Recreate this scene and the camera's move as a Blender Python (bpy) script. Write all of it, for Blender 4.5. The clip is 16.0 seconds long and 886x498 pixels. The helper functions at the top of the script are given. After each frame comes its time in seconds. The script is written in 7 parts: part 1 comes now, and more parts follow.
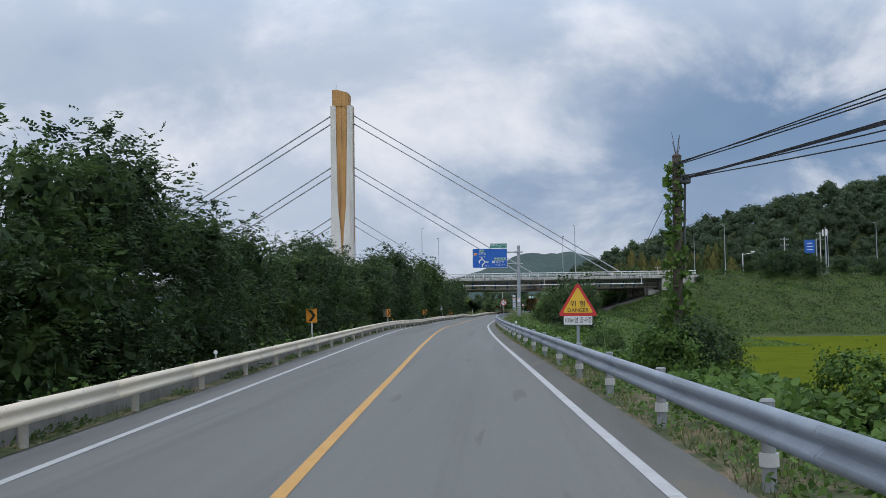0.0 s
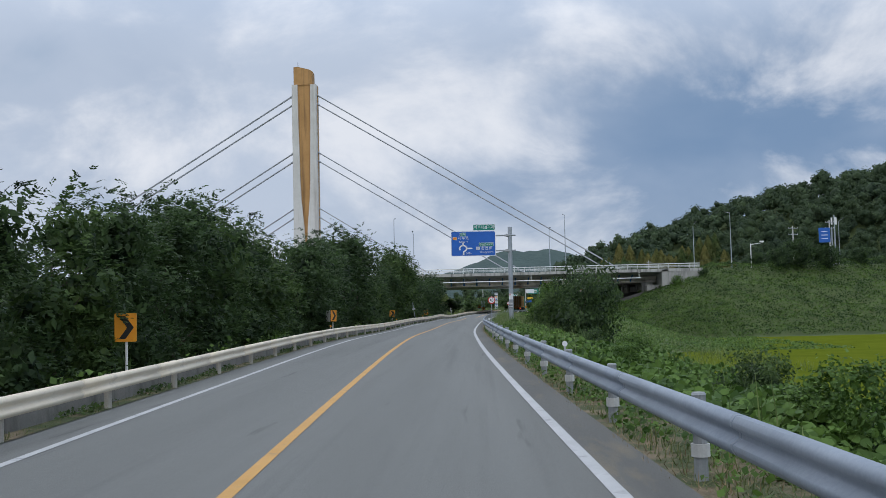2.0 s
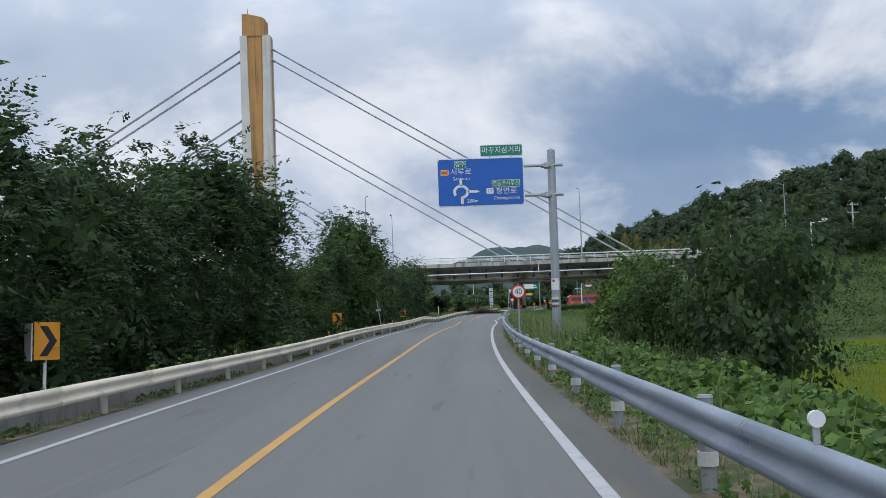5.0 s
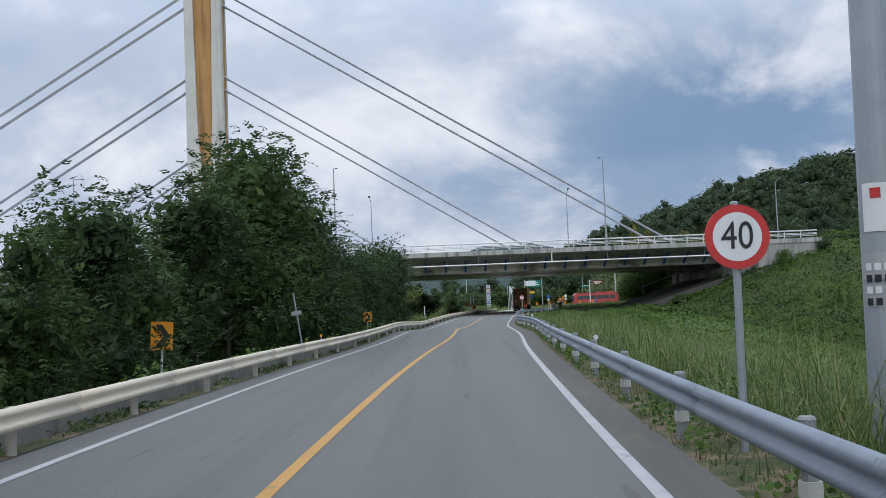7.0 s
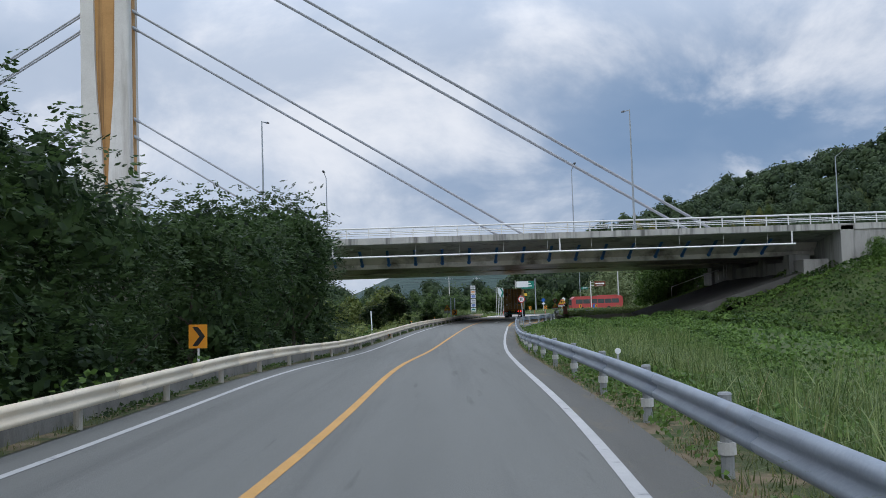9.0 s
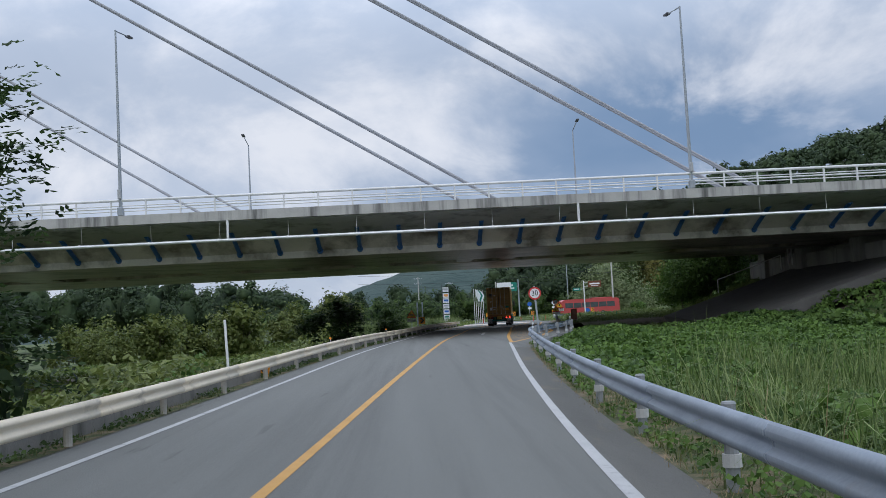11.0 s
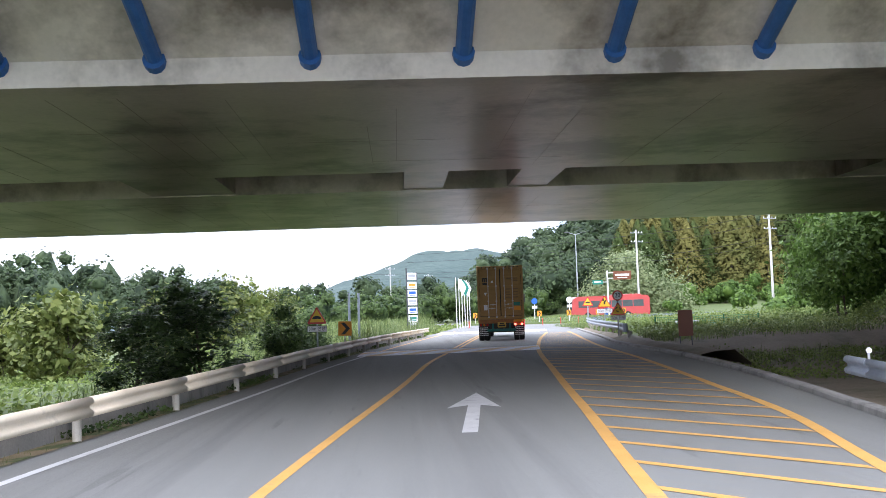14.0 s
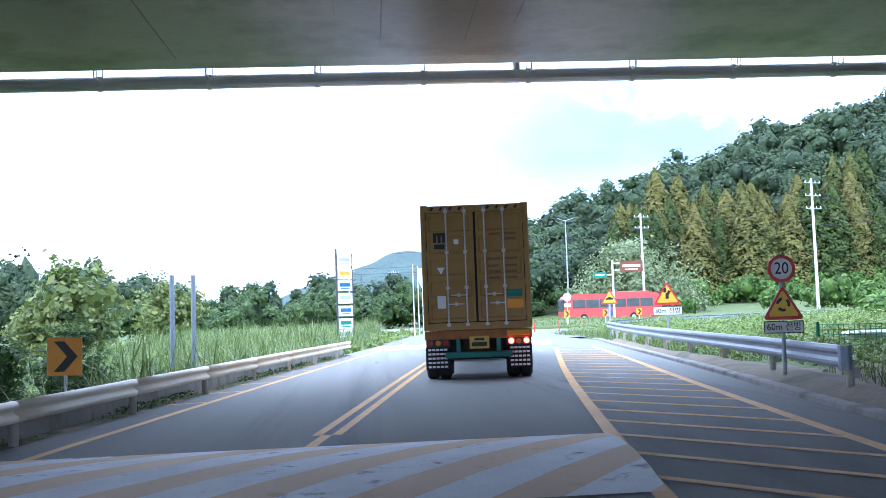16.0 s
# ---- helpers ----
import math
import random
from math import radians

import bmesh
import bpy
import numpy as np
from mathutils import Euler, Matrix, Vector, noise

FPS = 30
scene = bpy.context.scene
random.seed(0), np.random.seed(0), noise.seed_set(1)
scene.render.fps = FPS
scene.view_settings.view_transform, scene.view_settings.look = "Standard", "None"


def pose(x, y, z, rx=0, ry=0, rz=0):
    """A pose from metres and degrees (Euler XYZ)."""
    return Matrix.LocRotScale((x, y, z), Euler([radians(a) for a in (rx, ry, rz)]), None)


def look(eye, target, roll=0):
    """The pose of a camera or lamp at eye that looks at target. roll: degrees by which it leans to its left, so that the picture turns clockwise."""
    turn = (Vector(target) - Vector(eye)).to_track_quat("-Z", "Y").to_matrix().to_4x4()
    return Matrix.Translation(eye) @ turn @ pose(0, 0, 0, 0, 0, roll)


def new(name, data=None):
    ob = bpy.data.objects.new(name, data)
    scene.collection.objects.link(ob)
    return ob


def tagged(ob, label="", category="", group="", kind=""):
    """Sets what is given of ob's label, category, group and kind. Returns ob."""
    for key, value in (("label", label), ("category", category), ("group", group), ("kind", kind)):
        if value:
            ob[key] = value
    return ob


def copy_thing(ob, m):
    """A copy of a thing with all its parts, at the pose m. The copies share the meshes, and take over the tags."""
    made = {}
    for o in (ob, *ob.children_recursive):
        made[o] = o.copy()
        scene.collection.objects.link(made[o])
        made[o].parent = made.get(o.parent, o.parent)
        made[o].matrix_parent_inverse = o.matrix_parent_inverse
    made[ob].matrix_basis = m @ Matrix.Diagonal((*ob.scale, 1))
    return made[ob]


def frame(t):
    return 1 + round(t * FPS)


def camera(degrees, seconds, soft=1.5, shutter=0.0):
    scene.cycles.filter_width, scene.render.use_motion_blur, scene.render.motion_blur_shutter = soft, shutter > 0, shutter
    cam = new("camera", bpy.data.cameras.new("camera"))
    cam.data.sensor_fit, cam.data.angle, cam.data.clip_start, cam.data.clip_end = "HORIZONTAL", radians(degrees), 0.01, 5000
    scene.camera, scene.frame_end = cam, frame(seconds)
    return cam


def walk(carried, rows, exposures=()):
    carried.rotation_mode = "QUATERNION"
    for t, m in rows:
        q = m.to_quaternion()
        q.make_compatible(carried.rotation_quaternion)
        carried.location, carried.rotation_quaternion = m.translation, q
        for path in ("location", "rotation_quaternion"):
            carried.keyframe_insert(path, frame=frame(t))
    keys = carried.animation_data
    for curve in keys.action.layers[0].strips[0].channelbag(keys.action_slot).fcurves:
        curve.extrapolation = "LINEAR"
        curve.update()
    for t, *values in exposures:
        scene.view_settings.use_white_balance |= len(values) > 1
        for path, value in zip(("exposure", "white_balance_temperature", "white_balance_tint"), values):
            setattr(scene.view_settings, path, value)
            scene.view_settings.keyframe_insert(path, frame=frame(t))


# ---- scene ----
cam = camera(47.0, 16.0, soft=0.85)
PATH = [
    (0, (3.166, 1.791, 1.337), (3.059, 3.784, 1.456), -0.79),
    (0.5, (2.927, 7.548, 1.373), (2.836, 9.543, 1.492), -0.9),
    (1, (2.792, 13.27, 1.403), (2.708, 15.265, 1.515), -0.96),
    (1.5, (2.606, 19.057, 1.398), (2.531, 21.053, 1.513), -1.02),
    (2, (2.515, 25.475, 1.399), (2.451, 27.471, 1.516), -1.4),
    (2.5, (2.244, 31.668, 1.455), (2.186, 33.664, 1.569), -1.54),
    (3, (2.075, 38.349, 1.469), (2.017, 40.345, 1.58), -1.4),
    (3.5, (1.889, 45.242, 1.511), (1.833, 47.239, 1.619), -1.33),
    (4, (1.738, 51.814, 1.508), (1.685, 53.811, 1.618), -1.66),
    (6.5, (1.101, 90.677, 1.429), (1.074, 92.673, 1.544), -2.46),
    (7, (1.067, 99.149, 1.452), (1.047, 101.145, 1.565), -2.3),
    (7.5, (1.319, 107.715, 1.488), (1.31, 109.712, 1.599), -1.82),
    (8, (1.601, 115.917, 1.505), (1.598, 117.914, 1.617), -1.8),
    (8.5, (1.954, 124.395, 1.503), (1.955, 126.392, 1.618), -1.7),
    (9, (2.292, 133.31, 1.524), (2.3, 135.307, 1.643), -1.86),
    (11.5, (3.536, 173.665, 1.303), (3.61, 175.659, 1.44), -3.01),
    (12, (3.999, 181.696, 1.336), (4.077, 183.69, 1.475), -2.98),
    (12.5, (4.564, 189.648, 1.469), (4.644, 191.641, 1.608), -3.21),
    (13, (5.187, 198.002, 1.528), (5.265, 199.996, 1.662), -2.40),
    (13.5, (5.868, 206.266, 1.649), (5.949, 208.26, 1.779), -2.24),
    (14, (6.481, 214.507, 1.645), (6.573, 216.501, 1.773), -2.03),
    (14.5, (7.127, 222.55, 1.597), (7.232, 224.543, 1.728), -2.3),
    (15, (7.813, 230.068, 1.655), (7.929, 232.061, 1.782), -2.43),
    (15.5, (8.592, 237.422, 1.624), (8.72, 239.414, 1.752), -2.3),
    (16, (9.391, 243.634, 1.624), (9.532, 245.625, 1.754), -2.1),
]
walk(cam, [(t, look(eye, target, roll)) for t, eye, target, roll in PATH],
     [(0.0, -0.1, 6500, 10), (3.5, -0.1, 6500, 10), (6.5, 0.0, 6500, 10), (12.4, -0.1, 6400, 12), (13.0, 0.3, 6450, 14),
      (13.5, 1.2, 6500, 15), (14.0, 1.75, 6600, 18), (14.5, 1.85, 6600, 18), (15.2, 2.25, 6300, 16), (15.6, 2.3, 5900, 14),
      (16.0, 2.1, 5400, 14)])

# ---------------------------------------------------------------- light
SUN_EL, SUN_AZ = radians(38), radians(165)   # azimuth clockwise from +y


def node(nt, kind, x=0, y=0, **values):
    n = nt.nodes.new(kind)
    n.location = (x, y)
    for k, v in values.items():
        n.inputs[k.replace("_", " ")].default_value = v
    return n


def make_world():
    w = bpy.data.worlds.new("overcast_sky")
    scene.world = w
    w.use_nodes = True
    nt = w.node_tree
    nt.nodes.clear()
    L = nt.links.new
    out = node(nt, "ShaderNodeOutputWorld")
    bg = node(nt, "ShaderNodeBackground")
    sky = node(nt, "ShaderNodeTexSky")
    sky.sky_type = "NISHITA"
    sky.sun_disc = False
    sky.sun_elevation, sky.sun_rotation = SUN_EL, SUN_AZ
    dim = node(nt, "ShaderNodeMix")
    dim.data_type, dim.blend_type = "RGBA", "MULTIPLY"
    dim.inputs["Factor"].default_value = 1.0
    dim.inputs[7].default_value = (0.09, 0.09, 0.09, 1)
    L(sky.outputs[0], dim.inputs[6])
    tc = node(nt, "ShaderNodeTexCoord")
    sep = node(nt, "ShaderNodeSeparateXYZ")
    L(tc.outputs["Generated"], sep.inputs[0])
    add = node(nt, "ShaderNodeMath")
    add.operation = "MAXIMUM"
    add.inputs[1].default_value = 0.0
    L(sep.outputs[2], add.inputs[0])
    add2 = node(nt, "ShaderNodeMath")
    add2.inputs[1].default_value = 0.55
    L(add.outputs[0], add2.inputs[0])
    flat = node(nt, "ShaderNodeCombineXYZ")
    for i in (0, 1):
        dv = node(nt, "ShaderNodeMath")
        dv.operation = "DIVIDE"
        L(sep.outputs[i], dv.inputs[0])
        L(add2.outputs[0], dv.inputs[1])
        L(dv.outputs[0], flat.inputs[i])

    def cloud(scale, detail, rough, offset, lo, hi):
        mp = node(nt, "ShaderNodeMapping")
        mp.inputs["Location"].default_value = offset
        mp.inputs["Scale"].default_value = (1, 1, 1)
        L(flat.outputs[0], mp.inputs[0])
        nz = node(nt, "ShaderNodeTexNoise", Scale=scale, Detail=detail, Roughness=rough, Distortion=0.25)
        L(mp.outputs[0], nz.inputs["Vector"])
        mr = node(nt, "ShaderNodeMapRange")
        mr.interpolation_type = "SMOOTHSTEP"
        mr.inputs[1].default_value, mr.inputs[2].default_value = lo, hi
        L(nz.outputs[0], mr.inputs[0])
        return mr.outputs[0]

    def lean(val, kx, kz):
        """Tilts a pattern's strength across the sky."""
        m1 = node(nt, "ShaderNodeMath")
        m1.operation = "MULTIPLY_ADD"
        m1.inputs[1].default_value = kx
        L(sep.outputs[0], m1.inputs[0])
        L(val, m1.inputs[2])
        m2 = node(nt, "ShaderNodeMath")
        m2.operation = "MULTIPLY_ADD"
        m2.use_clamp = True
        m2.inputs[1].default_value = kz
        L(add.outputs[0], m2.inputs[0])
        L(m1.outputs[0], m2.inputs[2])
        return m2.outputs[0]

    def mix(fac, a, b):
        m = node(nt, "ShaderNodeMix")
        m.data_type = "RGBA"
        for sock, v in ((m.inputs["Factor"], fac), (m.inputs[6], a), (m.inputs[7], b)):
            if isinstance(v, tuple):
                sock.default_value = v
            else:
                L(v, sock)
        return m.outputs[2]

    low = lean(cloud(1.6, 5, 0.52, CLOUD_A, 0.27, 0.73), -1.0, 1.0)
    puffs = lean(cloud(3.4, 8, 0.58, CLOUD_B, 0.44, 0.70), -0.28, 0.25)
    holes = cloud(2.6, 5, 0.55, CLOUD_C, 0.60, 0.80)
    base = mix(low, (0.20, 0.31, 0.49, 1), (0.49, 0.58, 0.73, 1))
    body = mix(puffs, base, (0.80, 0.84, 0.92, 1))
    thin = node(nt, "ShaderNodeMath")
    thin.operation = "MULTIPLY"
    thin.inputs[1].default_value = 0.5
    L(holes, thin.inputs[0])
    both = mix(thin.outputs[0], body, dim.outputs[2])
    # paler towards the horizon
    hz = node(nt, "ShaderNodeMapRange")
    hz.interpolation_type = "SMOOTHSTEP"
    hz.inputs[1].default_value, hz.inputs[2].default_value = 0.16, -0.02
    L(sep.outputs[2], hz.inputs[0])
    half = node(nt, "ShaderNodeMath")
    half.operation = "MULTIPLY"
    half.inputs[1].default_value = 0.45
    L(hz.outputs[0], half.inputs[0])
    final = mix(half.outputs[0], both, (0.62, 0.68, 0.76, 1))
    # unseen sky above the view raised to ZENITH, added to light the shaded road
    lift = node(nt, "ShaderNodeMapRange")
    lift.interpolation_type = "SMOOTHSTEP"
    lift.inputs[1].default_value, lift.inputs[2].default_value = 0.22, 0.48
    lift.inputs[3].default_value, lift.inputs[4].default_value = 1.0, ZENITH
    L(sep.outputs[2], lift.inputs[0])
    over = node(nt, "ShaderNodeVectorMath")
    over.operation = "SCALE"
    L(final, over.inputs[0])
    L(lift.outputs[0], over.inputs["Scale"])
    L(over.outputs[0], bg.inputs[0])
    bg.inputs[1].default_value = SKY_GAIN
    L(bg.outputs[0], out.inputs[0])


CLOUD_A, CLOUD_B, CLOUD_C, SKY_GAIN, ZENITH = (3.1, 0.4, 0), (1.3, 5.2, 0), (8.0, 2.0, 0), 1.0, 1.85
make_world()
sun_data = bpy.data.lights.new("sun", "SUN")
sun_data.energy, sun_data.angle, sun_data.color = 0.6, radians(50), (1.0, 0.96, 0.90)
sun = new("sun", sun_data)
sun.matrix_world = look((60 * math.sin(SUN_AZ), 60 * math.cos(SUN_AZ), 60 * math.tan(SUN_EL)), (0, 0, 0))

# ---------------------------------------------------------------- materials


def material(name, dark, light, scale=3.0, rough=0.8, metal=0.0, bump=0.2, fine=40.0, streak=None,
             per_object=0.0, per_island=0.0, spec=0.4, stain=None, translucent=0.0, coat=0.0, relief=0.02, span=(0.3, 0.7)):
    """Two-scale mottled surface. streak: stretch of the coarse pattern along z; stain: colour and share of blotches."""
    m = bpy.data.materials.new(name)
    m.use_nodes = True
    nt = m.node_tree
    nt.nodes.clear()
    L = nt.links.new
    out = node(nt, "ShaderNodeOutputMaterial")
    b = node(nt, "ShaderNodeBsdfPrincipled", Roughness=rough, Metallic=metal)
    b.inputs["Specular IOR Level"].default_value = spec
    b.inputs["Coat Weight"].default_value = coat
    tc = node(nt, "ShaderNodeTexCoord")
    mp = node(nt, "ShaderNodeMapping")
    if streak:
        mp.inputs["Scale"].default_value = streak
    L(tc.outputs["Object"], mp.inputs[0])
    n1 = node(nt, "ShaderNodeTexNoise", Scale=scale, Detail=5.0, Roughness=0.6)
    n2 = node(nt, "ShaderNodeTexNoise", Scale=fine, Detail=3.0, Roughness=0.6)
    L(mp.outputs[0], n1.inputs["Vector"])
    L(tc.outputs["Object"], n2.inputs["Vector"])
    avg = node(nt, "ShaderNodeMix")
    avg.data_type = "FLOAT"
    avg.inputs[0].default_value = 0.35
    L(n1.outputs[0], avg.inputs[2])
    L(n2.outputs[0], avg.inputs[3])
    val = avg.outputs[0]
    if per_object or per_island:
        src = node(nt, "ShaderNodeObjectInfo").outputs["Random"] if per_object else \
            node(nt, "ShaderNodeNewGeometry").outputs["Random Per Island"]
        mad = node(nt, "ShaderNodeMath")
        mad.operation = "MULTIPLY_ADD"
        mad.inputs[1].default_value = per_object or per_island
        L(src, mad.inputs[0])
        sub = node(nt, "ShaderNodeMath")
        sub.operation = "SUBTRACT"
        sub.inputs[1].default_value = (per_object or per_island) / 2
        L(val, sub.inputs[0])
        L(sub.outputs[0], mad.inputs[2])
        val = mad.outputs[0]
    ramp = node(nt, "ShaderNodeValToRGB")
    ramp.color_ramp.elements[0].position, ramp.color_ramp.elements[1].position = span
    ramp.color_ramp.elements[0].color, ramp.color_ramp.elements[1].color = (*dark, 1), (*light, 1)
    L(val, ramp.inputs[0])
    col = ramp.outputs[0]
    if stain:
        colour, lo, hi, sc, stretch = stain
        mp2 = node(nt, "ShaderNodeMapping")
        mp2.inputs["Scale"].default_value = stretch
        L(tc.outputs["Object"], mp2.inputs[0])
        n3 = node(nt, "ShaderNodeTexNoise", Scale=sc, Detail=6.0, Roughness=0.65)
        L(mp2.outputs[0], n3.inputs["Vector"])
        mr = node(nt, "ShaderNodeMapRange")
        mr.inputs[1].default_value, mr.inputs[2].default_value = lo, hi
        L(n3.outputs[0], mr.inputs[0])
        mx = node(nt, "ShaderNodeMix")
        mx.data_type = "RGBA"
        L(mr.outputs[0], mx.inputs[0])
        L(col, mx.inputs[6])
        mx.inputs[7].default_value = (*colour, 1)
        col = mx.outputs[2]
    L(col, b.inputs["Base Color"])
    if bump:
        bp = node(nt, "ShaderNodeBump", Strength=min(1.0, bump), Distance=relief)
        L(n2.outputs[0], bp.inputs["Height"])
        L(bp.outputs[0], b.inputs["Normal"])
    surf = b.outputs[0]
    if translucent:
        tr = node(nt, "ShaderNodeBsdfTranslucent")
        L(col, tr.inputs[0])
        ms = node(nt, "ShaderNodeMixShader")
        ms.inputs[0].default_value = translucent
        L(surf, ms.inputs[1])
        L(tr.outputs[0], ms.inputs[2])
        surf = ms.outputs[0]
    L(surf, out.inputs[0])
    return m


M = {}
M["asphalt"] = material("asphalt", (0.140, 0.143, 0.133), (0.192, 0.196, 0.184), 0.35, 0.9, bump=0.5, fine=90,
                        streak=(2.4, 0.10, 1), stain=((0.112, 0.113, 0.108), 0.52, 0.8, 0.5, (2.6, 0.05, 1)))


def aggregate(m):
    """Pale stones, tar specks and hairline cracks along the lane, laid over a road material."""
    nt = m.node_tree
    b = next(n for n in nt.nodes if n.type == "BSDF_PRINCIPLED")
    col = b.inputs["Base Color"].links[0].from_socket
    tc = node(nt, "ShaderNodeTexCoord")
    for sc, stretch, lo, hi, top, tone in ((55.0, (1, 1, 1), 0.60, 0.72, 0.55, (0.27, 0.27, 0.255, 1)),
                                           (32.0, (1, 1, 1), 0.62, 0.74, 0.55, (0.085, 0.085, 0.08, 1)),
                                           (1.1, (2.2, 0.16, 1), 0.655, 0.70, 0.45, (0.085, 0.085, 0.08, 1))):
        mp = node(nt, "ShaderNodeMapping")
        mp.inputs["Scale"].default_value = stretch
        nt.links.new(tc.outputs["Object"], mp.inputs[0])
        nz = node(nt, "ShaderNodeTexNoise", Scale=sc, Detail=3.0, Roughness=0.6)
        nt.links.new(mp.outputs[0], nz.inputs["Vector"])
        mr = node(nt, "ShaderNodeMapRange")
        mr.inputs[1].default_value, mr.inputs[2].default_value, mr.inputs[4].default_value = lo, hi, top
        nt.links.new(nz.outputs[0], mr.inputs[0])
        mx = node(nt, "ShaderNodeMix")
        mx.data_type = "RGBA"
        nt.links.new(mr.outputs[0], mx.inputs[0])
        nt.links.new(col, mx.inputs[6])
        mx.inputs[7].default_value = tone
        col = mx.outputs[2]
    nt.links.new(col, b.inputs["Base Color"])


aggregate(M["asphalt"])
M["shoulder"] = material("dusty_shoulder", (0.105, 0.104, 0.096), (0.160, 0.157, 0.142), 0.8, 0.95, bump=0.5, fine=70,
                         streak=(2.4, 0.2, 1), stain=((0.19, 0.165, 0.12), 0.56, 0.72, 1.2, (1.5, 0.3, 1)))
M["old_white"] = material("worn_white_paint", (0.38, 0.385, 0.385), (0.55, 0.55, 0.545), 2.0, 0.7, bump=0.3, fine=60,
                          stain=((0.25, 0.25, 0.26), 0.56, 0.72, 4.0, (1, 1, 1)))
M["yellow_paint"] = material("worn_yellow_paint", (0.46, 0.245, 0.06), (0.62, 0.345, 0.10), 1.5, 0.7, bump=0.3, fine=60,
                             stain=((0.30, 0.20, 0.10), 0.58, 0.75, 3.0, (1, 1, 1)))
M["concrete"] = material("concrete", (0.27, 0.265, 0.25), (0.42, 0.41, 0.385), 0.6, 0.9, bump=0.4, fine=25,
                         streak=(1, 1, 0.25), stain=((0.09, 0.09, 0.085), 0.52, 0.78, 0.9, (1, 1, 0.15)))
# Stained like the girder; the underside's shade is put into the darker base.
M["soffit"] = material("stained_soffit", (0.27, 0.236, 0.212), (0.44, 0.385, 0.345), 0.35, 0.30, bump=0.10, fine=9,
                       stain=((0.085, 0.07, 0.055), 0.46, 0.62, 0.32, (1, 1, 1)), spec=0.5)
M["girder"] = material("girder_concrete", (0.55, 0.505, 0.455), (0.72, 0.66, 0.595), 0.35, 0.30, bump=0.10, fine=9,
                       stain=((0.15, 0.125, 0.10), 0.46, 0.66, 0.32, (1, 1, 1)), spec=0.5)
M["fascia"] = material("stained_fascia", (0.36, 0.35, 0.33), (0.52, 0.51, 0.48), 0.8, 0.9, bump=0.3, fine=20,
                       stain=((0.10, 0.10, 0.095), 0.47, 0.66, 1.2, (1, 1, 0.06)))
M["kerb"] = material("kerb_concrete", (0.18, 0.175, 0.165), (0.29, 0.28, 0.26), 1.0, 0.95, bump=0.5, fine=30,
                     stain=((0.09, 0.09, 0.08), 0.5, 0.75, 1.5, (1, 1, 0.3)))
M["rail_cream"] = material("cream_rail_paint", (0.68, 0.58, 0.43), (0.82, 0.72, 0.56), 1.2, 0.5, bump=0.1, fine=30,
                           stain=((0.30, 0.24, 0.17), 0.58, 0.8, 1.2, (1, 1, 1)))
M["rail_steel"] = material("galvanised_steel", (0.20, 0.235, 0.28), (0.31, 0.35, 0.405), 1.5, 0.5, metal=0.3, bump=0.08,
                           fine=30, stain=((0.24, 0.25, 0.26), 0.6, 0.8, 2.0, (1, 1, 1)))
M["post"] = material("grey_post", (0.21, 0.225, 0.235), (0.33, 0.345, 0.35), 3, 0.6, metal=0.2, bump=0.1)
M["white_metal"] = material("white_painted_metal", (0.66, 0.66, 0.66), (0.80, 0.80, 0.79), 2, 0.5, bump=0.05)
M["blue_steel"] = material("blue_steel", (0.020, 0.090, 0.26), (0.036, 0.145, 0.41), 3, 0.5, bump=0.05)
M["grey_pole"] = material("grey_pole", (0.27, 0.30, 0.33), (0.38, 0.41, 0.44), 2, 0.5, metal=0.2, bump=0.05,
                          stain=((0.2, 0.2, 0.2), 0.6, 0.8, 3, (1, 1, 0.2)))
M["dark_metal"] = material("dark_metal", (0.05, 0.055, 0.06), (0.10, 0.10, 0.11), 3, 0.5, metal=0.3, bump=0.05)
M["cable"] = material("cable_sheath", (0.30, 0.31, 0.33), (0.36, 0.37, 0.39), 0.4, 0.5, bump=0.02)
M["tower"] = material("pylon_concrete", (0.50, 0.48, 0.44), (0.66, 0.64, 0.60), 0.25, 0.9, bump=0.25, fine=8,
                      stain=((0.24, 0.20, 0.16), 0.54, 0.8, 0.5, (1, 1, 0.07)))
M["ochre"] = material("ochre_paint", (0.38, 0.20, 0.07), (0.53, 0.30, 0.115), 0.4, 0.8, bump=0.1, fine=8,
                      stain=((0.10, 0.06, 0.035), 0.50, 0.68, 1.5, (1, 1, 0.02)))
M["soil"] = material("dry_verge", (0.12, 0.092, 0.055), (0.27, 0.205, 0.13), 2.2, 0.95, bump=1.0, fine=30,
                     stain=((0.060, 0.078, 0.026), 0.40, 0.54, 1.6, (1, 1, 1)))
M["ground"] = material("green_ground", (0.055, 0.080, 0.026), (0.105, 0.140, 0.046), 0.25, 0.95, bump=1.0, fine=5,
                       stain=((0.12, 0.105, 0.04), 0.6, 0.75, 0.6, (1, 1, 1)))
M["bare_soil"] = material("bare_dusty_soil", (0.12, 0.095, 0.065), (0.24, 0.20, 0.145), 0.5, 0.95, bump=0.8, fine=9,
                          stain=((0.07, 0.075, 0.04), 0.52, 0.7, 0.5, (1, 1, 1)))
M["paddy"] = material("ripening_rice", (0.075, 0.100, 0.010), (0.125, 0.148, 0.016), 0.35, 1.0, bump=0.8, fine=12, spec=0.0)
# Blotches of leaf_dark and leaf_mid put lit boughs and shaded gaps into colour.
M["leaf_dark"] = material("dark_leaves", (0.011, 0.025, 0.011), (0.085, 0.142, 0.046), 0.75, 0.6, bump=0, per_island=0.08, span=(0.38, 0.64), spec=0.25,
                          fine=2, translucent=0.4)
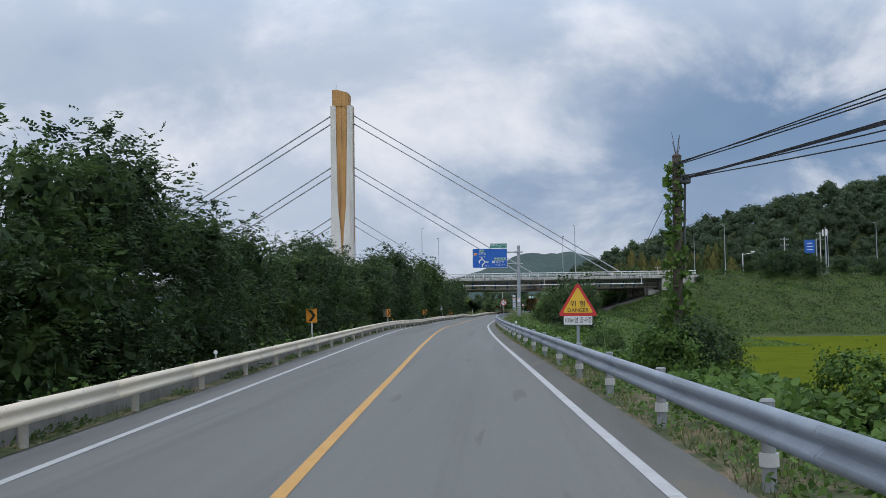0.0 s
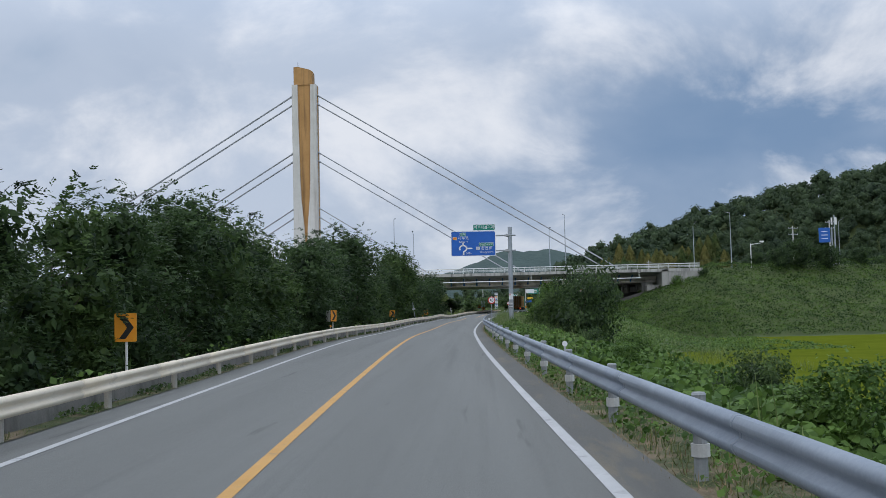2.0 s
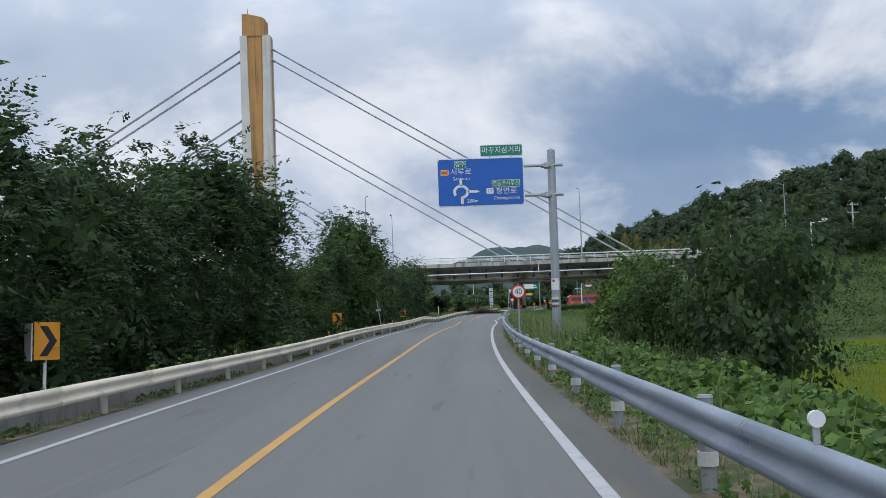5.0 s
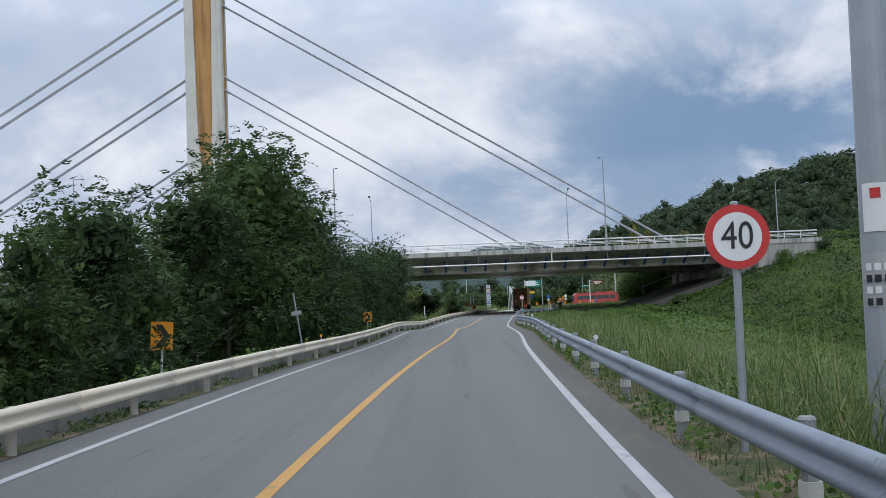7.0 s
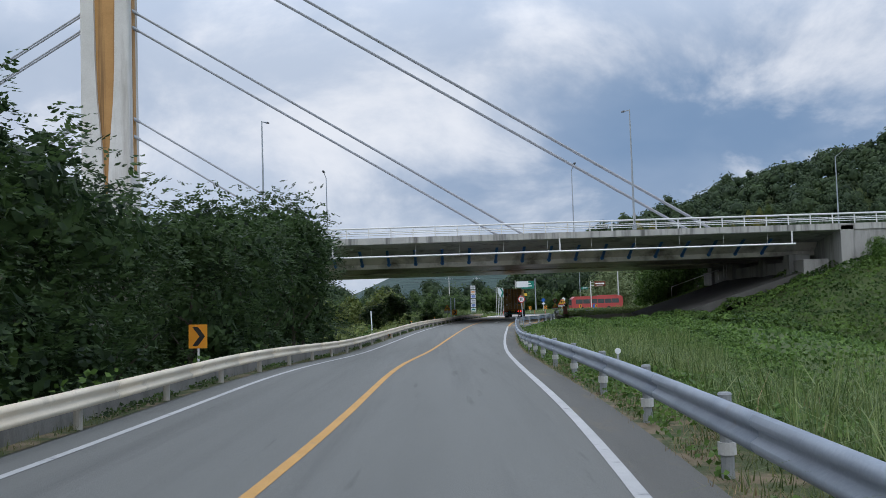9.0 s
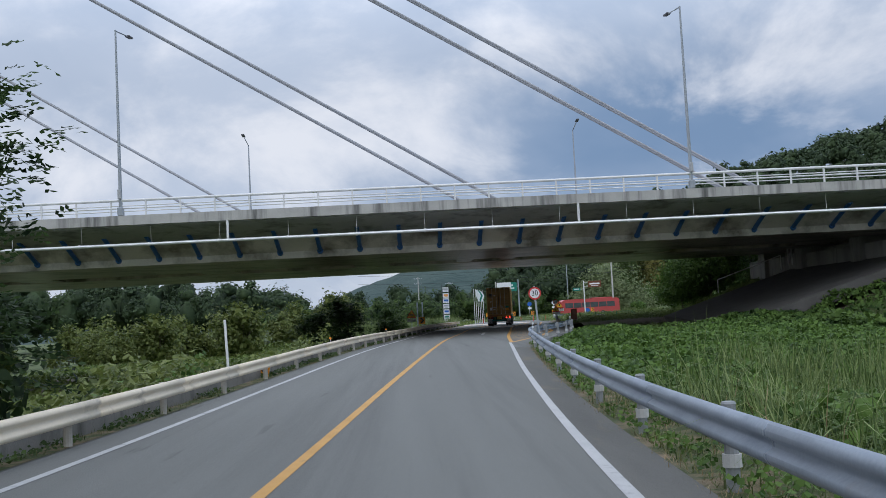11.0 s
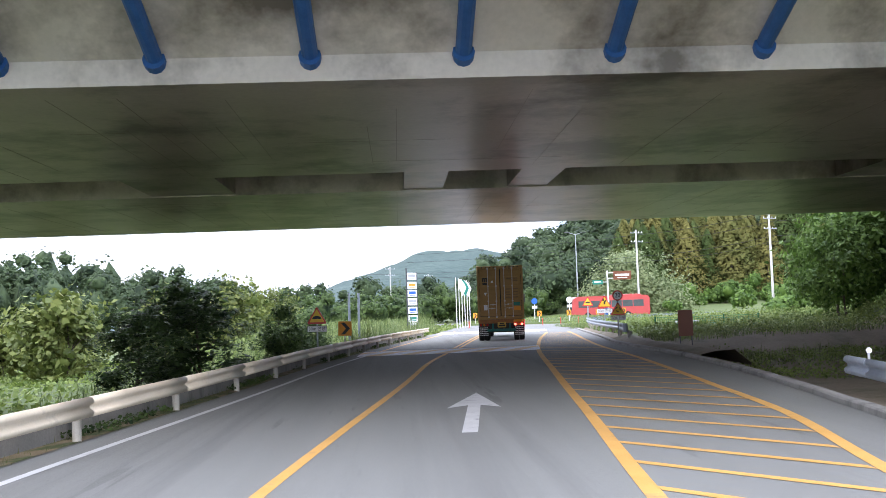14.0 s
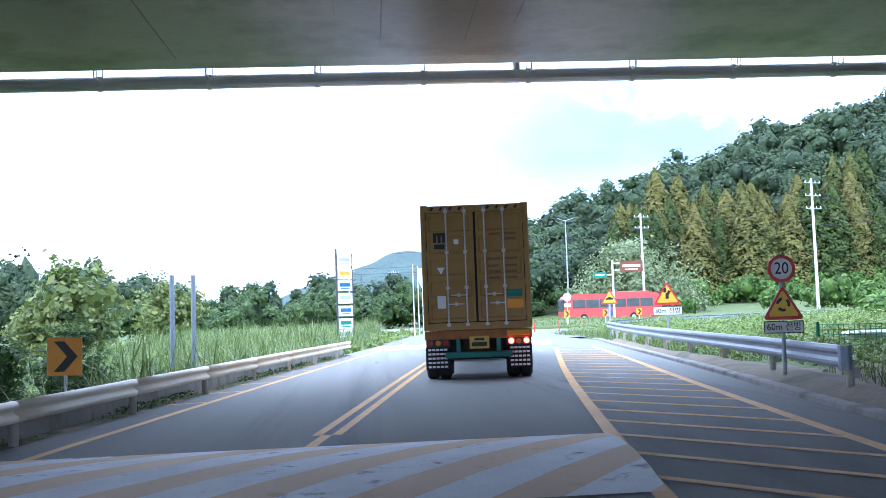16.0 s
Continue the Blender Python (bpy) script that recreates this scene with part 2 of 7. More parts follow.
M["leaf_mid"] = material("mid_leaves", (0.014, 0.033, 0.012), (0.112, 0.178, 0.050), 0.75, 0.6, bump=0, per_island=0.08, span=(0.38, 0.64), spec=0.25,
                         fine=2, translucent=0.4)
M["leaf_vine"] = material("vine_leaves", (0.038, 0.082, 0.015), (0.130, 0.220, 0.045), 0.6, 0.6, bump=0, per_island=0.25, span=(0.36, 0.66), spec=0.22,
                          fine=1.5, translucent=0.25)
M["slope_vine"] = material("slope_vine_leaves", (0.022, 0.050, 0.012), (0.100, 0.165, 0.036), 0.35, 0.65, bump=0, per_island=0.10,
                           fine=1.3, translucent=0.2, span=(0.40, 0.60), spec=0.15)
M["leaf_light"] = material("willow_leaves", (0.085, 0.118, 0.026), (0.190, 0.228, 0.060), 0.3, 0.6, bump=0, per_island=0.5,
                           fine=1.5, translucent=0.3)
M["leaf_rust"] = material("rusty_needles", (0.052, 0.084, 0.024), (0.152, 0.142, 0.042), 0.16, 0.8, bump=0, per_object=0.45, spec=0.15,
                          fine=1.0, translucent=0.15)
M["leaf_hill"] = material("hill_leaves", (0.020, 0.040, 0.020), (0.074, 0.115, 0.046), 0.09, 0.8, bump=0, per_island=0.16, span=(0.36, 0.66),
                          fine=0.9, translucent=0.25)
M["verge_blades"] = material("verge_grass_blades", (0.065, 0.100, 0.028), (0.190, 0.200, 0.075), 1.1, 0.7, bump=0, per_island=0.4,
                             fine=5, translucent=0.3)
M["leaf_willow"] = material("pale_willow_leaves", (0.130, 0.175, 0.075), (0.260, 0.310, 0.150), 0.3, 0.6, bump=0, per_island=0.4,
                            fine=1.5, translucent=0.35)
M["leaf_meadow"] = material("meadow_leaves", (0.085, 0.135, 0.026), (0.200, 0.265, 0.065), 0.5, 0.6, bump=0, per_island=0.5,
                            fine=1.5, translucent=0.35)
M["grass"] = material("grass_blades", (0.065, 0.110, 0.026), (0.215, 0.270, 0.092), 0.4, 0.6, bump=0, per_island=0.6,
                      fine=2, translucent=0.3)
M["straw"] = material("dry_straw", (0.20, 0.14, 0.075), (0.36, 0.27, 0.15), 2.0, 0.8, bump=0, per_island=0.4, fine=6)
M["bark"] = material("bark", (0.05, 0.04, 0.03), (0.12, 0.10, 0.08), 4, 0.95, bump=0.8, fine=20, streak=(1, 1, 0.2))
# The blue-green tint carries distance haze in the base colour.
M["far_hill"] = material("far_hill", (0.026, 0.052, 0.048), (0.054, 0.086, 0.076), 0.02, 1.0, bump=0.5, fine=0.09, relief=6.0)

# ---------------------------------------------------------------- mesh helpers


def mesh_ob(name, verts, faces, mat, parent=None, smooth=False):
    me = bpy.data.meshes.new(name)
    me.from_pydata([tuple(v) for v in verts], [], faces)
    me.materials.append(mat)
    if smooth:
        me.polygons.foreach_set("use_smooth", [True] * len(me.polygons))
    me.update()
    ob = new(name, me)
    if parent is not None:
        ob.parent = parent
    return ob


def part(name, bm, mat, parent=None, label="", smooth=False):
    me = bpy.data.meshes.new(name)
    bmesh.ops.recalc_face_normals(bm, faces=bm.faces)
    bm.to_mesh(me)
    bm.free()
    me.materials.append(mat)
    if smooth:
        me.polygons.foreach_set("use_smooth", [True] * len(me.polygons))
    ob = new(name, me)
    if parent is not None:
        ob.parent = parent
    return tagged(ob, label)


def thing(name, label, category, group="", kind="", m=None):
    ob = new(name)
    ob.empty_display_size = 0.3
    if m is not None:
        ob.matrix_basis = m
    return tagged(ob, label, category, group, kind)


def box(bm, size, at=(0, 0, 0), bevel=0.0, turn=None, taper=1.0):
    """A box with its centre at at; taper: scale of the top in x and y."""
    r = bmesh.ops.create_cube(bm, size=1.0)
    vs = r["verts"]
    for v in vs:
        k = taper if v.co.z > 0 else 1.0
        v.co = Vector((v.co.x * size[0] * k, v.co.y * size[1] * k, v.co.z * size[2]))
    if bevel:
        es = list({e for v in vs for e in v.link_edges})
        rb = bmesh.ops.bevel(bm, geom=es, offset=bevel, segments=1, affect="EDGES")
        vs = list({v for f in rb["faces"] for v in f.verts} | {v for v in vs if v.is_valid})
    m = Matrix.Translation(at) @ (turn or Matrix.Identity(4))
    bmesh.ops.transform(bm, matrix=m, verts=vs)
    return bm


def tube(bm, a, b, r, r2=None, seg=10, caps=True):
    a, b = Vector(a), Vector(b)
    d = b - a
    res = bmesh.ops.create_cone(bm, cap_ends=caps, segments=seg, radius1=r, radius2=r if r2 is None else r2, depth=d.length)
    m = Matrix.Translation((a + b) / 2) @ d.to_track_quat("Z", "Y").to_matrix().to_4x4()
    bmesh.ops.transform(bm, matrix=m, verts=res["verts"])
    return bm


def prism(bm, outline, y0, y1, m=None):
    """An outline of (x, z) pairs drawn out from y0 to y1."""
    a = [bm.verts.new((x, y0, z)) for x, z in outline]
    b = [bm.verts.new((x, y1, z)) for x, z in outline]
    n = len(outline)
    bm.faces.new(a)
    bm.faces.new(b[::-1])
    for i in range(n):
        bm.faces.new((a[i], b[i], b[(i + 1) % n], a[(i + 1) % n]))
    if m is not None:
        bmesh.ops.transform(bm, matrix=m, verts=a + b)
    return bm


def sweep(name, sections, mat, parent=None, closed=False, caps=False, smooth=False):
    """Joins equal rings of points into one skin."""
    n = len(sections[0])
    verts = [p for s in sections for p in s]
    faces = []
    last = n if closed else n - 1
    for i in range(len(sections) - 1):
        for j in range(last):
            k = (j + 1) % n
            faces.append((i * n + j, i * n + k, (i + 1) * n + k, (i + 1) * n + j))
    if caps and closed:
        faces.append(tuple(range(n - 1, -1, -1)))
        faces.append(tuple((len(sections) - 1) * n + j for j in range(n)))
    ob = mesh_ob(name, verts, faces, mat, parent, smooth)
    if caps and closed:
        for f in (-1, -2):
            ob.data.polygons[f].use_smooth = False
    return ob


# ---------------------------------------------------------------- the road's line
def curve(knots):
    smooth = spline(knots)
    lo, n = -60.0, 1600
    tab = [smooth(lo + 0.25 * i) for i in range(n)]

    def f(y):
        u = (y - lo) * 4
        i = int(u)
        if i < 0 or i >= n - 1:
            return smooth(y)
        return tab[i] + (tab[i + 1] - tab[i]) * (u - i)
    return f


def spline(knots):
    ks = np.array(knots, float)
    t, v = ks[:, 0], ks[:, 1]
    slope = np.gradient(v, t)

    def f(y):
        y = float(y)
        if y <= t[0]:
            return float(v[0] + slope[0] * (y - t[0]))
        if y >= t[-1]:
            return float(v[-1] + slope[-1] * (y - t[-1]))
        i = int(np.searchsorted(t, y)) - 1
        i = max(0, i)
        h = t[i + 1] - t[i]
        u = (y - t[i]) / h
        return float((2 * u**3 - 3 * u**2 + 1) * v[i] + (u**3 - 2 * u**2 + u) * h * slope[i]
                     + (3 * u**2 - 2 * u**3) * v[i + 1] + (u**3 - u**2) * h * slope[i + 1])
    return f


def steps(knots):
    ks = np.array(knots, float)
    lo, hi = float(ks[0, 0]), float(ks[-1, 0])
    n = int((hi - lo) * 2) + 1
    tab = np.interp(np.linspace(lo, hi, n), ks[:, 0], ks[:, 1]).tolist()
    k = (n - 1) / (hi - lo)

    def f(y):
        u = (y - lo) * k
        if u <= 0:
            return tab[0]
        i = int(u)
        if i >= n - 1:
            return tab[-1]
        return tab[i] + (tab[i + 1] - tab[i]) * (u - i)
    return f


centre = curve([(-10, 2.35), (10, 1.40), (25, 0.83), (43, 0.15), (60, -0.36), (80, -0.68), (100, -0.63), (115, -0.36), (130,
                0.13), (145, 0.84), (160, 1.18), (175, 1.84), (190, 2.77), (205, 3.89), (223, 5.22), (237, 6.65), (245,
                7.38), (253, 8.42), (268, 10.25), (285, 12.4)])
crown = curve([(-10, -0.144), (10, -0.078), (25, -0.032), (45, 0.027), (70, 0.100), (100, -0.023), (120, 0.069), (140,
                0.094), (158, 0.100), (176, -0.115), (190, -0.039), (206, 0.141), (225, 0.168), (245, 0.236), (300, 0.17)])
bank = steps([(0, 1.6), (25, 1.1), (52, 0.75), (91, 0.45), (110, 0.4), (135, 0.95), (155, -0.15), (175, 0.1), (195, -0.45), (210, -0.1),
              (245, 0.2), (275, 0.0)])
left_w = steps([(0, 2.75), (60, 2.75), (120, 2.75), (180, 2.72), (215, 2.70), (245, 2.88), (256, 3.05), (300, 3.1)])
right_w = steps([(0, 3.01), (60, 3.01), (120, 3.07), (180, 3.04), (210, 3.04), (400, 3.04)])
rail_l = steps([(0, 0.80), (40, 0.85), (65, 0.90), (95, 0.70), (180, 0.75), (225, 0.62), (260, 0.75)])
rail_r = steps([(0, 0.74), (60, 0.72), (100, 0.72), (150, 0.82), (185, 0.76), (230, 0.80)])


def road_z(x, y):
    return crown(y) + math.tan(radians(bank(y))) * max(-7.5, min(3.5, x - centre(y) - 1.7))


def at_road(off, y, up=0.0):
    x = centre(y) + off
    return (x, y, road_z(x, y) + up)


def smooth_step(a, b, v):
    u = min(1.0, max(0.0, (v - a) / (b - a)))
    return u * u * (3 - 2 * u)

# ---------------------------------------------------------------- ground
kerb_r = curve([(205, 7.9), (212, 9.4), (215, 10.1), (220, 11.2), (226.6, 12.35), (232, 13.2), (237, 13.85), (244.5, 14.5), (250, 14.75),
                (255, 15.1), (263, 16.2), (281.5, 18.6), (292, 20.0)])
HILL = steps([(-40, 0), (22, 0), (46, 14), (68, 22), (95, 31), (132, 42), (180, 51), (230, 54), (320, 46), (500, 30)])


def right_edge(y):
    base = centre(y) + right_w(y) + rail_r(y) + 0.35
    return base if y < 205 else max(base, kerb_r(min(y, 292)) + 0.15)


def left_edge(y):
    return centre(y) - left_w(y) - rail_l(y) - 0.35


def embankment(x, y):
    dx, dy = max(0.0, 49.0 - x), max(0.0, 229.0 - y, y - 262.0)
    return 8.3 - 0.40 * math.hypot(dx, dy)


def ground_z(x, y):
    yy = min(max(y, -40.0), 300.0)
    le, re = left_edge(yy), right_edge(yy)
    zr = road_z(max(le, min(re, x)), yy)
    if le - 0.2 <= x <= re:
        z = zr - 0.30
    elif x > re:
        low = -4.8 + 4.4 * smooth_step(140, 215, y) * (1 - smooth_step(24, 40, x))
        z = max(low, zr - 0.12 - 0.20 * min(5.0, x - re) - 0.62 * max(0.0, x - re - 5.0))
        if y > 255:
            z = max(z, zr - 0.05 + 0.02 * (x - re))
    else:
        low = -3.2 + 0.5 * smooth_step(175, 215, y) + 2.6 * smooth_step(262, 310, y) * smooth_step(-24, -7, x)
        z = max(low, zr - 0.25 - 0.40 * (le - x))
    if x > re:
        z = max(z, embankment(x, y))
    hill = HILL(x) * smooth_step(370, 470, y) * (1 - smooth_step(560, 760, y))
    return max(z, hill) if hill > 0.5 else z


def make_ground():
    xs = sorted(set([-1500, -800, -450, -300, -220, -160, -120, -90, -70, -56, -46, -38, -32, -27]
                    + [round(-24 + 1.0 * i, 2) for i in range(75)]
                    + [53, 56, 60, 65, 70, 76, 84, 94, 106, 120, 140, 165, 195, 230, 280, 350, 500, 800, 1500]))
    ys = sorted(set([-60, -45] + [-36 + 3 * i for i in range(120)] + [330, 345, 360, 375, 390, 405, 420, 435, 450, 470,
                                                                       500, 540, 600, 680, 780, 950, 1300, 2000, 3200]))
    rnd = random.Random(5)
    verts, faces = [], []
    for y in ys:
        for x in xs:
            z = ground_z(x, y)
            if abs(x - centre(min(max(y, -40), 300))) > 8 and y < 330:
                z += rnd.uniform(-0.12, 0.12)
            verts.append((x, y, z))
    n = len(xs)
    for i in range(len(ys) - 1):
        for j in range(n - 1):
            faces.append((i * n + j, i * n + j + 1, (i + 1) * n + j + 1, (i + 1) * n + j))
    g = mesh_ob("ground", verts, faces, M["ground"], smooth=True)
    g.data.materials.append(M["bare_soil"])
    for f in g.data.polygons:
        if 227 < f.center.y < 263 and -60 < f.center.x < 36:
            f.material_index = 1
    return tagged(g, "uneven green ground with weeds and grass", "ground", kind="structure")


make_ground()

# rice field, 4.6 m below the road
paddy = mesh_ob("rice_field", [(15, 10, -4.55), (170, 10, -4.55), (170, 198, -4.55), (40, 198, -4.55), (30, 168, -4.55), (16, 130, -4.55)],
                [(0, 1, 2, 3, 4, 5)], M["paddy"])
tagged(paddy, "yellow-green ripening rice field below the road", "field", kind="structure")


# ---------------------------------------------------------------- road and paint
def strip(name, off_a, off_b, y0, y1, up, mat, step=2.0, label="", category="", parent=None):
    n = max(1, int(math.ceil((y1 - y0) / step)))
    secs = []
    for i in range(n + 1):
        y = y0 + (y1 - y0) * i / n
        a, b = off_a(y), off_b(y)
        secs.append([(a, y, road_z(a, y) + up), ((a + b) / 2, y, road_z((a + b) / 2, y) + up), (b, y, road_z(b, y) + up)])
    ob = sweep(name, secs, mat, parent)
    return tagged(ob, label, category, kind="structure") if parent is None else ob


def lx(y):
    return centre(y) - left_w(y)


def rx(y):
    return centre(y) + right_w(y)


road = strip("road", lambda y: left_edge(y) + 0.05, lambda y: right_edge(y) - 0.55 if y < 203 else right_edge(y) - 0.15,
             -36, 300, 0.0, M["asphalt"], label="grey worn asphalt two-lane road", category="road")
strip("edge_line", lambda y: lx(y) - 0.06, lambda y: lx(y) + 0.06, -36, 254, 0.005, M["old_white"],
      label="white painted edge line on the road", category="road marking")
strip("edge_line", lambda y: rx(y) - 0.062, lambda y: rx(y) + 0.062, -36, 208, 0.005, M["old_white"],
      label="white painted edge line on the road", category="road marking")
strip("centre_line", lambda y: centre(y) - 0.066, lambda y: centre(y) + 0.066, -36, 256, 0.005, M["yellow_paint"],
      label="yellow painted centre line on the road", category="road marking")
for k in (-0.12, 0.12):
    strip("centre_line", lambda y: centre(y) + k - 0.06, lambda y: centre(y) + k + 0.06, 256, 300, 0.005, M["yellow_paint"],
          label="double yellow centre line on the road", category="road marking")
strip("edge_line", lambda y: lx(y) - 0.07, lambda y: lx(y) + 0.07, 254, 300, 0.005, M["yellow_paint"],
      label="yellow painted edge line on the road", category="road marking")
strip("shoulder", lambda y: rx(y) + 0.062, lambda y: right_edge(y) - 0.54, -36, 203, 0.004, M["shoulder"],
      label="darker dusty asphalt shoulder outside the edge line", category="road")
isle_l = curve([(208.3, 7.25), (213.8, 7.68), (222.2, 8.42), (229.4, 9.18), (234, 9.64), (240.5, 10.32), (245.2, 10.80), (251.5, 11.53),
                (257.8, 12.40), (266.7, 13.73), (278.6, 15.70), (284, 16.6)])
isle_r = curve([(208.3, 7.28), (211.5, 8.15), (216, 9.25), (220.4, 10.2), (223.1, 10.65), (227.6, 11.55), (233.3, 12.2), (242, 13.1),
                (252.8, 14.05), (260.7, 15.0), (274.2, 16.8), (283, 17.9)])
strip("island_line", lambda y: isle_l(y) - 0.08, lambda y: isle_l(y) + 0.08, 208.2, 284, 0.005, M["yellow_paint"], 1.0,
      "yellow outline of the hatched island", "road marking")
strip("island_line", lambda y: isle_r(y) - 0.08, lambda y: isle_r(y) + 0.08, 208.2, 283, 0.005, M["yellow_paint"], 1.0,
      "yellow outline of the hatched island", "road marking")
y = 212.6
while y < 282:
    a = isle_l(y) + 0.09
    b = a
    while b < isle_r(y - 1.35 * (b - a)) - 0.09:
        b += 0.02
    vs = []
    for x in (a, b):
        for d in (0.0, 0.22):
            yy = y - 1.35 * (x - a) + d
            vs.append((x, yy, road_z(x, yy) + 0.006))
    tagged(mesh_ob("hatch_stripe", vs, [(0, 2, 3, 1)], M["yellow_paint"]), "yellow diagonal stripe of the hatched island",
           "road marking", "island stripes", "structure")
    y += 1.45
# stub stripes outside the yellow edge line
for i in range(9):
    y = 262 + i * 2.6
    vs = [(x, y + d, road_z(x, y) + 0.005) for x, d in ((lx(y) - 0.75, -0.25), (lx(y) - 0.07, 0), (lx(y) - 0.07, 0.14), (lx(y) - 0.75, -0.11))]
    tagged(mesh_ob("hatch_stripe", vs, [(0, 1, 2, 3)], M["yellow_paint"]), "short yellow stripe beside the edge line",
           "road marking", "shoulder stripes", "structure")


def arrow_mark():
    tip, tail = (7.84, 233.0), (7.32, 227.2)
    d = Vector((tip[0] - tail[0], tip[1] - tail[1])).normalized()
    n = Vector((d.y, -d.x))
    pts = [(0, 0, -0.10), (0, 0, 0.10), (3.6, 0, 0.10), (3.2, 0, 0.42), (6.0, 0, 0.0), (3.2, 0, -0.42), (3.6, 0, -0.10)]
    vs = []
    for s, _, w in pts:
        x, yy = tail[0] + d.x * s + n.x * w, tail[1] + d.y * s + n.y * w
        vs.append((x, yy, road_z(x, yy) + 0.005))
    tagged(mesh_ob("arrow_marking", vs, [(0, 1, 2, 6), (6, 2, 3, 4, 5)], M["old_white"]),
           "white straight-ahead arrow painted on the lane", "road marking", kind="structure")


arrow_mark()


def speed_bump(y0, y1, x0f, x1f):
    """A low flat hump painted white with slanted faded yellow bars."""
    prof = [(0, 0.0), (0.25, 0.06), (0.5, 0.08), (0.75, 0.06), (1, 0.0)]
    xs = [x0f + (x1f - x0f) * i / 24 for i in range(25)]
    secs = []
    for u, h in prof:
        secs.append([(x + 0.11 * (y1 - y0) * u, y0 + (y1 - y0) * u + 0.10 * (x - x0f) * 0, 0) for x in xs])
    verts, faces = [], []
    for (u, h), row in zip(prof, secs):
        for x, yy, _ in row:
            verts.append((x, yy, road_z(x, yy) + 0.009 + h))
    n = len(xs)
    for i in range(len(prof) - 1):
        for j in range(n - 1):
            faces.append((i * n + j, i * n + j + 1, (i + 1) * n + j + 1, (i + 1) * n + j))
    ob = mesh_ob("speed_bump", verts, faces, M["bump_paint"], smooth=True)
    tagged(ob, "low speed bump with worn white and yellow paint", "speed bump", kind="structure")


def bump_material():
    m = material("bump_paint", (0.5, 0.5, 0.5), (0.7, 0.7, 0.72), 1.5, 0.75, bump=0.3, fine=50,
                 stain=((0.22, 0.22, 0.23), 0.60, 0.68, 2.2, (1, 1, 1)))
    nt = m.node_tree
    b = next(n for n in nt.nodes if n.type == "BSDF_PRINCIPLED")
    old = b.inputs["Base Color"].links[0].from_socket
    tc = node(nt, "ShaderNodeTexCoord")
    sp = node(nt, "ShaderNodeSeparateXYZ")
    nt.links.new(tc.outputs["Object"], sp.inputs[0])
    a = node(nt, "ShaderNodeMath")
    a.operation = "MULTIPLY_ADD"
    a.inputs[1].default_value = -0.75
    nt.links.new(sp.outputs[1], a.inputs[0])
    nt.links.new(sp.outputs[0], a.inputs[2])
    f = node(nt, "ShaderNodeMath")
    f.operation = "PINGPONG"
    f.inputs[1].default_value = 0.62
    nt.links.new(a.outputs[0], f.inputs[0])
    g = node(nt, "ShaderNodeMath")
    g.operation = "GREATER_THAN"
    g.inputs[1].default_value = 0.33
    nt.links.new(f.outputs[0], g.inputs[0])
    h = node(nt, "ShaderNodeMath")
    h.operation = "MULTIPLY"
    h.inputs[1].default_value = 0.8
    nt.links.new(g.outputs[0], h.inputs[0])
    mx = node(nt, "ShaderNodeMix")
    mx.data_type = "RGBA"
    nt.links.new(h.outputs[0], mx.inputs[0])
    nt.links.new(old, mx.inputs[6])
    mx.inputs[7].default_value = (0.56, 0.36, 0.16, 1)
    nt.links.new(mx.outputs[2], b.inputs["Base Color"])
    return m


M["bump_paint"] = bump_material()
speed_bump(251.2, 254.9, 4.95, 11.55)
speed_bump(288.0, 294.0, 9.2, 17.2)

# soil and gravel verge between asphalt and right rail
strip("verge", lambda y: right_edge(y) - 0.58, lambda y: right_edge(y) + 0.45, -36, 206, -0.02, M["soil"], label="dry soil verge with gravel and litter",
      category="verge")
strip("verge", lambda y: left_edge(y) - 0.05, lambda y: left_edge(y) + 0.42, -36, 284, 0.012, M["soil"], label="dusty strip beside the low wall",
      category="verge")

# low concrete wall behind the cream guardrail
wall_secs = []
for i in range(161):
    y = -36 + 320 * i / 160
    x = left_edge(y) + 0.08
    z = road_z(x, y)
    h = 0.37
    wall_secs.append([(x, y, z - 0.4), (x - 0.03, y, z + h - 0.03), (x - 0.05, y, z + h), (x - 0.24, y, z + h), (x - 0.26, y, z - 0.9)])
wall = sweep("low_wall", wall_secs, M["kerb"])
tagged(wall, "low stained concrete retaining wall along the road", "wall", kind="structure")
# concrete kerb on the right past the rail end
ks = []
for i in range(70):
    y = 203 + 90 * i / 69
    x = right_edge(y) - 0.15
    z = road_z(x, y)
    h = 0.085 + 0.02 * noise.noise((y * 0.5, 1.0, 0.0))
    ks.append([(x, y, z - 0.1), (x + 0.02, y, z + h - 0.02), (x + 0.05, y, z + h), (x + 0.20, y, z + h), (x + 0.23, y, z - 0.5)])
soil_secs = []
for i in range(70):
    y = 243 + 45 * i / 69
    x = right_edge(y) + 0.05
    z = road_z(x, y)
    lump = [0.10 * noise.noise((y * 0.45, k * 0.7, 3.0)) for k in range(5)]
    wide = 1.9 - 1.1 * smooth_step(262, 275, y)
    soil_secs.append([(x, y, z - 0.05), (x + 0.15 * wide, y, z + 0.05 + lump[1]), (x + 0.4 * wide, y, z + 0.12 + lump[2]),
                      (x + 0.7 * wide, y, z + 0.08 + lump[3]), (x + wide, y, z - 0.35)])
tagged(sweep("verge", soil_secs, M["bare_soil"], smooth=True), "lumpy bare soil behind the kerb", "verge", kind="structure")
tagged(sweep("kerb", ks, M["kerb"]), "worn concrete kerb beside the road", "kerb", kind="structure")


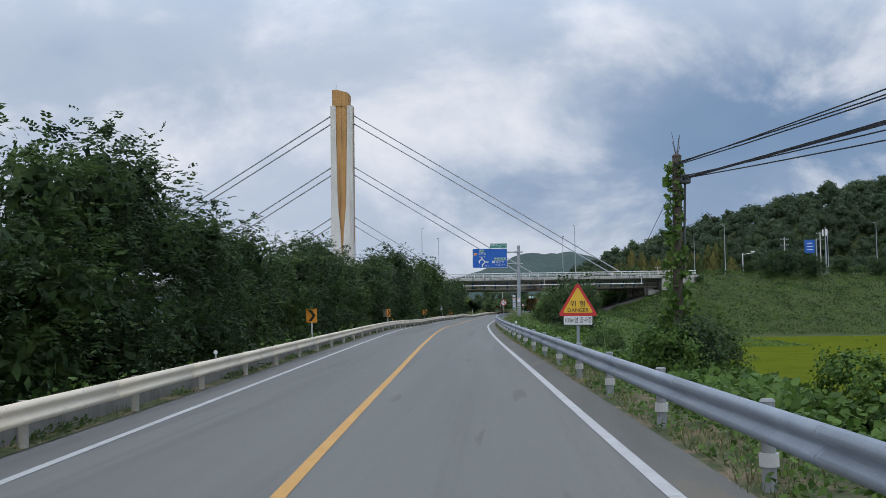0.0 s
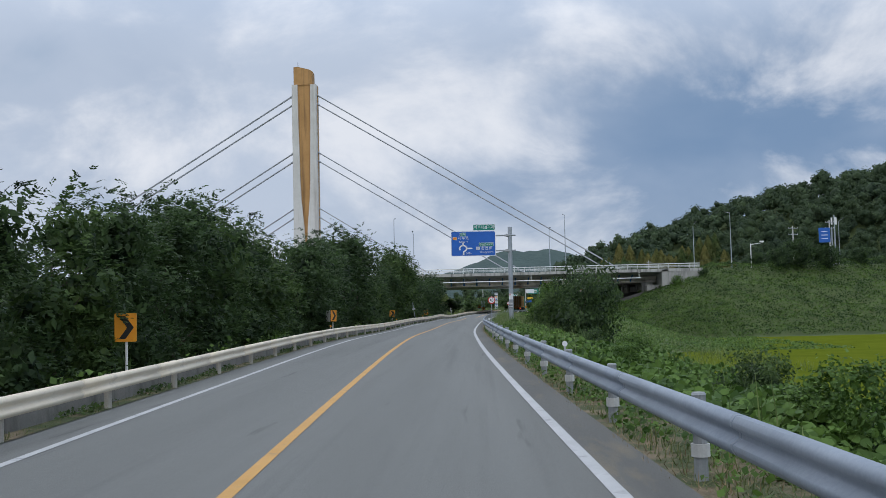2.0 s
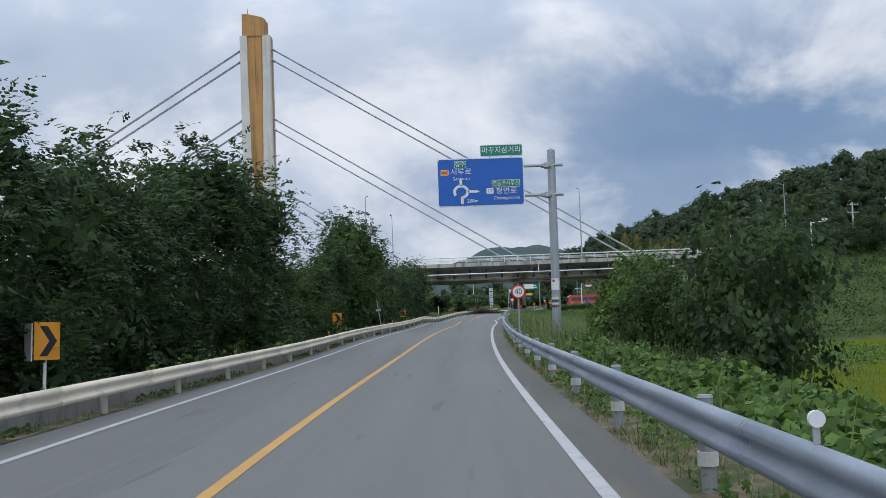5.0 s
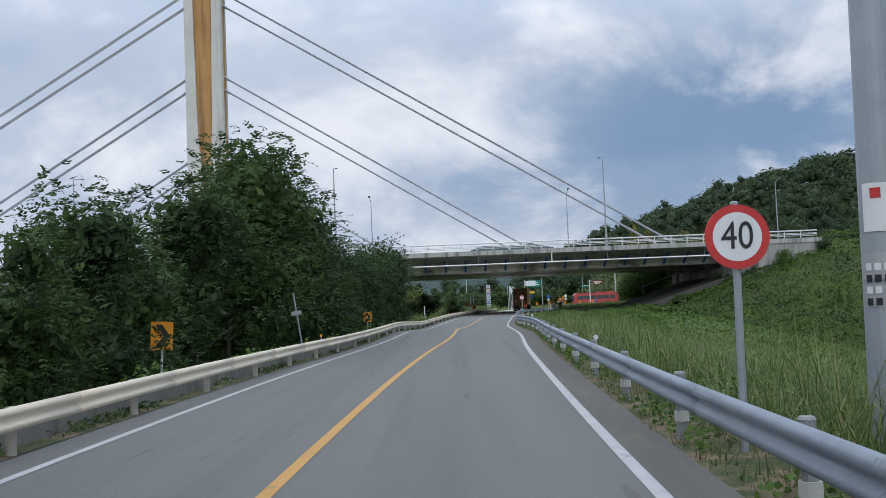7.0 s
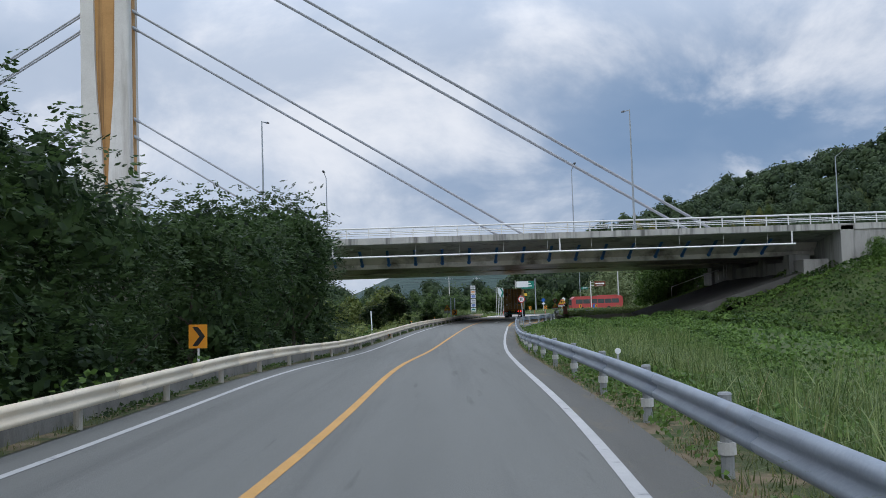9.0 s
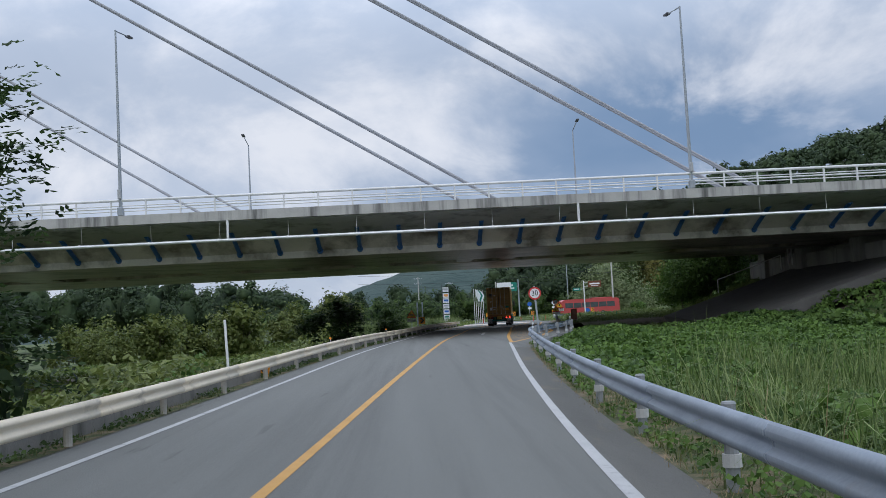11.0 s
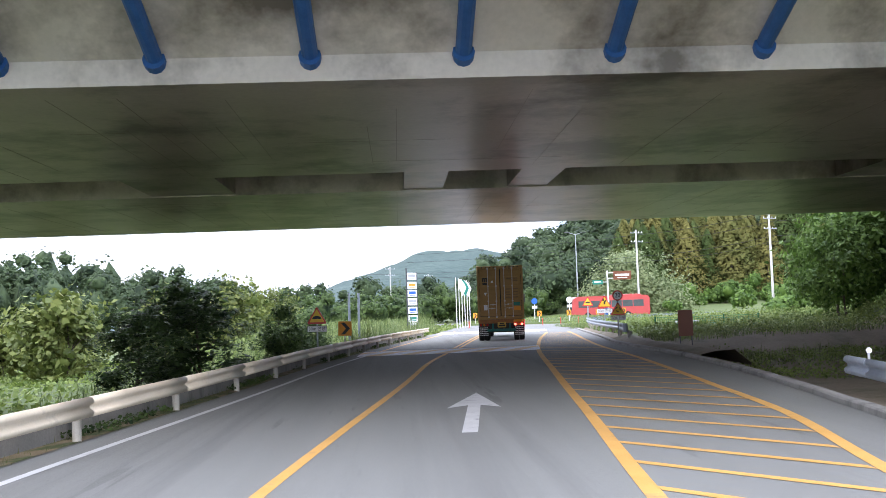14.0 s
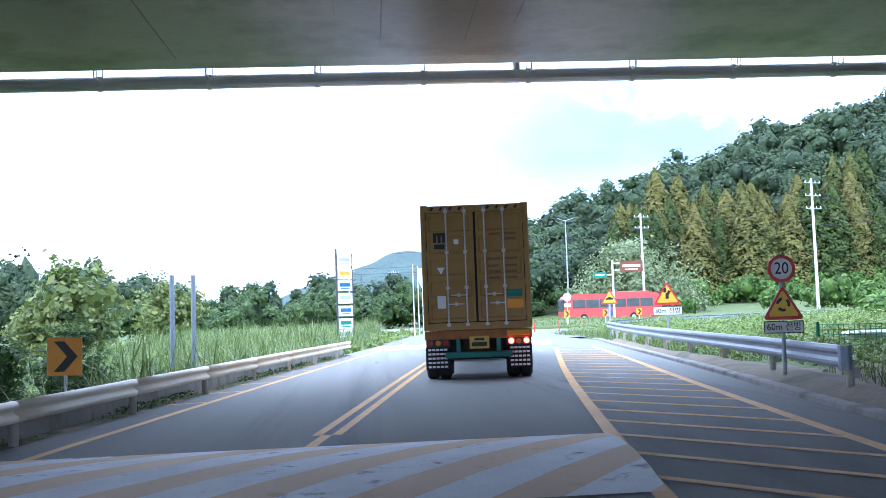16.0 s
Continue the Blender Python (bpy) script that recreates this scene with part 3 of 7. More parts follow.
# ---------------------------------------------------------------- guardrails
def w_beam(side, x, y, z, tang):
    """Profile of a two-wave beam facing the road; side is +1 where the road lies towards +x."""
    prof = [(0.0, -0.155), (0.05, -0.15), (0.075, -0.105), (0.075, -0.065), (0.02, -0.02), (0.02, 0.02), (0.075, 0.065),
            (0.075, 0.105), (0.05, 0.15), (0.0, 0.155), (-0.012, 0.15), (0.035, 0.14), (0.06, 0.10), (0.06, 0.07), (0.006, 0.025),
            (0.006, -0.025), (0.06, -0.07), (0.06, -0.10), (0.035, -0.14), (-0.012, -0.15)]
    return [(x + side * px, y, z + 0.84 * pz) for px, pz in prof]


def guardrail(name, label, line, y0, y1, side, mats, post_mesh, first, spacing, beam_z):
    g = thing(name, label, "guardrail")
    y, n = y0, 0
    while y < y1 - 0.1:
        ye = min(y + 4.0, y1)
        secs = [w_beam(side, line(yy), yy, road_z(line(yy), yy) + beam_z, 0) for yy in np.linspace(y - 0.03, ye + 0.03, 4)]
        sweep("beam", secs, mats[0], g, closed=True, caps=True, smooth=True)
        y = ye
    y = first
    while y < y1:
        x = line(y) - side * 0.13
        ob = new("post", post_mesh)
        ob.parent = g
        ob.matrix_basis = pose(x, y, road_z(line(y), y), 0, 0, 0)
        y += spacing
    return g


def post_mesh_r():
    bm = bmesh.new()
    tube(bm, (0, 0, -0.4), (0, 0, 0.65), 0.056, seg=12)
    tube(bm, (0, 0, 0.65), (0, 0, 0.67), 0.061, 0.048, seg=12)
    box(bm, (0.16, 0.09, 0.16), (-0.06, 0, 0.535), 0.01)
    me = bpy.data.meshes.new("post")
    bm.to_mesh(me)
    bm.free()
    me.materials.append(M["post"])
    return me


def post_mesh_l():
    bm = bmesh.new()
    tube(bm, (0, 0, -0.3), (0, 0, 0.55), 0.06, seg=12)
    box(bm, (0.16, 0.09, 0.16), (0.06, 0, 0.44), 0.01)
    me = bpy.data.meshes.new("post")
    bm.to_mesh(me)
    bm.free()
    me.materials.append(M["rail_post_l"])
    return me


M["rail_post_l"] = material("weathered_post", (0.30, 0.28, 0.24), (0.46, 0.43, 0.37), 3, 0.6, bump=0.1)


def left_line(y):
    return lx(y) - rail_l(y) + 0.13


rail_end = curve([(199, 7.0), (203, 7.42), (206.4, 7.98), (211.6, 9.3), (216, 10.45), (222, 11.75), (229, 12.95)])


def right_line(y):
    base = rx(y) + rail_r(y) - 0.13
    return base if y < 203 else rail_end(y)


rail_left = guardrail("guardrail", "cream painted steel guardrail in front of a low wall", left_line, -36, 283, 1,
                      (M["rail_cream"],), post_mesh_l(), -35.3, 4.05, 0.44)
rail_right = guardrail("guardrail", "grey galvanised steel guardrail on round posts", right_line, -36, 229, -1,
                       (M["rail_steel"],), post_mesh_r(), -34.4, 4.0, 0.535)


M["band"] = material("chalky_band", (0.42, 0.42, 0.41), (0.62, 0.62, 0.60), 6, 0.7, bump=0.1,
                     stain=((0.22, 0.20, 0.17), 0.55, 0.75, 5, (1, 1, 1)))


def sleeves():
    me = None
    y = -34.4
    while y < 229:
        if me is None:
            bm = bmesh.new()
            tube(bm, (0, 0, 0.17), (0, 0, 0.27), 0.076, seg=12)
            o = part("white_band", bm, M["band"], rail_right)
            me = o.data
        else:
            o = new("white_band", me)
            o.parent = rail_right
        o.matrix_basis = pose(right_line(y) + 0.13, y, road_z(right_line(y), y))
        y += 4.0


sleeves()

# ---------------------------------------------------------------- bridge
# Deck slab: bluish grey, darker than the girder sides, with dark blotches.
M["deck"] = material("sooty_soffit", (0.34, 0.34, 0.365), (0.50, 0.50, 0.525), 0.5, 0.85, bump=0.3, fine=14,
                     stain=((0.08, 0.08, 0.085), 0.5, 0.75, 0.6, (1, 1, 1)))
# Shade below the deck is put into this dark paving colour.
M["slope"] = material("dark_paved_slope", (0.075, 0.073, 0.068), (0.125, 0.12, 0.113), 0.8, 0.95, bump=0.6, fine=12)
M["pipe_steel"] = material("bright_pipe", (0.60, 0.62, 0.64), (0.78, 0.79, 0.80), 1.0, 0.35, metal=0.45, bump=0.03)
DECK = 8.15
bridge = thing("bridge", "wide concrete cable-stayed road bridge with twin box girders", "bridge", kind="structure")
X0, X1 = -190.0, 38.5


def slab(name, outline, mat, parent, x0=X0, x1=X1):
    """An outline of (y, z) drawn out along the bridge."""
    bm = bmesh.new()
    a = [bm.verts.new((x0, yy, z)) for yy, z in outline]
    b = [bm.verts.new((x1, yy, z)) for yy, z in outline]
    n = len(outline)
    bm.faces.new(a)
    bm.faces.new(b[::-1])
    for i in range(n):
        bm.faces.new((a[i], b[i], b[(i + 1) % n], a[(i + 1) % n]))
    return part(name, bm, mat, parent)


slab("deck_slab", [(225.35, 7.56), (225.35, 8.0), (265.6, 8.3), (265.6, 7.92), (260.4, 6.86), (230.6, 6.86)], M["deck"], bridge)
slab("box_girder", [(230.5, 6.84), (231.4, 6.05), (231.45, 5.62), (232.0, 5.60), (242.5, 5.60), (242.6, 6.84)], M["girder"], bridge)
slab("box_girder", [(246.5, 6.84), (246.6, 5.60), (259.0, 5.60), (259.6, 5.62), (259.65, 6.05), (260.5, 6.84)], M["girder"], bridge)
# Downward faces get the darker tone, which holds their shade.
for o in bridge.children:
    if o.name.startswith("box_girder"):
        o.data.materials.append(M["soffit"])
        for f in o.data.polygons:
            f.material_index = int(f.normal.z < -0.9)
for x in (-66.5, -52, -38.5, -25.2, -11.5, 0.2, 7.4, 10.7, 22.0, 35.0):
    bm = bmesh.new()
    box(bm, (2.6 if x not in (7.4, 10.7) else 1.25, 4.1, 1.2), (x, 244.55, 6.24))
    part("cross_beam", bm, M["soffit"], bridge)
M["seam"] = material("formwork_seam", (0.15, 0.125, 0.105), (0.36, 0.315, 0.28), 1.6, 0.5, bump=0.2, fine=20)
sr = random.Random(77)
for ya, yb in ((232.1, 242.4), (246.7, 258.9)):
    bm = bmesh.new()
    x = -16.0
    while x < 33:
        a, b = sr.uniform(ya, ya + 3.5), sr.uniform(yb - 3.5, yb)
        w = sr.uniform(0.006, 0.018)
        box(bm, (w, b - a, 0.006), (x, (a + b) / 2, 5.599))
        if sr.random() < 0.5:
            yy = sr.uniform(ya + 1, yb - 1)
            box(bm, (1.22 * sr.choice((1, 2, 3)), 0.009, 0.006), (x, yy, 5.599))
        x += 1.22 * sr.choice((0.5, 1, 1, 2))
    part("formwork_seam", bm, M["seam"], bridge, "raised dark formwork seams")
slab("edge_beam", [(225.0, 7.60), (225.0, 8.16), (225.34, 8.16), (225.34, 7.60)], M["fascia"], bridge, X0, X1 + 8)
slab("edge_beam", [(265.62, 7.84), (265.62, 8.46), (265.95, 8.46), (265.95, 7.84)], M["fascia"], bridge, X0, X1 + 8)
for yy, up in ((225.18, 0.0), (265.78, 0.3)):
    rail = thing("railing", "white steel railing along the bridge edge", "railing")
    for z, r in ((9.06, 0.080), (8.74, 0.03), (8.60, 0.045), (8.42, 0.03)):
        bm = bmesh.new()
        tube(bm, (-120, yy, z + up), (46, yy, z + up), r, seg=8)
        part("rail", bm, M["white_metal"], rail)
    bm = bmesh.new()
    box(bm, (0.09, 0.12, 0.92), (0, 0, 0.46), 0.012)
    first = part("post", bm, M["white_metal"], rail)
    for i in range(83):
        o = first if i == 0 else new("post", first.data)
        o.parent = rail
        o.matrix_basis = pose(-120 + 2.0 * i, yy, 8.161 + up)
# white drain pipe hung below both edges, with blue inclined struts behind it
for yy, pz, pr, top, sh, gap in ((225.05, 6.45, 0.095, 7.62, 0.0, 4.0), (265.5, 6.80, 0.15, 7.95, -0.5, 2.3)):
    pipe = thing("drain_pipe", "long white drain pipe hung under the bridge edge", "pipe")
    bm = bmesh.new()
    tube(bm, (-120, yy, pz), (34.5, yy, pz), pr, seg=12)
    part("pipe_run", bm, M["pipe_steel"], pipe)
    for i in range(70):
        x = -11.9 + sh + gap * (i - 35)
        if x > 34 or x < -118:
            continue
        bm = bmesh.new()
        tube(bm, (x, yy, pz), (x + 0.1, yy, pz), pr + 0.02, seg=12)
        tube(bm, (x + 0.05, yy + (0.5 if yy < 240 else -0.5), pz + 0.02), (x + 0.05, yy + (0.5 if yy < 240 else -0.5), top), 0.012, seg=6)
        if yy > 240:
            for dx in (0.0, 0.13):
                tube(bm, (x + dx, yy - 0.1, pz), (x + dx, yy - 0.1, top - 0.05), 0.011, seg=6)
        tube(bm, (x + 0.05, yy, pz + 0.05), (x + 0.05, yy + (0.5 if yy < 240 else -0.5), pz + 0.05), 0.012, seg=6)
        part("hanger", bm, M["white_metal"], pipe)
    for x in (-90, -68.5, -48, -27.5, -7.3, 13.2, 34.2):
        bm = bmesh.new()
        tube(bm, (x + sh, yy, pz + 0.05), (x + sh, yy, top), 0.075, seg=10)
        part("down_pipe", bm, M["white_metal"], pipe)
bm = bmesh.new()
tube(bm, (0, 231.55, 5.98), (0, 228.3, 7.2), 0.14, seg=12)
tube(bm, (0, 231.62, 5.94), (0, 231.30, 6.03), 0.19, seg=12)
strut = part("strut", bm, M["blue_steel"], bridge, "blue inclined steel strut")
strut.matrix_basis = pose(5.15, 0, 0)
for i in range(-45, 12):
    if i:
        o = new("strut", strut.data)
        o.parent = bridge
        tagged(o, "blue inclined steel strut")
        o.matrix_basis = pose(5.15 + 2.57 * i, 0, 0)
        o2 = new("strut", strut.data)
        o2.parent = bridge
        tagged(o2, "blue inclined steel strut")
        o2.matrix_basis = pose(5.15 + 2.57 * i, 491.0, 0) @ Matrix.Diagonal((1, -1, 1, 1))

# abutment on the right, with paved slope below it
abut = thing("abutment", "weathered concrete bridge abutment with wing walls", "abutment", kind="structure")
bm = bmesh.new()
box(bm, (1.2, 41, 5.0), (39.2, 245.5, 5.5), 0.03)
part("abutment_wall", bm, M["concrete"], abut)
for yy in (225.3, 265.6):
    bm = bmesh.new()
    prism(bm, [(38.6, 8.14), (46.5, 8.14), (46.5, 6.4), (42.0, 3.0), (38.6, 3.0)], yy - 0.2, yy + 0.25)
    part("wing_wall", bm, M["concrete"], abut)
bm = bmesh.new()
box(bm, (2.4, 36, 1.6), (37.2, 245.5, 4.3), 0.05)
part("bearing_shelf", bm, M["concrete"], abut)
for yy in (231, 239, 250, 259):
    bm = bmesh.new()
    box(bm, (2.0, 1.6, 3.0), (36.6, yy, 4.2), 0.04)
    part("bearing_block", bm, M["concrete"], abut)
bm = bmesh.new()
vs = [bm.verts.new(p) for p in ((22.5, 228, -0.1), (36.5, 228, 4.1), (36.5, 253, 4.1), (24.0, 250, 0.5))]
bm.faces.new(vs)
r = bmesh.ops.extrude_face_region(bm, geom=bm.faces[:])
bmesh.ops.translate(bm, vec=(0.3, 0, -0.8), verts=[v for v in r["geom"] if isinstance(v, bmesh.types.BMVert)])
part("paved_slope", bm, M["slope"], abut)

# handrail and bars of the inspection stair on the paved slope
st = thing("handrail", "white steel handrail of a stair on the paved slope", "handrail")
bm = bmesh.new()
tube(bm, (29.0, 251.0, 3.3), (34.5, 251.0, 5.1), 0.05, seg=8)
tube(bm, (29.0, 251.0, 2.2), (29.0, 251.0, 3.3), 0.05, seg=8)
tube(bm, (34.5, 251.0, 3.9), (34.5, 251.0, 5.1), 0.05, seg=8)
part("rail", bm, M["white_metal"], st)
for i in range(4):
    bm = bmesh.new()
    box(bm, (0.10, 0.08, 1.5), (35.1 + 0.32 * i, 250.9, 4.95), 0.01)
    part("bar", bm, M["white_metal"], st)

# ---------------------------------------------------------------- pylon and cables
pylon = thing("pylon", "tall concrete bridge pylon with ochre painted grooves", "bridge pylon")
PX, PY, PW, PD = -34.2, 247.0, 5.4, 3.6


def pylon_ring(z):
    flare = 1.0 + 0.22 * max(0.0, (22 - z) / 22) ** 1.5
    return PW * flare, PD * flare


def shaft():
    """Two side legs with a deep groove between them on the front and back."""
    for sx in (-1, 1):
        secs = []
        for z in (-2, 4, 8, 12, 16, 20, 23, 26, 30, 36, 43, 51.2):
            w, d = pylon_ring(z)
            x0, x1 = sx * (0.04 + 0.16 * smooth_step(16, 30, z) + 0.06 * smooth_step(28, 50, z)) * w, sx * 0.5 * w
            c = 0.18 * sx
            secs.append([(PX + x0, PY - d / 2, z), (PX + x1 - c, PY - d / 2, z), (PX + x1, PY - d / 2 + 0.18, z),
                         (PX + x1, PY + d / 2 - 0.18, z), (PX + x1 - c, PY + d / 2, z), (PX + x0, PY + d / 2, z)])
        sweep("leg", secs, M["tower"], pylon, closed=True, caps=True)
    secs = []
    for z in (14, 16, 20, 23, 26, 30, 36, 43, 51.2):
        w, d = pylon_ring(z)
        k = (0.04 + 0.16 * smooth_step(16, 30, z) + 0.06 * smooth_step(28, 50, z)) * w
        secs.append([(PX - k, PY - d / 2 + 0.5, z), (PX + k, PY - d / 2 + 0.5, z), (PX + k, PY + d / 2 - 0.5, z), (PX - k, PY + d / 2 - 0.5, z)])
    sweep("groove_panel", secs, M["ochre"], pylon, closed=True, caps=True)
    bm = bmesh.new()
    box(bm, (1.0, PD * 1.05, 16), (PX, PY, 6))
    part("base_panel", bm, M["tower"], pylon)
    for sx in (-1, 1):
        bm = bmesh.new()
        box(bm, (0.06, 1.1, 38), (PX + sx * (PW / 2 + 0.02), PY, 32.2))
        part("side_stripe", bm, M["ochre"], pylon)
    bm = bmesh.new()
    prism(bm, [(PX - 2.25, 51.2), (PX + 1.9, 51.2), (PX + 1.9, 54.1), (PX + 1.4, 54.5), (PX - 1.2, 55.2), (PX - 2.25, 55.2)], PY - 1.5, PY + 1.5)
    part("cap", bm, M["ochre"], pylon)
    bm = bmesh.new()
    tube(bm, (PX - 1.5, PY, 55.2), (PX - 1.5, PY, 56.6), 0.05, seg=6)
    part("lightning_rod", bm, M["dark_metal"], pylon)


shaft()


def stay(z, sx, dx_end, y_off):
    x0 = PX + sx * 2.5
    x1 = x0 + sx * dx_end
    c = thing("stay_cable", "pale sheathed stay cable from pylon to bridge deck", "cable", "stay cables")
    bm = bmesh.new()
    tube(bm, (x0, PY + y_off, z), (x1, 246.0 + y_off, 8.2), 0.105, seg=8)
    part("sheath", bm, M["cable"], c)
    bm = bmesh.new()
    d = (Vector((x1, 246.0 + y_off, 8.2)) - Vector((x0, PY + y_off, z))).normalized()
    a = Vector((x0, PY + y_off, z))
    tube(bm, a - d * 0.6, a + d * 0.9, 0.22, 0.16, seg=10)
    part("socket", bm, M["ochre"] if z > 60 else M["grey_pole"], c)


for z, run in ((49.2, 66.4), (47.2, 63.8), (36.5, 45.6), (34.6, 42.8), (24.2, 25.4), (22.2, 22.2)):
    for sx in (-1, 1):
        for yo in (-0.28, 0.28):
            stay(z, sx, run, yo)

# ---------------------------------------------------------------- plants
def leaf_quads(points, normals, size, rnd, fold=0.25, long=1.6, axis=None):
    """Folded diamond leaves as rows of four corners. axis: the way each leaf points."""
    n = len(points)
    nrm = normals / (np.linalg.norm(normals, axis=1, keepdims=True) + 1e-9)
    ref = rnd.normal(size=(n, 3)) if axis is None else np.cross(axis, nrm)
    t = np.cross(nrm, ref)
    t /= np.linalg.norm(t, axis=1, keepdims=True) + 1e-9
    b = np.cross(nrm, t)
    s = size[:, None]
    p0 = points - t * s * long / 2
    p1 = points + b * s / 2 - nrm * s * fold * 0.5
    p2 = points + t * s * long / 2
    p3 = points - b * s / 2 - nrm * s * fold * 0.5
    v = np.stack([p0, p1, p2, p3], 1).reshape(-1, 3)
    return v


def round_leaves(points, normals, size, rnd):
    """Broad six-cornered leaves with a dished blade, as rows of six corners."""
    n = len(points)
    nrm = normals / (np.linalg.norm(normals, axis=1, keepdims=True) + 1e-9)
    t = np.cross(nrm, rnd.normal(size=(n, 3)))
    t /= np.linalg.norm(t, axis=1, keepdims=True) + 1e-9
    b = np.cross(nrm, t)
    s = size[:, None]
    rows = [points + t * s * u + b * s * w - nrm * s * d for u, w, d in
            ((-0.42, 0.0, 0.0), (-0.30, 0.42, 0.10), (0.16, 0.46, 0.12), (0.62, 0.0, 0.10), (0.16, -0.46, 0.12), (-0.30, -0.42, 0.10))]
    return np.stack(rows, 1).reshape(-1, 3)


def quads_mesh(name, v, mat, k=4):
    n = len(v) // k
    me = bpy.data.meshes.new(name)
    me.vertices.add(len(v))
    me.vertices.foreach_set("co", np.asarray(v, np.float32).ravel())
    me.loops.add(k * n)
    me.loops.foreach_set("vertex_index", np.arange(k * n, dtype=np.int32))
    me.polygons.add(n)
    me.polygons.foreach_set("loop_start", np.arange(0, k * n, k, dtype=np.int32))
    me.materials.append(mat)
    me.update(calc_edges=True)
    return me


def crown_mesh(name, seed, height, radius, mat, clumps=110, per=34, leaf=0.2, low=0.05, sprig=True, squash=1.0, inner=900):
    """An uneven crown of leaf clumps round a few lobes, with gaps and loose sprays at its edge."""
    rnd = np.random.default_rng(seed)
    lobes = []
    for i in range(7):
        a = rnd.uniform(0, 6.28)
        h = rnd.uniform(low + 0.12, 0.86)
        r = radius * (0.62 if h < 0.75 else 0.35) * rnd.uniform(0.5, 1.0)
        lobes.append((math.cos(a) * r, math.sin(a) * r, h * height, radius * rnd.uniform(0.42, 0.62)))
    lobes.append((0, 0, height * 0.5, radius * 0.75))
    pts, nrm, size, axis = [], [], [], []
    for c in range(clumps):
        lx_, ly_, lz_, lr = lobes[rnd.integers(len(lobes))]
        d = rnd.normal(size=3)
        d[2] = d[2] * 0.8 + 0.15
        d /= np.linalg.norm(d)
        reach = lr * rnd.uniform(0.78, 1.14) * np.array([1, 1, 1.15 * squash])
        centre_ = np.array([lx_, ly_, lz_]) + d * reach
        centre_[2] = max(low * height, min(centre_[2], height * 1.02))
        cr = radius * rnd.uniform(0.13, 0.25)
        k = per
        if sprig:
            # arching fronds of paired leaflets that fan out of the clump
            for s in range(max(1, k // 8)):
                q = rnd.normal(size=3) * np.array([0.75, 0.75, 0.45]) + d * 0.9
                q[2] += 0.15
                q /= np.linalg.norm(q)
                side = np.cross(q, (0, 0, 1.0)) + rnd.normal(size=3) * 0.15
                side /= np.linalg.norm(side) + 1e-9
                top = np.cross(side, q)
                top = top if top[2] > 0 else -top
                start = centre_ + rnd.normal(size=3) * cr * 0.55
                ln = leaf * rnd.uniform(2.6, 4.2)
                for j in range(6):
                    u = (j // 2 + 0.6) / 3
                    sgn = 1 if j % 2 else -1
                    p = start + q * ln * u - np.array([0, 0, 0.42]) * ln * u * u
                    pts.append(p + side * sgn * leaf * 0.50 + q * leaf * 0.2)
                    nrm.append(top + q * 0.5 * u + rnd.normal(size=3) * 0.22)
                    axis.append(side * sgn + q * 0.45 - np.array([0, 0, 0.25]))
                    size.append(leaf * rnd.uniform(0.62, 0.85) * (1.1 - 0.35 * u))
        else:
            o = rnd.normal(size=(k, 3)) * cr * 0.55
            pts.extend(centre_ + o)
            nrm.extend(d + np.array([0, 0, 0.4]) + rnd.normal(size=(k, 3)) * 0.6)
            size.extend(leaf * rnd.uniform(0.6, 1.2, k))
            axis.extend(rnd.normal(size=(k, 3)))
    # shaded inner foliage, which closes the crown
    for i in range(inner):
        lx_, ly_, lz_, lr = lobes[rnd.integers(len(lobes))]
        d = rnd.normal(size=3)
        d /= np.linalg.norm(d)
        p = np.array([lx_, ly_, lz_]) + d * lr * rnd.uniform(0.30, 0.84)
        p[2] = max(low * height, p[2])
        pts.append(p)
        nrm.append(d + rnd.normal(size=3) * 0.5)
        size.append(max(leaf, 0.11) * rnd.uniform(1.2, 1.9))
        axis.append(rnd.normal(size=3))
    v = leaf_quads(np.array(pts), np.array(nrm), np.array(size), rnd, 0.25, 2.0 if sprig else 1.6, np.array(axis))
    return quads_mesh(name, v, mat)


def trunk_mesh(seed, height, r):
    rnd = random.Random(seed)
    bm = bmesh.new()
    p, top = Vector((0, 0, -0.6)), None
    rr = r
    for i in range(4):
        q = p + Vector((rnd.uniform(-0.15, 0.15), rnd.uniform(-0.15, 0.15), height * 0.2))
        tube(bm, p, q, rr, rr * 0.8, seg=8)
        if i > 0:
            for _ in range(2):
                a = rnd.uniform(0, 6.28)
                e = q + Vector((math.cos(a) * height * 0.2, math.sin(a) * height * 0.2, height * rnd.uniform(0.12, 0.25)))
                tube(bm, q, e, rr * 0.5, rr * 0.15, seg=6)
        p, rr = q, rr * 0.8
    me = bpy.data.meshes.new("trunk")
    bm.to_mesh(me)
    bm.free()
    me.materials.append(M["bark"])
    return me


def tree(name, label, crown, trunk, m, group="", category="tree"):
    t = thing(name, label, category, group)
    for nm, me in (("trunk", trunk), ("crown", crown)):
        if me is not None:
            o = new(nm, me)
            o.parent = t
    t.matrix_basis = m
    return t


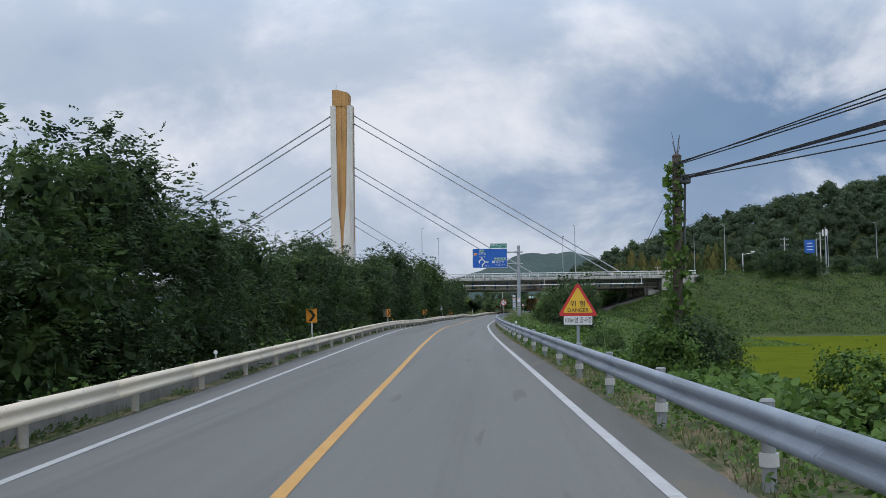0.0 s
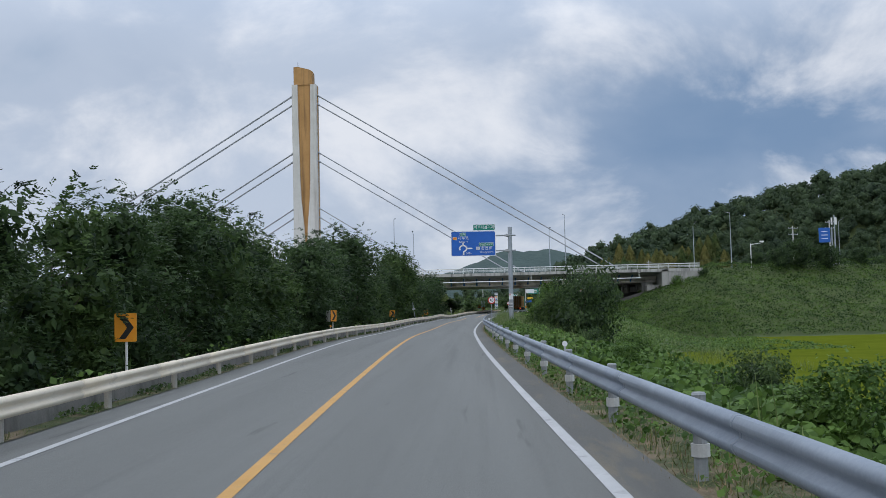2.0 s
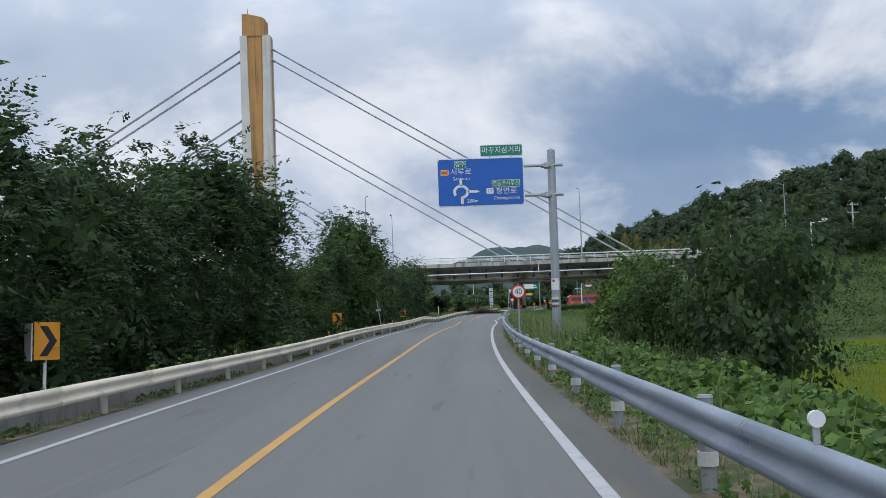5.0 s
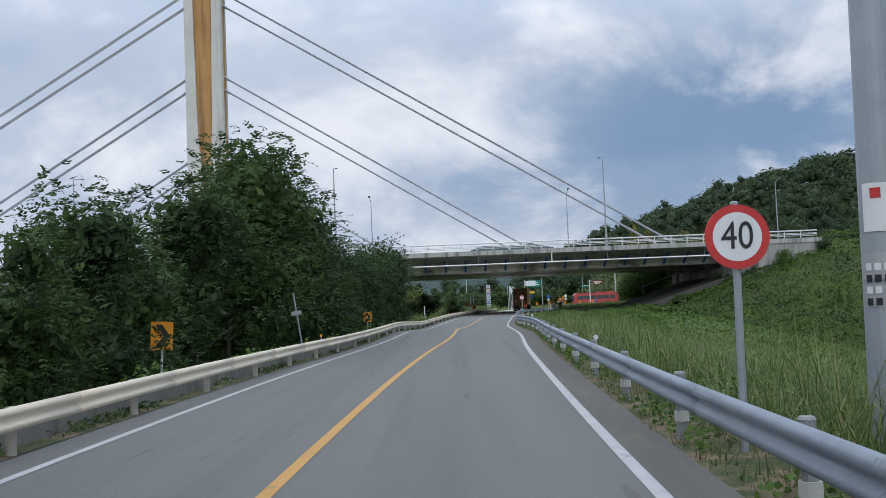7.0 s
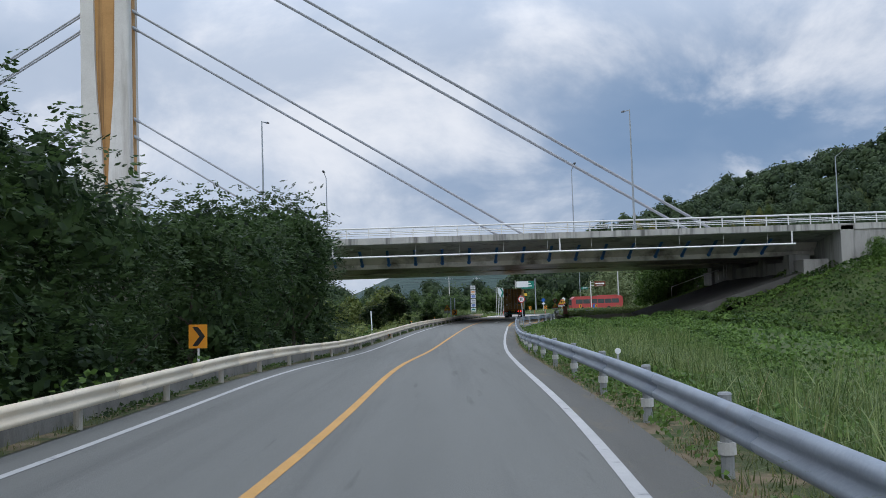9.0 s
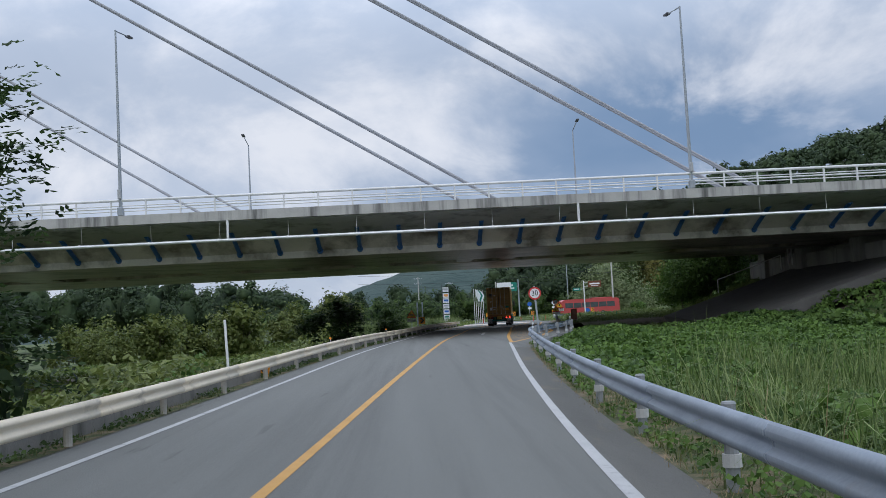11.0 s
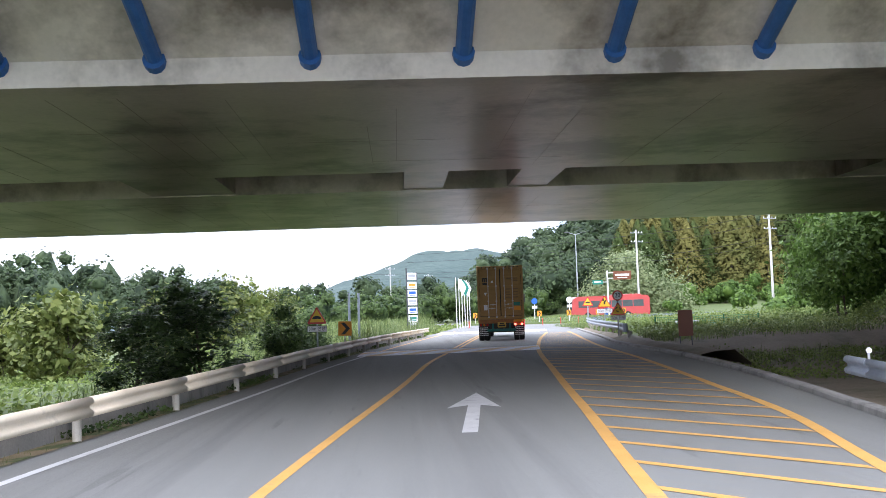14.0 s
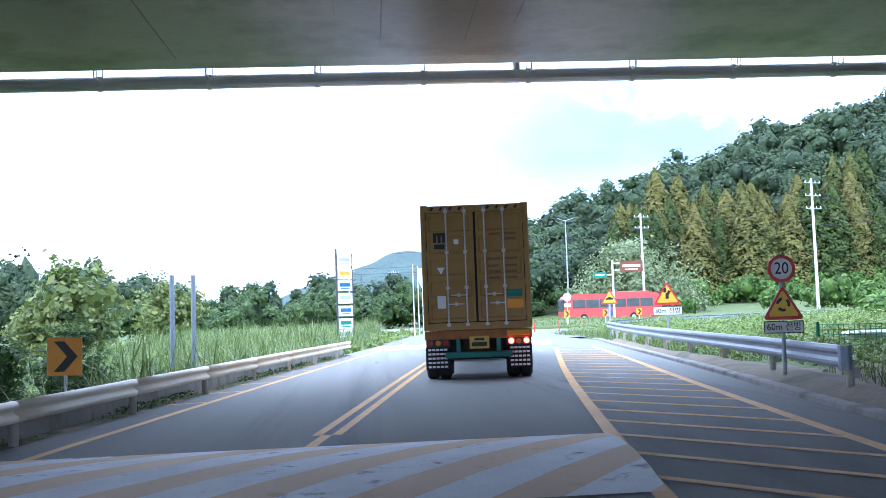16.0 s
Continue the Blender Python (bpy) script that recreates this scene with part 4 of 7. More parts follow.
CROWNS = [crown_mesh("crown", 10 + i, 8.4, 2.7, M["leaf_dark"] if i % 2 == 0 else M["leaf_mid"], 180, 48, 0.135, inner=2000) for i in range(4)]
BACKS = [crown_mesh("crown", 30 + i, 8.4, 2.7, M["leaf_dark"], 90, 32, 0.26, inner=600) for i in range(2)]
TRUNKS = [trunk_mesh(i, 7.0, 0.13) for i in range(3)]
rnd = random.Random(3)
row = []
y = 6.0
while y < 180.5:
    row.append(y)
    y += rnd.uniform(2.5, 3.6)
HEIGHTS = steps([(5, 0.66), (18, 0.74), (26, 0.79), (32, 0.78), (36, 0.68), (45, 0.66), (50, 0.72), (59, 0.74), (63, 0.80), (70, 0.80), (76, 0.79), (84, 0.82),
                 (97, 0.91), (101, 1.04), (107, 1.06), (111, 0.66), (119, 0.62), (124, 0.66), (129, 0.75), (133, 0.95), (140, 1.02),
                 (147, 0.94), (152, 0.80), (160, 0.75), (170, 0.80), (184, 0.84)])
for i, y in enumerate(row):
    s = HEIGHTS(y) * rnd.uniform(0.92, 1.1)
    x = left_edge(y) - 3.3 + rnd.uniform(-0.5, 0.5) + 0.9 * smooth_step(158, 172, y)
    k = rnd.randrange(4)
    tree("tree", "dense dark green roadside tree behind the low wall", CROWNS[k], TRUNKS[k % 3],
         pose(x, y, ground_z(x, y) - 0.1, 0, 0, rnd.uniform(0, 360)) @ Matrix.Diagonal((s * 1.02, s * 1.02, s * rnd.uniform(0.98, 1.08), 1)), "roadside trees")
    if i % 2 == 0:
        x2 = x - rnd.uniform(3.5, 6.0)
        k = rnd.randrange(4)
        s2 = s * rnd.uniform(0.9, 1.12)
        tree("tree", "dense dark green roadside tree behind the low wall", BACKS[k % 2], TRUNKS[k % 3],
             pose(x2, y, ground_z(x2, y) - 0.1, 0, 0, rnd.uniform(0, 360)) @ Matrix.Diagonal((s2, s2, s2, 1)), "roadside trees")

# ---------------------------------------------------------------- signs
M["red_sign"] = material("red_sheeting", (0.50, 0.03, 0.03), (0.60, 0.05, 0.045), 3, 0.45, bump=0.02)
M["yellow_sign"] = material("yellow_sheeting", (0.72, 0.42, 0.03), (0.82, 0.50, 0.05), 3, 0.45, bump=0.02)
M["orange_sign"] = material("orange_sheeting", (0.72, 0.27, 0.02), (0.82, 0.34, 0.03), 3, 0.45, bump=0.02)
M["white_sign"] = material("white_sheeting", (0.68, 0.69, 0.70), (0.78, 0.79, 0.80), 3, 0.45, bump=0.02)
M["black_sign"] = material("black_sheeting", (0.012, 0.012, 0.014), (0.03, 0.03, 0.03), 3, 0.5, bump=0.02)
M["blue_sign"] = material("blue_sheeting", (0.010, 0.095, 0.40), (0.016, 0.125, 0.50), 1.5, 0.45, bump=0.02)
M["green_sign"] = material("green_sheeting", (0.008, 0.18, 0.13), (0.012, 0.22, 0.165), 2, 0.45, bump=0.02)
M["brown_sign"] = material("brown_sheeting", (0.14, 0.045, 0.02), (0.19, 0.065, 0.03), 2, 0.5, bump=0.02)
M["sign_back"] = material("grey_sign_back", (0.33, 0.34, 0.35), (0.45, 0.46, 0.47), 3, 0.5, metal=0.3, bump=0.05)


def words(text, size, mat, parent, x, z, y=-0.012, name="lettering", width=None, align="CENTER"):
    """Letters as thin solid mesh on the front (-y side) of a sign. width: squeeze to this."""
    cu = bpy.data.curves.new("letters", "FONT")
    cu.body, cu.size, cu.align_x, cu.align_y, cu.extrude = text, size, align, "CENTER", 0.002
    cu.resolution_u = 3
    tmp = bpy.data.objects.new("letters", cu)
    scene.collection.objects.link(tmp)
    bpy.context.view_layer.update()
    me = bpy.data.meshes.new_from_object(tmp.evaluated_get(bpy.context.evaluated_depsgraph_get()))
    bpy.data.objects.remove(tmp)
    bpy.data.curves.remove(cu)
    if not len(me.vertices):
        return None
    co = np.empty(len(me.vertices) * 3, np.float32)
    me.vertices.foreach_get("co", co)
    co = co.reshape(-1, 3)
    w = float(np.ptp(co[:, 0]))
    k = width / w if width and w > 0 else 1.0
    out = np.stack([co[:, 0] * k, -co[:, 2], co[:, 1]], 1)
    me.vertices.foreach_set("co", out.astype(np.float32).ravel())
    me.materials.clear()
    me.materials.append(mat)
    ob = new(name, me)
    ob.parent = parent
    ob.location = (x, y, z)
    return ob


def plate(name, outline, mat, parent, y0, y1, label=""):
    bm = bmesh.new()
    prism(bm, outline, y0, y1)
    return part(name, bm, mat, parent, label)


def rounded(w, h, r, cx=0.0, cz=0.0, n=4):
    pts = []
    for sx, sz, a0 in ((1, -1, -90), (1, 1, 0), (-1, 1, 90), (-1, -1, 180)):
        for i in range(n + 1):
            a = radians(a0 + 90 * i / n)
            pts.append((cx + sx * (w / 2 - r) + r * math.cos(a), cz + sz * (h / 2 - r) + r * math.sin(a)))
    return pts


def circle(r, cx=0.0, cz=0.0, n=32):
    return [(cx + r * math.cos(6.28319 * i / n), cz + r * math.sin(6.28319 * i / n)) for i in range(n)]


def triangle(side, cz=0.0, r=0.05):
    """Rounded upright triangle, with its middle height at cz."""
    h = side * 0.866
    pts = []
    for (x, z), a0 in (((side / 2 - 1.6 * r, -h / 2 + r), -90), ((0, h / 2 - 2 * r), 30), ((-side / 2 + 1.6 * r, -h / 2 + r), 150)):
        for i in range(5):
            a = radians(a0 + 120 * i / 4)
            pts.append((x + r * math.cos(a), cz + z + r * math.sin(a)))
    return pts


def pole_part(parent, z0, z1, r=0.038, mat=None, y=0.06, x=0.0, name="pole"):
    bm = bmesh.new()
    tube(bm, (x, y, z0), (x, y, z1), r, seg=12)
    tube(bm, (x, y, z1), (x, y, z1 + 0.015), r * 1.1, r * 0.7, seg=12)
    return part(name, bm, mat or M["grey_pole"], parent, smooth=False)


def disc_face(s, cz, number, r=0.30):
    p = plate("sign_disc", circle(r, 0, cz), M["red_sign"], s, -0.004, 0.016)
    plate("white_face", circle(r * 0.76, 0, cz), M["white_sign"], p, -0.007, -0.0035)
    words(number, r * 1.22, M["black_sign"], p, 0, cz, width=r * 0.98)


def speed_sign(number, x, y, z_mid, ground, label, turn=0.0, lean=0.0, r=0.30):
    s = thing("speed_limit_sign", label, "road sign", m=pose(x, y, 0, 0, lean, turn))
    disc_face(s, z_mid, number, r)
    pole_part(s, ground, z_mid + r + 0.02)
    return s


def warning_face(s, cz, side=0.86, symbol="bump"):
    p = plate("sign_triangle", triangle(side, cz), M["red_sign"], s, -0.004, 0.016)
    plate("yellow_face", triangle(side * 0.76, cz - side * 0.02, 0.03), M["yellow_sign"], p, -0.007, -0.0035)
    k = side / 0.86
    base = cz - 0.16 * k
    if symbol == "bump":
        pts = [(-0.20 * k, base), (0.20 * k, base)] + [(0.20 * k * math.cos(a), base + 0.13 * k * math.sin(a)) for a in np.linspace(0.12, 3.02, 12)]
        plate("symbol", pts, M["black_sign"], p, -0.010, -0.0065)
    elif symbol == "round":
        for i in range(3):
            a0 = radians(90 + 120 * i)
            pts = [(0.15 * k * math.cos(a0 + u), cz - 0.05 * k + 0.15 * k * math.sin(a0 + u)) for u in np.linspace(0.15, 1.45, 8)]
            pts += [(0.09 * k * math.cos(a0 + u), cz - 0.05 * k + 0.09 * k * math.sin(a0 + u)) for u in np.linspace(1.45, 0.15, 8)]
            plate("symbol", pts, M["black_sign"], p, -0.010, -0.0065)
    elif symbol == "bend":
        plate("symbol", [(-0.05 * k, base - 0.02), (0.05 * k, base - 0.02), (0.05 * k, base + 0.1 * k), (0.13 * k, base + 0.22 * k), (0.05 * k, base + 0.25 * k), (-0.05 * k, base + 0.12 * k)],
              M["black_sign"], p, -0.010, -0.0065)
        plate("symbol", [(-0.12 * k, base + 0.18 * k), (-0.02 * k, base + 0.18 * k), (-0.02 * k, base + 0.33 * k), (-0.10 * k, base + 0.33 * k)], M["black_sign"], p, -0.010, -0.0065)
    return p


def text_plate(s, w, h, cz, text, size, width):
    p = plate("text_plate", rounded(w, h, 0.02, 0, cz), M["black_sign"], s, -0.002, 0.014)
    plate("white_face", rounded(w - 0.035, h - 0.035, 0.015, 0, cz), M["white_sign"], p, -0.006, -0.0015)
    words(text, size, M["black_sign"], p, 0, cz, width=width)


# danger sign in front of roadworks
s = thing("warning_sign", "red-edged yellow triangular danger sign with white plate", "road sign", m=pose(5.07, 26.62, 0.045, 0, 0.5, -3))
p = warning_face(s, 1.51, 0.96, "none")
words("위 험", 0.155, M["black_sign"], p, 0, 1.385, width=0.36)
words("DANGER", 0.13, M["black_sign"], p, 0, 1.235, width=0.50)
text_plate(s, 0.72, 0.24, 0.99, "100m앞 공사중", 0.15, 0.64)
pole_part(s, -0.9, 1.55)

speed_sign("40", 3.68, 108.6, 1.99, -0.6, "round 40 speed limit sign with red ring on a thin pole", 0, 0.6)
speed_sign("30", 8.14, 205.7, 2.09, -0.3, "round 30 speed limit sign with red ring on a thin pole", -4, -3.4, 0.25)
s = thing("warning_sign", "roundabout warning triangle below a 20 speed limit disc", "road sign", m=pose(16.6, 261.2, 0, 0, 0.5, -6))
disc_face(s, 2.23, "20", 0.245)
warning_face(s, 1.64, 0.72, "round")
text_plate(s, 0.70, 0.22, 1.20, "60m 전방", 0.17, 0.60)
pole_part(s, 0.1, 2.45)
s = thing("warning_sign", "speed bump warning triangle with white distance plate", "road sign", m=pose(3.05, 257.6, 0, 0, 0.5, -8))
warning_face(s, 1.80, 0.86, "bump")
text_plate(s, 0.84, 0.27, 1.22, "30m 전방", 0.19, 0.70)
pole_part(s, -0.3, 1.95)
s = thing("warning_sign", "speed bump warning triangle on a grey pole", "road sign", m=pose(21.9, 297.0, 0, 0, 0.5, -10))
warning_face(s, 2.30, 0.92, "bump")
pole_part(s, 0.0, 2.6, 0.05)
s = thing("warning_sign", "yellow bend warning triangle with white distance plate", "road sign", m=pose(19.3, 277.5, 0, 0, 0.5, -10))
warning_face(s, 2.10, 0.92, "bend")
text_plate(s, 0.98, 0.30, 1.50, "30m 전방", 0.22, 0.84)
pole_part(s, 0.1, 2.5)


def chevron(x, y, z, ground, turn=0.0, lean=0.0, w=0.50, h=0.64, label="orange chevron sign with black arrow on a thin post"):
    s = thing("chevron_sign", label, "road sign", "bend chevrons", m=pose(x, y, 0, 0, lean, turn))
    p = plate("panel", rounded(w, h, 0.02, 0, z), M["orange_sign"], s, 0.0, 0.018)
    for k in (0.0,):
        a = w * 0.30
        plate("arrow", [(-a, z + h * 0.40), (-a + w * 0.30, z + h * 0.40), (a + w * 0.08, z), (-a + w * 0.30, z - h * 0.40), (-a, z - h * 0.40), (a - w * 0.22, z)],
              M["black_sign"], p, -0.005, 0.0)
    pole_part(s, ground, z + 0.1, 0.03, M["white_metal"])
    return s


chevron(-5.40, 48.2, 1.15, -0.9, 0)
back = chevron(-5.70, 83.5, 1.15, -0.9, 58, 2)
bm = bmesh.new()
box(bm, (0.50, 0.02, 0.64), (0, 0, 0), 0.004)
o = part("panel", bm, M["white_metal"], back, "bare grey back of the second panel")
o.matrix_basis = pose(-0.17, 0.28, 1.13, 0, 0, -112)
chevron(-5.60, 122.0, 1.05, -0.9, 0, 3)
chevron(-4.30, 160.9, 1.02, -0.9, 0, 1)
chevron(3.98, 261.9, 1.15, -0.3, -6, 1, 0.62, 0.66)
bare = thing("bare_post", "thin grey post without a sign behind the guardrail", "post", m=pose(-3.95, 132.5, 0, 0, -8, 0))
pole_part(bare, -0.9, 2.1, 0.03)
plate("old_plate", rounded(0.34, 0.14, 0.01, 0.0, 1.45), M["sign_back"], bare, 0.0, 0.015)
bare = thing("bare_post", "thin white post without a sign behind the guardrail", "post", m=pose(-1.75, 193.0, 0, 0, -2, 0))
pole_part(bare, -0.9, 1.55, 0.035, M["white_metal"])
s = thing("chevron_sign", "fallen orange chevron panel leaning on the low wall", "road sign", m=pose(-0.80, 192.3, 0.0, 0, 12, -20))
p = plate("panel", rounded(0.42, 0.36, 0.02, 0, 0.18), M["orange_sign"], s, 0.0, 0.018)
plate("arrow", [(-0.1, 0.30), (0.03, 0.30), (0.16, 0.16), (0.03, 0.02), (-0.1, 0.02), (0.04, 0.16)], M["black_sign"], p, -0.005, 0.0)


def gantry():
    g = thing("direction_sign", "blue roundabout direction sign on a tall grey pole", "road sign", m=pose(5.31, 109.33, 0, 0, 0.4, 0))
    bm = bmesh.new()
    tube(bm, (0, 0, -1.2), (0, 0, 7.95), 0.20, 0.165, seg=20)
    tube(bm, (0, 0, 7.95), (0, 0, 8.02), 0.18, 0.08, seg=20)
    part("pole", bm, M["grey_pole"], g, smooth=False)
    for z in (7.30, 6.05):
        bm = bmesh.new()
        tube(bm, (-4.85, -0.10, z), (0.46, -0.10, z), 0.065, seg=12)
        a = part("arm", bm, M["grey_pole"], g)
        bm = bmesh.new()
        box(bm, (0.42, 0.36, 0.16), (-0.25, -0.05, z), 0.03)
        box(bm, (0.20, 0.42, 0.24), (-0.22, -0.05, z), 0.03)
        part("clamp", bm, M["sign_back"], a)
    cx, cz = -3.02, 6.66
    p = plate("panel", rounded(3.66, 2.05, 0.06, cx, cz), M["white_sign"], g, -0.26, -0.20)
    y = -0.268
    plate("blue_face", rounded(3.58, 1.97, 0.10, cx, cz), M["blue_sign"], p, y, -0.259)
    yy = y - 0.006

    def at(u, v):
        """Place on the face from its share across and down."""
        return cx - 1.79 + 3.58 * u, cz + 0.985 - 1.97 * v

    def block(w, h, u, v, mat):
        x, z = at(u, v)
        plate("block", rounded(w, h, 0.03, x, z), M["white_sign"], p, yy, y + 0.001)
        plate("block", rounded(w - 0.03, h - 0.03, 0.025, x, z), mat, p, yy - 0.005, yy + 0.001)

    def put(text, size, u, v, w, mat=M["white_sign"], dy=0.0):
        x, z = at(u, v)
        words(text, size, mat, p, x, z, yy - 0.003 - dy, width=w)

    block(0.50, 0.30, 0.262, 0.115, M["green_sign"])
    put("청주", 0.24, 0.262, 0.115, 0.42, dy=0.006)
    block(0.34, 0.24, 0.077, 0.28, M["orange_sign"])
    for dz in (-0.03, 0.03):
        x, z = at(0.077, 0.28)
        plate("bar", rounded(0.22, 0.03, 0.01, x, z + dz), M["red_sign"], p, yy - 0.008, yy - 0.004)
    put("서부로", 0.30, 0.27, 0.275, 0.88)
    put("Seobu-ro", 0.20, 0.275, 0.42, 0.70)
    block(1.18, 0.31, 0.795, 0.545, M["green_sign"])
    put("연동면사무소", 0.24, 0.795, 0.545, 1.10, dy=0.006)
    block(0.30, 0.24, 0.605, 0.70, M["white_sign"])
    put("13", 0.19, 0.605, 0.70, 0.15, M["blue_sign"], dy=0.006)
    put("청연로", 0.30, 0.80, 0.71, 0.88)
    put("Cheongyeon-ro", 0.20, 0.80, 0.855, 1.08)
    put("200m", 0.20, 0.40, 0.905, 0.46)
    # roundabout arrow
    ox, oz = at(0.265, 0.70)
    ring = [(ox + 0.34 * math.cos(a), oz + 0.30 * math.sin(a)) for a in np.linspace(radians(-78), radians(215), 22)]
    ring += [(ox + 0.22 * math.cos(a), oz + 0.19 * math.sin(a)) for a in np.linspace(radians(215), radians(-78), 22)]
    plate("arrow", ring, M["white_sign"], p, yy, y + 0.001)
    plate("arrow", [(ox - 0.055, oz + 0.26), (ox + 0.055, oz + 0.26), (ox + 0.055, oz + 0.46), (ox, oz + 0.56), (ox - 0.055, oz + 0.46)], M["white_sign"], p, yy, y + 0.001)
    plate("arrow", [(ox + 0.28, oz - 0.055), (ox + 0.66, oz - 0.055), (ox + 0.80, oz), (ox + 0.66, oz + 0.055), (ox + 0.28, oz + 0.055)], M["white_sign"], p, yy, y + 0.001)
    plate("arrow", [(ox - 0.02, oz - 0.52), (ox + 0.10, oz - 0.52), (ox + 0.10, oz - 0.20), (ox - 0.02, oz - 0.20)], M["white_sign"], p, yy, y + 0.001)
    q = plate("top_panel", rounded(1.80, 0.50, 0.05, -2.12, 7.98), M["white_sign"], g, -0.26, -0.20)
    plate("green_face", rounded(1.74, 0.44, 0.05, -2.12, 7.98), M["green_sign"], q, -0.266, -0.259)
    words("마꾸지삼거리", 0.32, M["white_sign"], q, -2.12, 7.98, -0.27, width=1.6)
    bm = bmesh.new()
    for x in (-2.6, -1.7):
        box(bm, (0.06, 0.05, 1.2), (x, -0.17, 7.55))
    part("bracket", bm, M["sign_back"], g)
    # torn handbills wrapped round the pole
    for z0, h, w, mt in ((2.02, 0.48, 70, M["white_sign"]), (1.55, 0.26, 90, M["sign_back"]), (1.28, 0.22, 90, M["sign_back"])):
        secs = []
        for zz in (z0, z0 + h):
            secs.append([(0.196 * math.sin(radians(a)) , -0.196 * math.cos(radians(a)), zz) for a in np.linspace(-w, w * 0.6, 9)])
        n = sweep("handbill", secs, mt, g)
    for i in range(4):
        bm = bmesh.new()
        for j in range(4):
            a = radians(-60 + 26 * j)
            box(bm, (0.06, 0.004, 0.07), (0.199 * math.sin(a), -0.199 * math.cos(a), 1.33 + 0.115 * i), turn=Matrix.Rotation(a, 4, "Z"))
        part("bar", bm, M["black_sign"] if i % 2 == 0 else M["white_sign"], g)
    bm = bmesh.new()
    box(bm, (0.10, 0.004, 0.10), (-0.10, -0.172, 2.40), turn=Matrix.Rotation(radians(-30), 4, "Z"))
    part("bar", bm, M["red_sign"], g)


gantry()

# ---------------------------------------------------------------- street lamps on the bridge
def street_lamp():
    l = thing("street_lamp", "slim grey street lamp with a short arm on the bridge edge", "street lamp", "bridge lamps")
    bm = bmesh.new()
    box(bm, (0.34, 0.34, 0.5), (0, 0, 0.25), 0.04)
    tube(bm, (0, 0, 0.5), (0, 0, 11.0), 0.11, 0.055, seg=12)
    part("pole", bm, M["grey_pole"], l)
    bm = bmesh.new()
    tube(bm, (0, 0, 10.95), (0, 2.6, 11.35), 0.045, 0.04, seg=8)
    part("arm", bm, M["grey_pole"], l)
    bm = bmesh.new()
    box(bm, (0.30, 0.85, 0.13), (0, 2.95, 11.40), 0.04, turn=Matrix.Rotation(radians(6), 4, "X"))
    part("lamp_head", bm, M["dark_metal"], l)
    bm = bmesh.new()
    box(bm, (0.20, 0.16, 0.55), (0, -0.2, 1.25), 0.02)
    part("switch_box", bm, M["sign_back"], l)
    return l


lamp = street_lamp()
lamp.matrix_basis = pose(20.05, 225.2, 8.17)
for x in (-79, -46, -13.45, 53.5, 86.5, 119):
    copy_thing(lamp, pose(x, 225.2 if x < 40 else 230.5, 8.17))
for x in (-77, -44.5, -12.1, 19.9, 52.5, 85.5, 118):
    copy_thing(lamp, pose(x, 265.3 if x < 40 else 260.5, 8.17, 0, 0, 180))

# ---------------------------------------------------------------- wooden-looking utility poles and wires
M["pole_concrete"] = material("pole_concrete", (0.42, 0.41, 0.40), (0.58, 0.57, 0.55), 1.5, 0.9, bump=0.2, streak=(1, 1, 0.2))


def wires(name, pts_list, label, r=0.02):
    """Sagging cables as thin tubes; each has (start, end, sag)."""
    for a, b, sag in pts_list:
        secs = []
        for i in range(15):
            u = i / 14
            p = Vector(a).lerp(Vector(b), u) - Vector((0, 0, sag * 4 * u * (1 - u)))
            secs.append([(p.x + r * math.cos(q), p.y, p.z + r * math.sin(q)) for q in (0.5, 2.6, 4.7)])
        w = sweep(name, secs, M["dark_metal"], closed=True)
        tagged(w, label, "cable", "overhead cables")


def utility_pole(x, y, z0, h, label, arms=2, turn=0.0):
    u = thing("utility_pole", label, "utility pole", m=pose(x, y, z0, 0, 0, turn))
    bm = bmesh.new()
    tube(bm, (0, 0, -0.5), (0, 0, h), 0.19, 0.12, seg=14)
    part("pole", bm, M["pole_concrete"], u)
    for i in range(arms):
        z = h - 0.5 - 1.4 * i
        bm = bmesh.new()
        box(bm, (2.2, 0.09, 0.09), (0, -0.16, z), 0.01)
        part("cross_arm", bm, M["grey_pole"], u)
        for dx in (-1.0, -0.4, 0.4, 1.0):
            bm = bmesh.new()
            tube(bm, (dx, -0.16, z + 0.04), (dx, -0.16, z + 0.24), 0.05, 0.035, seg=8)
            part("insulator", bm, M["white_sign"], u)
    return u


vp = thing("utility_pole", "short utility pole overgrown with vines", "utility pole", m=pose(6.95, 23.7, 0, 0, 1.0, 0))
bm = bmesh.new()
tube(bm, (0, 0, -2.5), (0, 0, 4.55), 0.115, 0.095, seg=14)
tube(bm, (0, 0, 4.55), (0, 0, 4.60), 0.11, 0.06, seg=14)
part("pole", bm, M["bark"], vp)
bm = bmesh.new()
box(bm, (0.22, 0.16, 0.20), (0.16, -0.06, 4.05), 0.02)
part("junction_box", bm, M["dark_metal"], vp)
bm = bmesh.new()
tube(bm, (0.16, -0.06, 3.95), (0.13, 0, 2.0), 0.025, seg=6)
part("down_cable", bm, M["dark_metal"], vp)
bm = bmesh.new()
for i in range(6):
    tube(bm, (0.0, 0, 4.5), (0.10 * math.sin(i * 2.2), 0.08 * math.cos(i), 4.72 + 0.07 * i), 0.006, seg=5)
part("twig", bm, M["bark"], vp)
